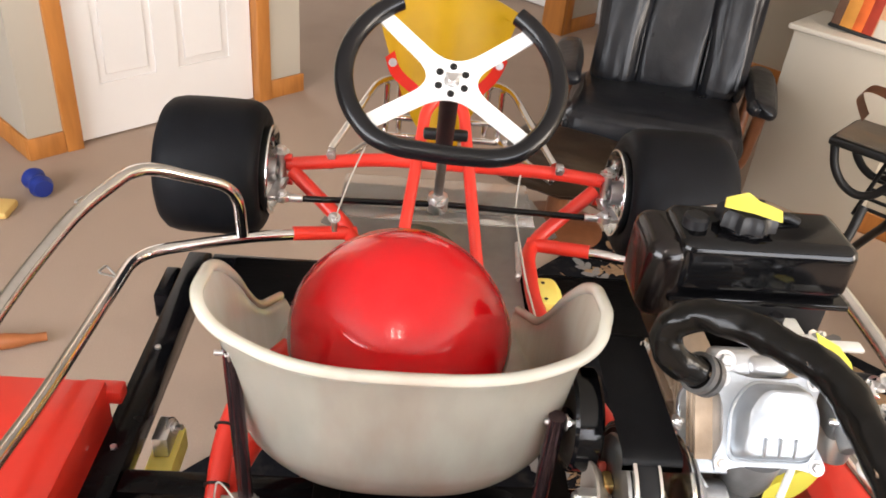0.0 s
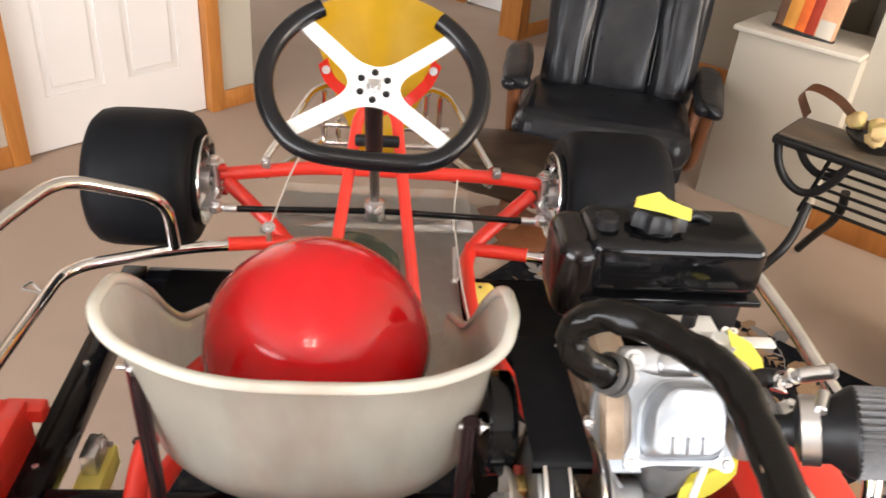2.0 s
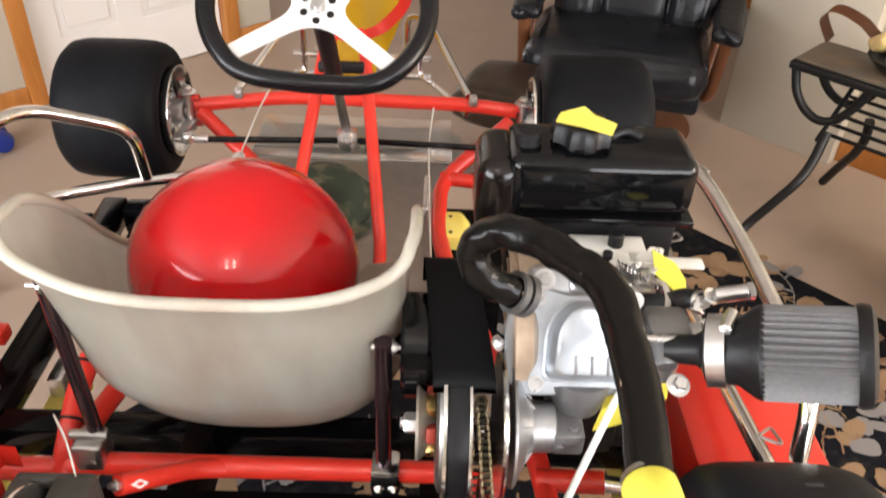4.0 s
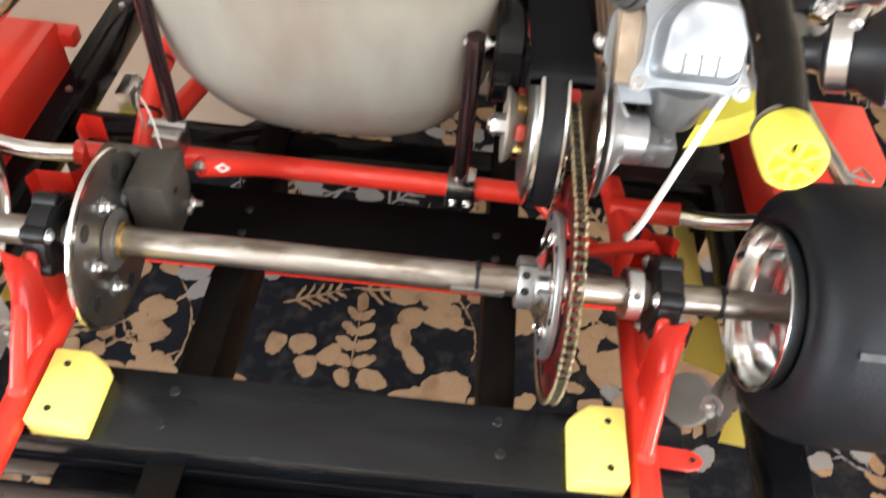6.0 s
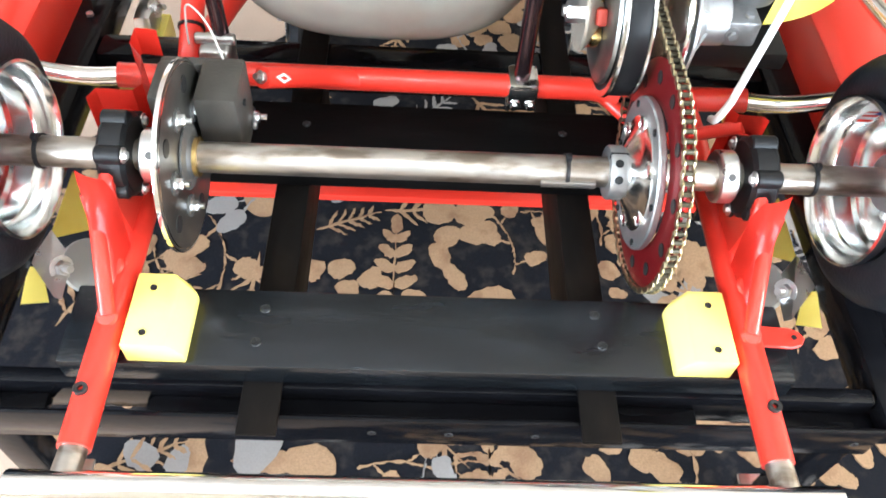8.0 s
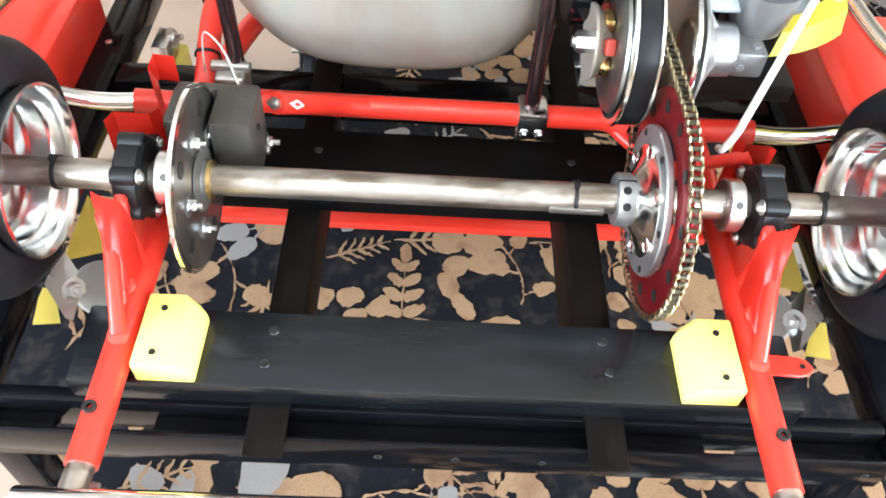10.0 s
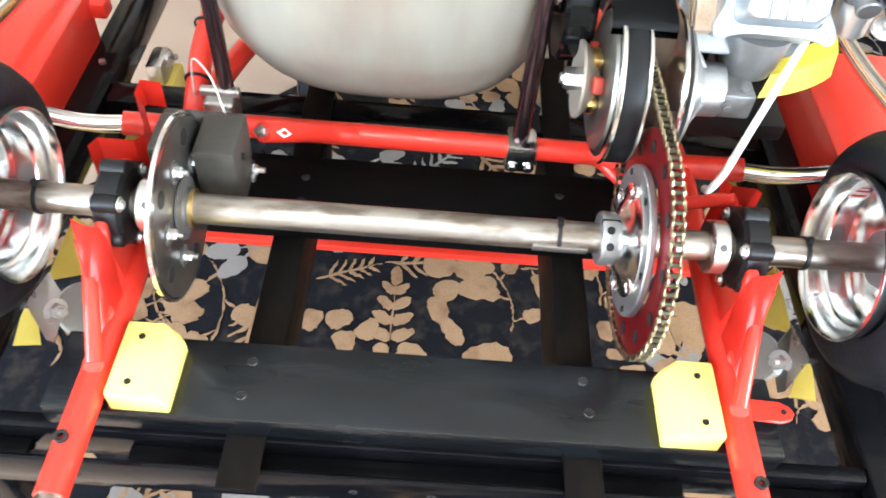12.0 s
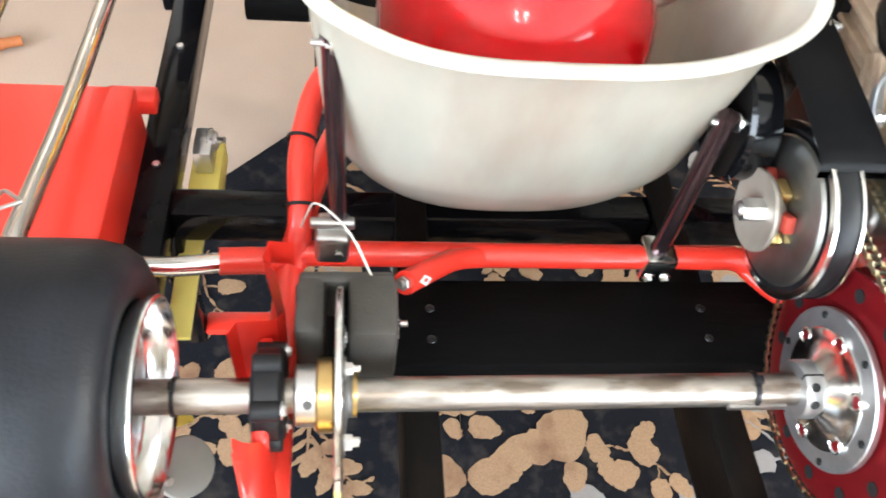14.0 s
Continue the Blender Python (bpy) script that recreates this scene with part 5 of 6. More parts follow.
# nose panel: a curved shield
def nose_bm():
    bm = bmesh.new()
    rows = []
    for j in range(17):
        t = j / 16
        z = 0.63 + 0.36 * t
        y = 1.21 + 0.1 * t
        half = 0.045 + 0.115 * max(0.0, (t - 0.2) / 0.8) ** 0.75
        row = []
        for i in range(21):
            q = -1 + 2 * i / 20
            zz = z - (0.03 * q * q if t > 0.9 else 0)
            row.append(bm.verts.new((-0.015 + half * q, y - 0.085 * q * q * (0.3 + 0.7 * t), zz)))
        rows.append(row)
    for a, b in zip(rows, rows[1:]):
        for i in range(20):
            bm.faces.new((a[i], a[i + 1], b[i + 1], b[i]))
    bmesh.ops.solidify(bm, geom=list(bm.faces), thickness=0.003)
    return bm


nose = part("nose_panel", nose_bm(), NOSE, kart, "ochre yellow fibreglass nose panel")
for x, z, pts in ((-0.1245, 0.868, [(-0.131, 1.146, 0.885), (-0.12, 1.15, 0.845), (-0.065, 1.14, 0.805), (-0.02, 1.10, 0.80)]), (0.097, 0.878, [(0.104, 1.146, 0.895), (0.09, 1.15, 0.85), (0.045, 1.14, 0.805), (-0.01, 1.10, 0.80)])):
    strap = part("nose_strap", strap_bm(pts, 0.024, (0.75 * (1 if x < 0 else -1), 0.1, 0.6)), RED, kart, "flat red nose bracket")
    part("bolt", bolt_bm((x, 1.143, z), (0, -1, 0.2), 0.0055, 0.006), ZINC, strap)
for s in (-1, 1):
    part("front_bumper_loop", tube_bm([(-0.006 + s * 0.236, 1.06, 0.70), (-0.006 + s * 0.2, 1.14, 0.735), (-0.006 + s * 0.15, 1.25, 0.785), (-0.006 + s * 0.1, 1.28, 0.79), (-0.006 + s * 0.1, 1.27, 0.66)], 0.0075, 0.03), CHROME, kart, "chrome front bumper tube")
    part("front_bumper_loop", tube_bm([(-0.006 + s * 0.236, 1.06, 0.66), (-0.006 + s * 0.155, 1.22, 0.655), (-0.006 + s * 0.13, 1.25, 0.66), (-0.006 + s * 0.13, 1.25, 0.78)], 0.0075, 0.03), CHROME, kart)
for z in (0.655, 0.70):
    part("front_bumper_bar", tube_bm([(-0.16, 1.25, z), (0.15, 1.25, z)], 0.0075, 0), CHROME, kart, "chrome front bumper bar")
part("floor_pan", plate_bm([(-0.16, 0.45), (0.16, 0.45), (0.16, 0.96), (0.26, 1.04), (0.22, 1.2), (-0.22, 1.2), (-0.26, 1.04), (-0.16, 0.96)], 0.003, Matrix.Translation((0, 0, RZ - 0.018)), 0), PAN, kart, "scuffed aluminium floor pan")
part("clear_guard", box_bm((-0.22, 1.0, 0.575), (0.2, 1.19, 0.579), 0.001, Matrix.Translation((0, 0, 0)) @ Matrix.Rotation(0, 4, "X")), CLEAR, kart, "clear plastic splash panel")
part("throttle_cable", tube_bm([(0.16, 0.62, 0.60), (0.155, 0.8, 0.59), (0.15, 1.0, 0.62), (0.16, 1.05, 0.7)], 0.002, 0.05), CABLE, kart)
part("brake_rod", tube_bm([(-0.17, 1.04, 0.72), (-0.19, 0.98, 0.69), (-0.215, 0.9, 0.635)], 0.0017, 0.02), CABLE, kart)
part("pedal_linkage", join(cyl_bm((0.148, 0.82, 0.575), (0.15, 0.90, 0.60), 0.006), bolt_bm((0.148, 0.81, 0.58), (-1, 0, 0.3), 0.007, 0.008)), ZINC, kart)
part("pedal_linkage", join(bolt_bm((-0.218, 0.9, 0.63), (0, -0.5, 1), 0.008, 0.008), cyl_bm((-0.218, 0.9, 0.6), (-0.218, 0.9, 0.64), 0.006)), ZINC, kart)

# side bars
for s in (-1, 1):
    part("side_bar", tube_bm([(s * 0.295, 0.905, 0.583), (s * 0.39, 0.868, 0.592), (s * 0.575, 0.8, 0.585), (s * 0.572, 0.36, 0.62), (s * 0.565, 0.14, 0.664), (s * 0.53, 0.10, 0.64)], 0.0115, 0.06), CHROME, kart, "chrome lower side bar")
    part("side_bar", tube_bm([(s * 0.391, 0.865, 0.60), (s * 0.392, 0.845, 0.715), (s * 0.53, 0.745, 0.80), (s * 0.58, 0.6, 0.79), (s * 0.60, 0.443, 0.772), (s * 0.61, 0.2, 0.75), (s * 0.6, 0.16, 0.67)], 0.0115, 0.05), CHROME, kart, "chrome upper side bar")
    for p, q in (((s * 0.58, 0.66, 0.775), (s * 0.6, 0.66, 0.77)), ((s * 0.576, 0.70, 0.60), (s * 0.6, 0.7, 0.61)), ((s * 0.567, 0.2, 0.665), (s * 0.59, 0.2, 0.66))):
        part("spring_clip", tube_bm([p, (q[0], q[1] - 0.02, q[2] + 0.012), (q[0], q[1] + 0.02, q[2]), p], 0.0022, 0.01), STEEL, kart, "bent wire spring clip")


# ---- seat ----
def seat_bm():
    """A moulded bucket: a U in plan, swept from the floor up to a rim of changing height."""
    bm = bmesh.new()
    cx, yc, zb = -0.072, 0.37, 0.578
    nu, nt = 96, 18

    def rim(u):
        """The height of the rim, eased between its keys."""
        keys = ((0.0, 0.876), (0.1, 0.882), (0.22, 0.896), (0.36, 0.912), (0.48, 0.926), (0.56, 0.932), (0.62, 0.927), (0.68, 0.894), (0.755, 0.826), (0.8, 0.774), (0.87, 0.708), (0.945, 0.667), (1.0, 0.64))
        a = abs(u)
        k = next(i for i in range(len(keys) - 1) if a <= keys[i + 1][0] + 1e-9)
        p = [keys[min(max(i, 0), len(keys) - 1)] for i in (k - 1, k, k + 1, k + 2)]
        h = p[2][0] - p[1][0]
        t = (a - p[1][0]) / h
        m0 = (p[2][1] - p[0][1]) / max(1e-6, p[2][0] - p[0][0]) * h if k else 0.0
        m1 = (p[3][1] - p[1][1]) / max(1e-6, p[3][0] - p[1][0]) * h
        return (2 * t ** 3 - 3 * t * t + 1) * p[1][1] + (t ** 3 - 2 * t * t + t) * m0 + (3 * t * t - 2 * t ** 3) * p[2][1] + (t ** 3 - t * t) * m1

    def plan(u, w, d, t=0.0):
        s, a = math.copysign(1, u), abs(u)
        yb = yc - 0.085 * t
        if a < 0.62:
            q = a / 0.62 * math.pi / 2
            return cx + s * w * math.sin(q) ** (0.74 - 0.24 * t * t), yb - d * max(0.0, math.cos(q)) ** (0.8 - 0.42 * t * t)
        f = (a - 0.62) / 0.38
        return cx + s * (w - 0.02 * f * f), yb + (0.63 - yb) * f

    rows = []
    # the floor, from the middle outwards
    for k in range(1, 5):
        f = k / 5
        rows.append([bm.verts.new((cx + (x - cx) * f, yc + 0.02 + (y - yc - 0.02) * f, zb + 0.006 * f ** 4)) for x, y in (plan(-1 + 2 * i / nu, 0.14, 0.10) for i in range(nu + 1))])
    for k in range(nt + 1):
        t = k / nt
        row = []
        for i in range(nu + 1):
            u = -1 + 2 * i / nu
            lift = t ** 1.25
            w = 0.145 + 0.055 * min(1, t * 2.8) ** 0.65 + 0.02 * t
            d = 0.10 + 0.04 * min(1, t * 2.6) ** 0.65 + 0.035 * t
            if t > 0.85:
                w += 0.008 * ((t - 0.85) / 0.15) ** 1.5
                d += 0.008 * ((t - 0.85) / 0.15) ** 1.5
            x, y = plan(u, w, d - 0.085 * t, t)
            # one ear stands a little closer in
            if u > 0.25:
                x -= 0.016 * t * min(1, (u - 0.25) / 0.25)
            # a soft crease runs down the middle of the back
            y -= 0.01 * t + 0.007 * t * max(0.0, 1 - abs(u) / 0.25)
            row.append(bm.verts.new((x, y, zb + 0.008 + (rim(u) - zb - 0.008) * lift)))
        rows.append(row)
    for a, b in zip(rows, rows[1:]):
        for i in range(nu):
            bm.faces.new((a[i], a[i + 1], b[i + 1], b[i]))
    edge = [v.co.copy() for v in rows[-1]]
    bmesh.ops.solidify(bm, geom=list(bm.faces), thickness=0.008)
    return join(bm, tube_bm(edge, 0.0072, 0, 12))


seat = part("bucket_seat", seat_bm(), SEAT, kart, "translucent grey raw fibreglass bucket seat")
for x, y, z, d in ((-0.267, 0.222, 0.853, -1), (0.116, 0.211, 0.786, 1)):
    part("seat_bolt", join(bolt_bm((x, y, z), (d, 0, 0), 0.006, 0.006, 0.012), cyl_bm((x - d * 0.025, y, z), (x, y, z), 0.004)), ZINC, seat)
for a, b, r in (((-0.262, 0.226, 0.60), (-0.268, 0.226, 0.86), 0.0095), ((0.105, 0.21, 0.575), (0.105, 0.211, 0.795), 0.0105)):
    part("seat_strut", tube_bm([a, b], r, 0), PURPLE, kart, "dark chromed seat strut")
part("strut_clamp", join(box_bm((0.088, 0.191, 0.54), (0.127, 0.233, 0.584), 0.006), bolt_bm((0.098, 0.191, 0.551), (0, -1, 0), 0.005, 0.005), bolt_bm((0.118, 0.191, 0.551), (0, -1, 0), 0.005, 0.005)), POLISHED, kart, "shiny strut clamp")
part("strut_clamp", join(box_bm((-0.288, 0.198, 0.565), (-0.25, 0.24, 0.61), 0.007, None, 3), cyl_bm((-0.293, 0.22, 0.612), (-0.245, 0.22, 0.612), 0.007), bolt_bm((-0.262, 0.199, 0.585), (0, -1, 0), 0.0045, 0.004, 0, False)), STEEL, kart, "dull steel strut clamp")
red_tube("seat_brace", [(-0.311, 0.206, RZ + 0.004), (-0.303, 0.234, 0.597), (-0.308, 0.31, 0.627), (-0.29, 0.40, 0.652), (-0.24, 0.455, 0.672)], 0.0145, 0.05)
for p, d in (((-0.3045, 0.25, 0.6035), (0, 0.9, 0.4)), ((-0.306, 0.325, 0.632), (0.1, 0.9, 0.3))):
    part("cable_tie", lathe_bm([(0.0148, -0.0018), (0.0166, -0.0018), (0.0166, 0.0018), (0.0148, 0.0018)], 24, Matrix.Translation(p) @ frame_to(d), True), BLACKPLASTIC, kart, "black cable tie")

# ---- helmet in the seat ----
helmet = thing("helmet", "glossy candy red full-face helmet lying in the bucket seat", "helmet", (-0.083, 0.35, 0.60))
bm = bmesh.new()
bmesh.ops.create_uvsphere(bm, u_segments=48, v_segments=32, radius=1)
for v in bm.verts:
    x, y, z = v.co
    k = 1 - 0.08 * z * z if z > 0 else 1 + 0.02 * z
    v.co = (0.146 * x * k, 0.139 * y * k, (0.134 if z > 0 else 0.19) * z * (1 + 0.05 * y))
bmesh.ops.transform(bm, matrix=Matrix.Translation((-0.08, 0.364, 0.784)) @ Matrix.Rotation(radians(-8), 4, "X") @ Matrix.Rotation(radians(9), 4, "Y"), verts=bm.verts)
part("shell", bm, CANDY, helmet)
HM = Matrix.Translation((-0.08, 0.364, 0.784)) @ Matrix.Rotation(radians(-8), 4, "X") @ Matrix.Rotation(radians(9), 4, "Y")
part("emblem", lathe_bm([(0, 0.0012), (0.016, 0.0008), (0.018, 0), (0.013, -0.001), (0, -0.001)], 20, HM @ Matrix.Translation((-0.05, 0.093, 0.092)) @ frame_to((-0.3, 0.55, 0.75)) @ Matrix.Diagonal((1, 0.7, 1, 1))), BRASS, helmet, "small faded gold emblem")
part("visor_pivot", lathe_bm([(0, 0.006), (0.022, 0.006), (0.026, 0.003), (0.026, 0.0), (0, 0)], 24, Matrix.Translation((0.052, 0.36, 0.76)) @ frame_to((0.95, 0.05, 0.2))), WHITEPLASTIC, helmet, "white visor pivot disc")

# ---- engine ----
eng = part("engine", join(box_bm((0.29, 0.215, 0.60), (0.40, 0.40, 0.79), 0.015), box_bm((0.36, 0.26, 0.64), (0.46, 0.40, 0.84), 0.03, None, 4)), BLACKSHEET, kart, "black and silver single-cylinder engine with black fuel tank")
VN = Vector((0, -0.754, 0.656))
VU = Vector((0, 0.656, 0.754))
VC = Vector((0.324, 0.168, 0.842))
VM = Matrix.Translation(VC) @ Matrix(((1, VU.x, VN.x, 0), (0, VU.y, VN.y, 0), (0, VU.z, VN.z, 0), (0, 0, 0, 1)))
def ring_of(corners, r):
    """Corner points rounded off into a closed outline."""
    mid = ((corners[0][0] + corners[-1][0]) / 2, (corners[0][1] + corners[-1][1]) / 2)
    return [(p.x, p.y) for p in fillet([(x, y, 0) for x, y in (mid, *corners, mid)], r, 4)[:-1]]


fl = ring_of([(-0.06, -0.054), (-0.03, -0.047), (0.03, -0.047), (0.06, -0.054), (0.062, -0.04), (0.052, -0.02), (0.052, 0.02), (0.06, 0.045), (0.05, 0.056), (0.02, 0.048), (-0.02, 0.048), (-0.05, 0.056), (-0.062, 0.045), (-0.051, 0.02), (-0.051, -0.02), (-0.062, -0.04)], 0.009)
part("valve_cover_flange", plate_bm(fl, 0.004, VM @ Matrix.Translation((0, 0, -0.002)), 0), BRIGHT, eng, "bright bluish aluminium valve cover flange")
trap = ring_of([(-0.044, -0.039), (0.046, -0.039), (0.047, 0.018), (0.038, 0.041), (-0.02, 0.042), (-0.04, 0.016)], 0.013)
bm = bmesh.new()
lv = []
for r, z in ((1.1, 0.001), (1.08, 0.004), (1.03, 0.005), (1.0, 0.012), (0.94, 0.025), (0.87, 0.032), (0.8, 0.0335)):
    lv.append([bm.verts.new(VM @ Vector((x * r + 0.004 * (1 - r), y * r + 0.002 * (1 - r), z - max(0.0, -0.012 - y) * (0.45 if z > 0.01 else 0)))) for x, y in trap])
for a, b in zip(lv, lv[1:]):
    for i in range(len(a)):
        j = (i + 1) % len(a)
        bm.faces.new((a[i], a[j], b[j], b[i]))
bm.faces.new(lv[-1])
part("valve_cover", bm, BRIGHT, eng, "bright pressed aluminium valve cover with short ribs")
for k in range(3):
    part("cover_rib", box_bm((-0.0012, -0.011, -0.002), (0.0012, 0.011, 0.0022), 0.0009, VM @ Matrix.Translation((-0.0145 + k * 0.0165, -0.0245, 0.0245)) @ Matrix.Rotation(radians(27), 4, "X")), CAST, eng)
for x, y in ((-0.053, -0.045), (0.053, -0.045), (-0.052, 0.046), (0.052, 0.046)):
    part("cover_bolt", bolt_bm(VM @ Vector((x, y, 0.002)), VN, 0.0055, 0.005), ZINC, eng)
part("cylinder_head", box_bm((-0.052, -0.047, -0.05), (0.052, 0.05, -0.003), 0.006, VM), CAST, eng, "cast aluminium cylinder head")
for k in range(6):
    part("cooling_fin", box_bm((-0.072, -0.044, -0.03 - k * 0.013), (0.058, 0.056, -0.024 - k * 0.013), 0.001, VM), GREYCAST, eng, "tan stained cooling fin")
part("cylinder_casing", plate_bm(rounded(0.138, 0.104, 0.026), 0.01, VM @ Matrix.Translation((-0.012, -0.01, -0.062)), 0.002), BRIGHT, eng, "rounded bluish cast cylinder casing")
part("cylinder", box_bm((-0.05, -0.045, -0.16), (0.05, 0.045, -0.045), 0.01, VM), GREYCAST, eng)
part("head_casting", join(box_bm((-0.062, 0.046, -0.03), (0.012, 0.082, -0.008), 0.011, VM, 3), box_bm((-0.02, 0.05, -0.024), (0.03, 0.075, -0.004), 0.009, VM, 3)), CAST, eng, "silver cast exhaust port boss")
part("head_bolt", bolt_bm(VM @ Vector((-0.044, 0.066, -0.009)), VN, 0.0075, 0.007), ZINC, eng)
part("pto_housing", lathe_bm([(0, 0), (0.07, 0), (0.07, 0.003), (0.034, 0.02), (0.03, 0.024), (0.029, 0.048), (0.027, 0.05), (0, 0.05)], 40, along_x(0.252, CK[0], CK[1])), CAST, eng, "silver cast cone of the drive housing")
part("pto_rib", join(*[plate_bm([(0.02, 0), (0.068, 0), (0.029, 0.028), (0.02, 0.028)], 0.003, along_x(0.252, CK[0], CK[1]) @ Matrix.Rotation(radians(45 * k), 4, "Z") @ Matrix.Rotation(radians(90), 4, "X") @ Matrix.Translation((0, 0, -0.002)), 0.0005) for k in range(8)]), CAST, eng)
part("engine_mount", box_bm((0.27, 0.255, 0.572), (0.45, 0.40, 0.598), 0.004), BLACKSHEET, eng, "black engine mounting plate")
part("gear_case", join(box_bm((0.298, 0.13, 0.704), (0.334, 0.215, 0.735), 0.004), bolt_bm((0.322, 0.142, 0.734), (0, 0, 1), 0.0055, 0.005), bolt_bm((0.305, 0.13, 0.72), (0, -1, 0), 0.005, 0.005)), LEDGEGREY, eng, "dark grey gear case block")
part("cylinder_base", lathe_bm([(0, 0), (0.028, 0), (0.032, 0.012), (0.036, 0.05), (0, 0.052)], 24, Matrix.Translation((0.33, 0.185, 0.735))), LEDGEGREY, eng)
bm = bmesh.new()
strip = []
for k in range(9):
    t = k / 8
    lo = Vector((0.348, 0.16, 0.712)) * (1 - t) ** 2 + Vector((0.405, 0.178, 0.705)) * 2 * t * (1 - t) + Vector((0.45, 0.22, 0.705)) * t * t
    hi = Vector((0.37, 0.205, 0.735)) * (1 - t) ** 2 + Vector((0.42, 0.23, 0.742)) * 2 * t * (1 - t) + Vector((0.455, 0.262, 0.738)) * t * t
    strip.append((bm.verts.new(lo), bm.verts.new(lo.lerp(hi, 0.5) + Vector((0, -0.006, 0.008))), bm.verts.new(hi)))
for a, b in zip(strip, strip[1:]):
    for i in (0, 1):
        bm.faces.new((a[i], b[i], b[i + 1], a[i + 1]))
bmesh.ops.solidify(bm, geom=list(bm.faces), thickness=0.002)
part("yellow_shroud", bm, CAPYEL, eng, "bright yellow plastic fan shroud")

# fuel tank
tank = part("fuel_tank", join(box_bm((0.244, 0.327, 0.895), (0.464, 0.43, 0.971), 0.017, None, 5), box_bm((0.24, 0.322, 0.887), (0.468, 0.435, 0.896), 0.003)), BLACKGLOSS, eng, "glossy black pressed steel fuel tank")
part("tank_bracket", box_bm((0.25, 0.34, 0.79), (0.455, 0.425, 0.886), 0.006), BLACKSHEET, eng)
part("filler_neck", cyl_bm((0.329, 0.373, 0.97), (0.329, 0.373, 0.976), 0.03, None, 32), BLACKGLOSS, eng)
part("filler_cap", lobed_bm([(0.0, 0.028, 0.004), (0.002, 0.032, 0.006), (0.018, 0.031, 0.006), (0.023, 0.027, 0.005), (0.024, 0.02, 0.0), (0.024, 0.001, 0.0)], 9, 72, Matrix.Translation((0.329, 0.373, 0.975))), BLACKPLASTIC, eng, "black ribbed filler cap")
bm = bmesh.new()
tag = [(-0.034, -0.006, 0.026), (-0.004, -0.024, 0.029), (0.026, -0.036, 0.026), (0.037, -0.008, 0.0265), (0.012, 0.004, 0.031), (0.002, 0.018, 0.0345), (-0.012, 0.02, 0.029), (-0.026, 0.014, 0.028)]
bm.faces.new([bm.verts.new((0.329 + x, 0.373 + y, 0.9735 + z)) for x, y, z in tag])
bmesh.ops.triangulate(bm, faces=list(bm.faces))
bmesh.ops.solidify(bm, geom=list(bm.faces), thickness=0.0006)
part("paper_tag", bm, PAPER, eng, "crumpled yellow paper tag")
part("vent_cap", lathe_bm([(0, 0.016), (0.012, 0.016), (0.0155, 0.013), (0.0155, 0), (0, 0)], 20, Matrix.Translation((0.266, 0.368, 0.97))), BLACKPLASTIC, eng)
part("fuel_tap", tube_bm([(0.362, 0.385, 0.971), (0.385, 0.395, 0.978), (0.404, 0.39, 0.971)], 0.006, 0.01), BLACKPLASTIC, eng)
part("crankcase_side", box_bm((0.262, 0.262, 0.735), (0.292, 0.395, 0.862), 0.012), GREYCAST, eng, "tan stained crankcase side")
for k in range(5):
    part("cooling_fin", box_bm((0.252, 0.268, 0.75 + 0.022 * k), (0.264, 0.388, 0.757 + 0.022 * k), 0.002), GREYCAST, eng)
part("blower_housing", box_bm((0.208, 0.327, 0.85), (0.262, 0.436, 0.962), 0.026, None, 6), HOUSING, eng, "blackish brown enamelled blower housing")
part("carburettor", join(box_bm((0.385, 0.15, 0.835), (0.432, 0.20, 0.872), 0.008), cyl_bm((0.405, 0.15, 0.856), (0.436, 0.13, 0.868), 0.015), cyl_bm((0.40, 0.17, 0.86), (0.40, 0.13, 0.845), 0.012)), LEDGEGREY, eng, "dark grey carburettor body")
part("float_bowl", cyl_bm((0.408, 0.17, 0.80), (0.408, 0.17, 0.838), 0.02), ZINC, eng)
part("carburettor_lever", join(cyl_bm((0.375, 0.148, 0.868), (0.43, 0.142, 0.872), 0.004), box_bm((0.425, 0.13, 0.872), (0.437, 0.165, 0.878), 0.002)), ZINC, eng, "zinc throttle lever")
part("idle_screw", bolt_bm((0.408, 0.108, 0.842), (0, -0.5, 0.8), 0.0075, 0.012), ZINC, eng)
part("governor_bracket", join(box_bm((0.318, 0.298, 0.852), (0.412, 0.332, 0.868), 0.003), box_bm((0.345, 0.278, 0.858), (0.39, 0.302, 0.866), 0.003)), WHITEPLASTIC, eng, "white plastic linkage block")
part("choke_lever", join(box_bm((0.405, 0.268, 0.866), (0.472, 0.286, 0.872), 0.003), cyl_bm((0.405, 0.277, 0.86), (0.405, 0.277, 0.876), 0.012)), WHITEPLASTIC, eng, "white choke lever")
part("linkage_knob", join(cyl_bm((0.375, 0.31, 0.868), (0.375, 0.31, 0.886), 0.009), cyl_bm((0.362, 0.286, 0.866), (0.362, 0.286, 0.876), 0.006)), BLACKPLASTIC, eng)
part("linkage_plate", join(box_bm((0.37, 0.235, 0.856), (0.41, 0.268, 0.86), 0.002), bolt_bm((0.38, 0.245, 0.86), (0, 0, 1), 0.006, 0.005), bolt_bm((0.398, 0.258, 0.86), (0, 0, 1), 0.005, 0.005), bolt_bm((0.352, 0.27, 0.862), (0, 0, 1), 0.006, 0.006)), ZINC, eng, "zinc linkage plate with screws")
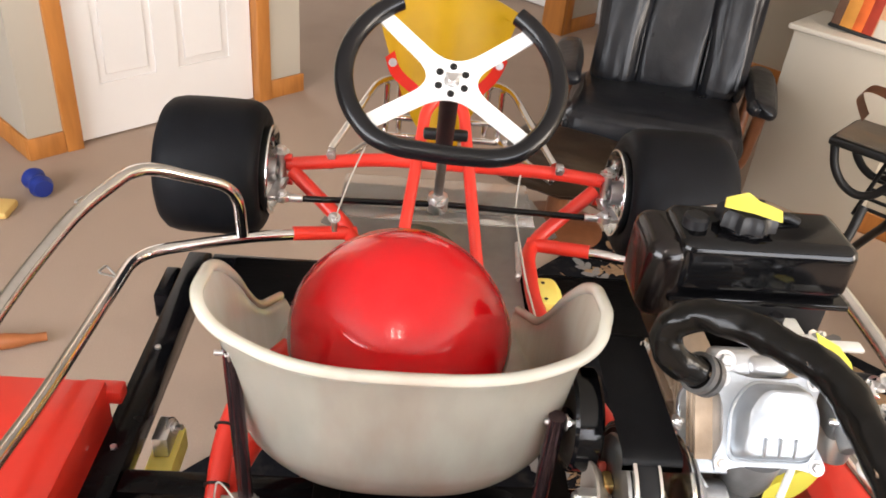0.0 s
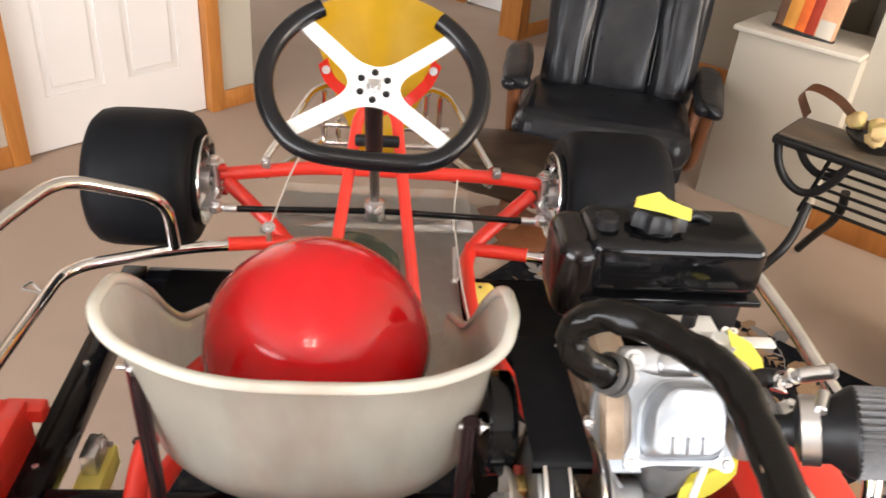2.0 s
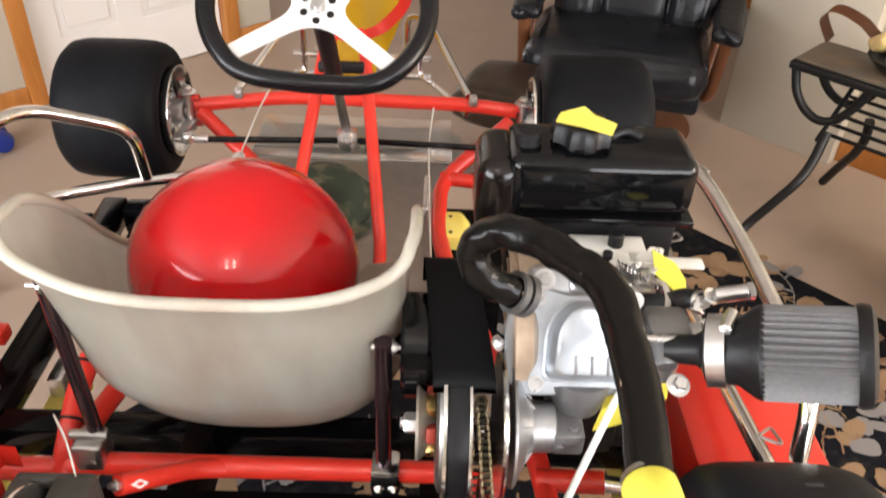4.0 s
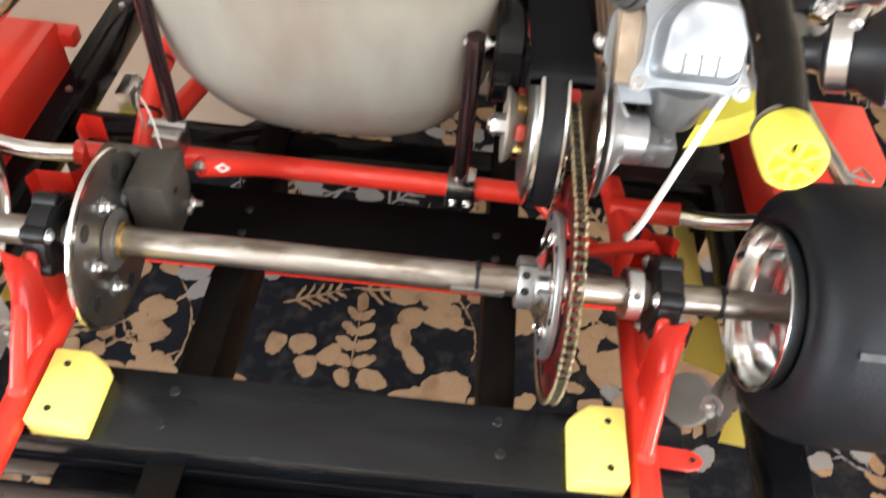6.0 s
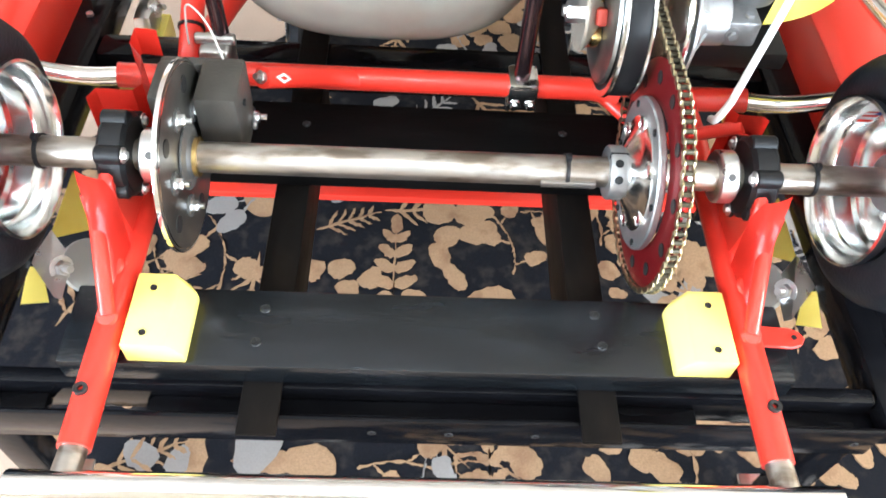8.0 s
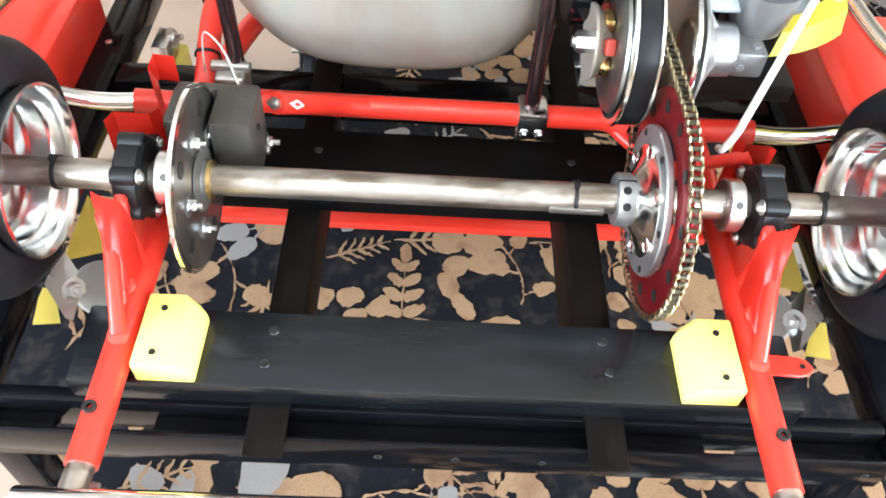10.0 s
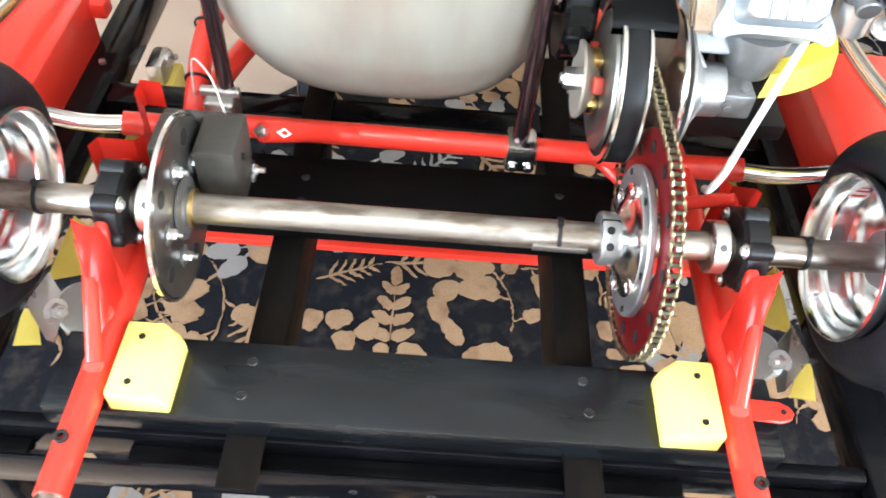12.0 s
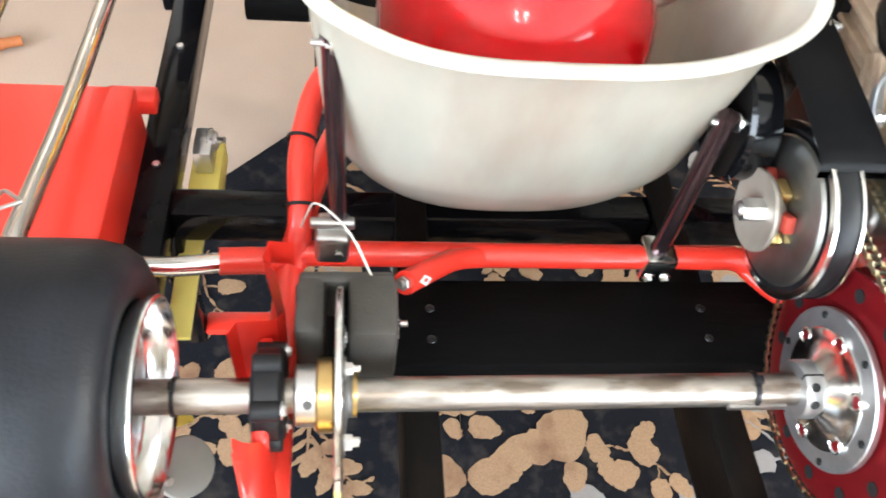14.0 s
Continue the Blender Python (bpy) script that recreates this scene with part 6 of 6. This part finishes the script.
part("yellow_flag", plate_bm([(0, 0.004), (0.03, 0.0), (0.046, -0.016), (0.052, -0.036), (0.04, -0.04), (0.012, -0.028)], 0.002, pose(0.408, 0.276, 0.884, 12, 14, -22), 0.0005), CAPYEL, eng, "small yellow plastic tab")
for p, q, r in (((0.386, 0.262, 0.872), (0.394, 0.248, 0.892), 0.0045), ((0.402, 0.252, 0.868), (0.41, 0.246, 0.888), 0.005), ((0.416, 0.288, 0.872), (0.421, 0.28, 0.884), 0.006)):
    part("linkage_screw", bolt_bm(p, Vector(q) - Vector(p), r, 0.012, 0.004), ZINC, eng)
part("governor_spring", tube_bm([Vector((0.37 + 0.0006 * i, 0.268 - 0.0006 * i, 0.872)) + Vector((0, 0.0045 * math.cos(i * 1.05), 0.0045 * math.sin(i * 1.05))) for i in range(72)], 0.0011, 0, 6), CHROME, eng, "small bright coil spring")
part("governor_arm", strap_bm([(0.35, 0.262, 0.868), (0.392, 0.255, 0.872), (0.432, 0.262, 0.87)], 0.011, (0.1, 1, 0.1)), ZINC, eng, "zinc governor arm")
part("breather_elbow", tube_bm([(0.42, 0.21, 0.865), (0.435, 0.215, 0.868), (0.452, 0.205, 0.872)], 0.012, 0.01), BLACKPLASTIC, eng)
part("spring_post", join(cyl_bm((0.455, 0.19, 0.893), (0.488, 0.187, 0.902), 0.0085), bolt_bm((0.488, 0.187, 0.902), (1, 0, 0.27), 0.0095, 0.006, 0, False)), ZINC, eng, "zinc spring post")
for p, q, r in (((0.447, 0.203, 0.875), (0.452, 0.18, 0.888), 0.007), ((0.44, 0.19, 0.87), (0.447, 0.205, 0.885), 0.006), ((0.448, 0.175, 0.86), (0.444, 0.165, 0.885), 0.0055), ((0.456, 0.198, 0.885), (0.462, 0.19, 0.9), 0.006)):
    part("clamp_bolt", bolt_bm(p, Vector(q) - Vector(p), r, 0.014), ZINC, eng)
part("intake_hose", tube_bm([(0.405, 0.258, 0.86), (0.417, 0.234, 0.872), (0.419, 0.215, 0.866), (0.41, 0.188, 0.842)], 0.0035, 0.02), CABLE, eng, "thin clear hose")
# air filter
F0, F1 = Vector((0.428, 0.135, 0.866)), Vector((0.568, 0.083, 0.912))
FA = (F1 - F0).normalized()
part("hose_clamp", lathe_bm([(0.033, -0.009), (0.037, -0.009), (0.037, 0.009), (0.033, 0.009)], 36, Matrix.Translation(F0 + FA * 0.021) @ frame_to(FA), True), ZINC, eng, "shiny hose clamp")
part("clamp_screw", cyl_bm(F0 + FA * 0.021 + Vector((-0.006, -0.012, 0.037)), F0 + FA * 0.021 + Vector((0.008, 0.012, 0.041)), 0.0065), ZINC, eng)
part("filter_neck", lathe_bm([(0.014, -0.03), (0.016, 0.0), (0.02, 0.006), (0.0325, 0.01), (0.0335, 0.014), (0.0335, 0.04), (0.045, 0.056), (0.0475, 0.062), (0.046, 0.066), (0, 0.066)], 36, Matrix.Translation(F0) @ frame_to(FA)), BLACKPLASTIC, eng, "black rubber filter neck")
bm = bmesh.new()
rings = []
for h, k in ((0.064, 1.0), (0.147, 0.97)):
    rings.append([bm.verts.new((Matrix.Translation(F0) @ frame_to(FA)) @ Vector(((0.0445 + 0.003 * math.cos(math.pi * i / 2)) * k * math.cos(2 * math.pi * i / 152), (0.0445 + 0.003 * math.cos(math.pi * i / 2)) * k * math.sin(2 * math.pi * i / 152), h))) for i in range(152)])
for i in range(152):
    bm.faces.new((rings[0][i], rings[0][(i + 1) % 152], rings[1][(i + 1) % 152], rings[1][i]))
part("filter_element", bm, FILTER, eng, "grey pleated air filter element")
part("filter_end", lathe_bm([(0, 0.145), (0.0485, 0.145), (0.05, 0.149), (0.0485, 0.157), (0.04, 0.161), (0, 0.161)], 40, Matrix.Translation(F0) @ frame_to(FA)), BLACKPLASTIC, eng, "black rubber filter end cap")
# exhaust
bm = tube_bm(even_path([(0.264, 0.208, 0.868), (0.238, 0.2, 0.884), (0.206, 0.199, 0.902), (0.196, 0.206, 0.938), (0.222, 0.2, 0.962), (0.262, 0.165, 0.976), (0.314, 0.078, 0.986), (0.322, -0.03, 0.963), (0.3152, -0.105, 0.95)], 0.03, 0.005), 0.0174, 0, 24)
for v in bm.verts:
    crumple = 1.0 if v.co.y > 0.02 else 0.3
    v.co += crumple * (0.0026 * noise.noise_vector(v.co * 55) + 0.001 * noise.noise_vector(v.co * 130))
part("exhaust_pipe", bm, WRAP, eng, "black coated exhaust pipe with crumpled, chipped coating")
for k in (0.0, 0.012):
    part("exhaust_clamp", lathe_bm([(0.019, -0.004), (0.0235, -0.004), (0.0235, 0.004), (0.019, 0.004)], 30, Matrix.Translation(Vector((0.258, 0.206, 0.872)) + Vector((-0.017, -0.005, 0.011)) * (k / 0.02)) @ frame_to((-0.8, -0.25, 0.5)), True), IRON, eng)
CM = Matrix.Translation((0.3152, -0.1, 0.9495)) @ frame_to((-0.01, -1, 0.13))
part("exhaust_cap", lathe_bm([(0.019, -0.002), (0.0205, 0.0), (0.0212, 0.02), (0.0212, 0.034), (0.0195, 0.037), (0.017, 0.037), (0.016, 0.03), (0, 0.03)], 32, CM), CAPYEL, eng, "bright yellow plastic exhaust cap with ribbed end")
for k in range(6):
    part("cap_rib", box_bm((0.004, -0.0016, 0.028), (0.0172, 0.0016, 0.0365), 0.0006, CM @ Matrix.Rotation(radians(60 * k + 30), 4, "Z")), CAPYEL, eng)
part("cap_hole", lathe_bm([(0, 0.0312), (0.0036, 0.0312), (0.0036, 0.029), (0, 0.029)], 18, CM @ Matrix.Translation((0.0, 0.0085, 0)) @ Matrix.Rotation(0, 4, "Z")), BLACKIRON, eng)
part("pipe_end_ring", lathe_bm([(0.0187, -0.004), (0.0198, -0.004), (0.0198, 0.0), (0.0187, 0.0)], 40, CM @ Matrix.Translation((0, 0, -0.003)), True), STEEL, eng, "rusty steel pipe end ring")
part("throttle_rod", tube_bm([(0.395, 0.2, 0.80), (0.30, 0.06, 0.685), (0.288, 0.052, 0.668), (0.292, 0.07, 0.655)], 0.0042, 0.012), WHITEPLASTIC, eng, "white coated linkage rod")
# clutch on the drive shaft
clutch = part("clutch", lathe_bm([(0, 0.004), (0.018, 0.004), (0.036, -0.003), (0.0415, -0.004), (0.042, -0.001), (0.039, 0.003), (0.012, 0.026), (0, 0.026)], 48, along_x(0.1495, *CK)), COVER, kart, "round dry clutch with grey dished cover and gold shoes")
part("clutch_nut", bolt_bm((0.1555, *CK), (-1, 0, 0), 0.0125, 0.024, 0.004), ZINC, clutch)
part("clutch_plate", lathe_bm([(0.0, 0.0), (0.066, 0.0), (0.074, 0.003), (0.076, 0.0065), (0.0, 0.0085)], 64, along_x(0.168, *CK)), DISC, clutch, "dark steel clutch plate")
part("clutch_rim", lathe_bm([(0.082, 0.0), (0.089, 0.0), (0.0895, 0.002), (0.0895, 0.004), (0.082, 0.005)], 64, along_x(0.1745, *CK), True), POLISHED, clutch)
part("clutch_drum", lathe_bm([(0.0, 0.0), (0.086, 0.0), (0.087, 0.002), (0.087, 0.02), (0.086, 0.022), (0.0, 0.022)], 64, along_x(0.1795, *CK)), BLACKSHEET, clutch, "black clutch drum")
part("clutch_rim", lathe_bm([(0.0, 0.0), (0.088, 0.0), (0.0885, 0.002), (0.0885, 0.003), (0.0, 0.004)], 64, along_x(0.202, *CK)), POLISHED, clutch)
for k in range(3):
    a = radians(120 * k + 60)
    part("clutch_shoe", box_bm((0.018, -0.012, -0.004), (0.036, 0.012, 0.008), 0.004, along_x(0.16, *CK) @ Matrix.Rotation(a, 4, "Z")), BRASS, clutch, "gold clutch shoe")
    part("clutch_spring", box_bm((0.016, -0.008, -0.003), (0.042, 0.01, 0.008), 0.003, along_x(0.16, *CK) @ Matrix.Rotation(a + 1.05, 4, "Z")), CLUTCHRED, clutch)
part("drive_sprocket", lathe_bm([(0.0, 0.0), (0.026, 0.0), (0.028, 0.002), (0.026, 0.006), (0.0, 0.006)], 24, along_x(CX - 0.003, *CK)), STEEL, clutch)
part("drive_flange", lathe_bm([(0.0, 0.0), (0.083, 0.0), (0.085, 0.002), (0.083, 0.005), (0.0, 0.006)], 48, along_x(0.238, *CK)), POLISHED, clutch)
part("upper_pulley", lathe_bm([(0, 0), (0.012, -0.008), (0.014, 0.0), (0.06, 0), (0.064, 0.004), (0.064, 0.03), (0.06, 0.034), (0, 0.034)], 40, along_x(0.126, 0.25, 0.755)), BLACKGLOSS, kart, "black drive pulley")
# chain guard: a bent black sheet
bm = bmesh.new()
prof = [(0.318, 0.80), (0.314, 0.838), (0.3, 0.851), (0.2, 0.829), (0.145, 0.8155), (0.135, 0.809), (0.132, 0.797)]
rows = []
path = [(p.y, p.z) for p in fillet([(0, y, z) for y, z in prof], 0.012)]
for y, z in path:
    x0, x1 = 0.164 - 0.08 * (y - 0.12), 0.231 - 0.11 * (y - 0.12)
    rows.append([bm.verts.new((x0 + (x1 - x0) * k / 3, y, z)) for k in range(4)])
for a, b in zip(rows, rows[1:]):
    for i in range(3):
        bm.faces.new((a[i], a[i + 1], b[i + 1], b[i]))
bmesh.ops.solidify(bm, geom=list(bm.faces), thickness=0.003)
guard = part("chain_guard", bm, BLACKSHEET, kart, "matt black bent sheet chain guard")
for p in ((0.214, 0.287, 0.842), (0.232, 0.186, 0.82)):
    part("bolt", bolt_bm(p, (0.6, -0.4, 0.7), 0.0055, 0.006, 0.003), ZINC, guard)

# ---- camouflage cap on the floor pan ----
capt = thing("camouflage_cap", "dark green camouflage cap lying on the kart floor", "cap", (-0.055, 0.86, 0.537))
bm = lathe_bm([(0.098, 0.0), (0.1, 0.012), (0.094, 0.04), (0.07, 0.066), (0.03, 0.08), (0, 0.082)], 32, Matrix.Translation((-0.055, 0.87, 0.537)))
for v in bm.verts:
    v.co += 0.006 * noise.noise_vector(v.co * 18)
part("crown", bm, CAMO, capt)
part("brim", plate_bm([(0.095 * math.cos(radians(a)), 0.06 * math.sin(radians(a))) for a in range(-180, 1, 15)], 0.003, pose(-0.05, 0.80, 0.541, 6, 0, 10), 0.001), CAMO, capt)
part("button", lathe_bm([(0, 0.004), (0.006, 0.003), (0.008, 0)], 12, Matrix.Translation((-0.055, 0.87, 0.619))), CAMO, capt)


# ---- armchair ----
def cushion_bm(lo, hi, bevel, m, puff=0.0, cuts=4):
    bm = box_bm(lo, hi, bevel, None, 4)
    bmesh.ops.subdivide_edges(bm, edges=list(bm.edges), cuts=cuts, use_grid_fill=True)
    c = Vector([(a + b) / 2 for a, b in zip(lo, hi)])
    for v in bm.verts:
        d = v.co - c
        n = noise.noise_vector(v.co * 7)
        v.co += 0.006 * n
        f = [1 - min(1, abs(d[i]) / (abs(hi[i] - lo[i]) / 2)) ** 2 for i in range(3)]
        crease = max(0.0, 1 - 5 * abs(noise.noise(Vector((v.co.x * 9, v.co.y * 9, v.co.z * 16)))))
        v.co += d.normalized() * (puff * max(f) - 0.013 * crease)
    bmesh.ops.transform(bm, matrix=m, verts=bm.verts)
    return bm


CM = pose(0.85, 2.37, 0, 0, 0, -15)
chair = thing("armchair", "black leather swivel recliner armchair with padded arms", "armchair", (0.85, 2.37, 0))
part("seat_cushion", cushion_bm((-0.31, -0.34, 0.25), (0.29, 0.14, 0.41), 0.07, CM, 0.018), LEATHER, chair, "wide black leather seat cushion")
BM2 = CM @ pose(0.02, 0.05, 0.38, -19, 0, 0)
for x0, x1, y in ((-0.28, -0.115, -0.035), (-0.125, 0.125, 0.0), (0.115, 0.28, -0.035)):
    part("back_cushion", cushion_bm((x0, y - 0.05, 0.0), (x1, 0.14, 0.74), 0.05, BM2, 0.02), LEATHER, chair, "creased black leather back cushion")
part("back_panel", cushion_bm((-0.112, -0.064, 0.02), (0.112, -0.0, 0.62), 0.03, BM2, 0.014), LEATHER, chair, "wrinkled stitched leather panel")
for x in (-0.118, 0.118):
    part("seam", tube_bm([BM2 @ Vector((x, -0.062, 0.05)), BM2 @ Vector((x, -0.066, 0.3)), BM2 @ Vector((x * 0.95, -0.064, 0.6))], 0.004, 0.1), LEATHER, chair, "stitched leather seam")
part("head_cushion", cushion_bm((-0.24, -0.08, 0.64), (0.24, 0.14, 0.86), 0.06, BM2, 0.014), LEATHER, chair)
for s in (-1, 1):
    AM = CM @ pose(s * 0.35, -0.03, 0.465, 0, s * 10, s * -4)
    part("arm_pad", cushion_bm((-0.05, -0.2, -0.028), (0.05, 0.23, 0.028), 0.026, AM, 0.01), LEATHER, chair, "slim padded leather arm")
    part("arm_frame", join(tube_bm([CM @ Vector((s * 0.345, -0.18, 0.44)), CM @ Vector((s * 0.335, -0.13, 0.2)), CM @ Vector((s * 0.3, 0.0, 0.17))], 0.022, 0.1), tube_bm([CM @ Vector((s * 0.345, 0.15, 0.44)), CM @ Vector((s * 0.335, 0.1, 0.2)), CM @ Vector((s * 0.3, 0.0, 0.17))], 0.022, 0.1)), WOODDARK, chair, "dark reddish wooden arm frame")
part("seat_frame", box_bm((-0.3, -0.25, 0.18), (0.3, 0.2, 0.26), 0.02, CM), LEATHER, chair)
part("pedestal", lathe_bm([(0, 0.0), (0.3, 0.0), (0.31, 0.015), (0.28, 0.035), (0.06, 0.05), (0.045, 0.18), (0, 0.18)], 40, CM), WOODDARK, chair, "round dark wood swivel base")
ott = thing("footstool", "dark brown leather footstool in front of the armchair", "footstool", (0.46, 1.98, 0))
part("cushion", cushion_bm((-0.2, -0.16, 0.2), (0.2, 0.16, 0.33), 0.05, pose(0.46, 1.98, 0, 0, 0, -22), 0.012), BROWNLEATHER, ott)
part("base", lathe_bm([(0, 0), (0.17, 0.0), (0.175, 0.012), (0.15, 0.03), (0.04, 0.04), (0.035, 0.2), (0, 0.2)], 32, Matrix.Translation((0.46, 1.98, 0))), WOODDARK, ott)

# ---- end table ----
TC, TV = R45 @ Vector((2.19, -0.05, 0)), -0.05
tab = thing("end_table", "low end table with slate tile top and curved black iron legs", "table", tuple(TC))
part("table_frame", room_box(2.078, 2.305, TV - 0.44, TV + 0.44, 0.503, 0.528, 0.006), BLACKIRON, tab, "black iron rim")
for j in range(2):
    part("slate_tile", room_box(2.09, 2.293, TV - 0.428 + j * 0.429, TV - 0.003 + j * 0.43, 0.5285, 0.538, 0.003), SLATE, tab, "mottled slate tile")
hanger = [(0.425, 0.51), (0.404, 0.436), (0.366, 0.392), (0.32, 0.371), (0.274, 0.384), (0.227, 0.448), (0.207, 0.51)]
front_leg = [(2.1, 0.28, 0.348), (2.06, 0.277, 0.263), (2.0, 0.281, 0.217), (1.95, 0.368, 0.045), (1.915, 0.376, 0.016)]
back_leg = [(2.28, 0.224, 0.349), (2.29, 0.218, 0.286), (2.33, 0.242, 0.207), (2.39, 0.285, 0.126), (2.44, 0.335, 0.016)]
for s in (1, -1):
    for u, foot in ((2.1, front_leg), (2.28, back_leg)):
        part("leg_scroll", tube_bm([R45 @ Vector((u, TV + s * v, z)) for v, z in hanger], 0.013, 0.05), BLACKIRON, tab, "curved black iron bracket")
        part("leg", tube_bm([R45 @ Vector((w, TV + s * v, z)) for w, v, z in foot], 0.0145, 0.06), BLACKIRON, tab, "curved splayed black iron leg")
for k in range(6):
    u, z = 2.125 + k * 0.029, 0.325 + k * 0.021
    part("rack_slat", room_box(u, u + 0.012, TV - 0.3, TV + 0.3, z, z + 0.009, 0.002), BLACKIRON, tab)
for v in (-0.305, 0.3):
    part("rack_rail", tube_bm([R45 @ Vector((2.1, TV + v, 0.312)), R45 @ Vector((2.28, TV + v, 0.443))], 0.007, 0), BLACKIRON, tab)
BC = R45 @ Vector((2.195, 0.125, 0.539))
dish = thing("fruit_bowl", "dark bowl with cream and yellow dried flowers on the table", "bowl", tuple(BC))
part("bowl", lathe_bm([(0, 0), (0.04, 0), (0.066, 0.014), (0.094, 0.04), (0.098, 0.045), (0.09, 0.045), (0.06, 0.021), (0, 0.009)], 36, Matrix.Translation(BC)), BLACKIRON, dish)
curl = [(0.354, 0.558), (0.378, 0.589), (0.397, 0.62), (0.375, 0.651), (0.331, 0.65), (0.273, 0.632), (0.228, 0.601), (0.178, 0.581)]
part("curved_strip", strap_bm([R45 @ Vector((2.25, v, z)) for v, z in curl], 0.055, R45 @ Vector((1, 0, 0.2)), 0.006), WOODDARK, dish, "curled brown leather strip")
FLOWER = mat("dried_flower", (0.62, 0.45, 0.2), 0.7, 0, 0.3, 30, 0.3, 80, second=(0.6, 0.6, 0.15), sec_scale=12, sec_amount=0.9)
rf = random.Random(3)
for k in range(12):
    bm = bmesh.new()
    bmesh.ops.create_icosphere(bm, subdivisions=2, radius=rf.uniform(0.018, 0.03), matrix=Matrix.Translation(BC + Vector((rf.uniform(-0.07, 0.08), rf.uniform(-0.08, 0.08), rf.uniform(0.05, 0.09)))))
    for v in bm.verts:
        v.co += 0.008 * noise.noise_vector(v.co * 40)
    part("dried_flower", bm, FLOWER, dish)

# ---- picture standing on the ledge ----
pic = thing("canvas_picture", "canvas picture with brown, orange, red and cream bands on the ledge", "picture", tuple(R45 @ Vector((2.67, 0.571, 0.687))))
PM = R45 @ pose(2.667, 0.571, 0.687, 0, 4, -90)
bands = ((0.107, 0.075, (0.1, 0.05, 0.03)), (0.075, 0.03, (0.55, 0.24, 0.04)), (0.03, -0.005, (0.62, 0.12, 0.02)), (-0.005, -0.04, (0.34, 0.035, 0.015)), (-0.04, -0.107, (0.68, 0.36, 0.2)))
for k, (a, b, c) in enumerate(bands):
    paint = mat("canvas_paint", c, 0.55, 0, 0.35, 16, 0.2, 120, second=tuple(min(1, v * 1.7) for v in c), sec_scale=9, sec_amount=0.6)
    part("painted_band", box_bm((-a, -0.012, 0.0125), (-b, 0.012, 0.45), 0.0008, PM), paint, pic)
part("cream_patch", box_bm((0.045, -0.0135, 0.0135), (0.1, -0.0125, 0.075), 0.0004, PM), CAPPAINT, pic, "cream painted square")
part("bottom_frame", box_bm((-0.112, -0.016, 0.0), (0.112, 0.014, 0.012), 0.002, PM), BLACKIRON, pic, "black bottom edge")

# ---- toys on the carpet ----
toy = thing("blue_toy", "dark blue rubber dumbbell chew toy on the carpet", "toy", (-1.34, 2.0, 0))
part("body", lathe_bm([(0, 0), (0.03, 0.004), (0.04, 0.025), (0.034, 0.048), (0.026, 0.06), (0.034, 0.072), (0.04, 0.095), (0.03, 0.118), (0, 0.122)], 28, pose(-1.375, 2.04, 0.04, 90, 0, 42)), BLUETOY, toy)
toy2 = thing("brown_chew", "brown curved rawhide chew on the carpet", "toy", (-1.06, 1.2, 0))
part("body", tube_bm([(-1.24, 1.16, 0.02), (-1.15, 1.17, 0.022), (-1.06, 1.19, 0.022), (-1.0, 1.215, 0.02)], 0.02, 0.05, 14, True, lambda t: 0.012 + 0.01 * math.sin(math.pi * min(1, t * 1.05 + 0.02))), BROWNTOY, toy2)
toy3 = thing("yellow_toy", "pale yellow plastic toy on the carpet", "toy", (-1.4, 1.85, 0))
part("body", box_bm((-1.5, 1.80, 0.0), (-1.36, 1.90, 0.03), 0.012), mat("pale_yellow_plastic", (0.75, 0.5, 0.16), 0.5), toy3)
stool = thing("black_ottoman", "rounded black leather ottoman at the rug edge", "ottoman", (1.68, 1.1, 0))
part("cushion", cushion_bm((-0.22, -0.2, 0.06), (0.22, 0.2, 0.3), 0.08, pose(1.7, 1.08, 0, 0, 0, 45), 0.012), LEATHER, stool)
for sx in (-1, 1):
    for sy in (-1, 1):
        p = pose(1.7, 1.08, 0, 0, 0, 45) @ Vector((sx * 0.16, sy * 0.14, 0))
        part("foot", cyl_bm(p, p + Vector((0, 0, 0.07)), 0.02, 0.024), WOODDARK, stool)
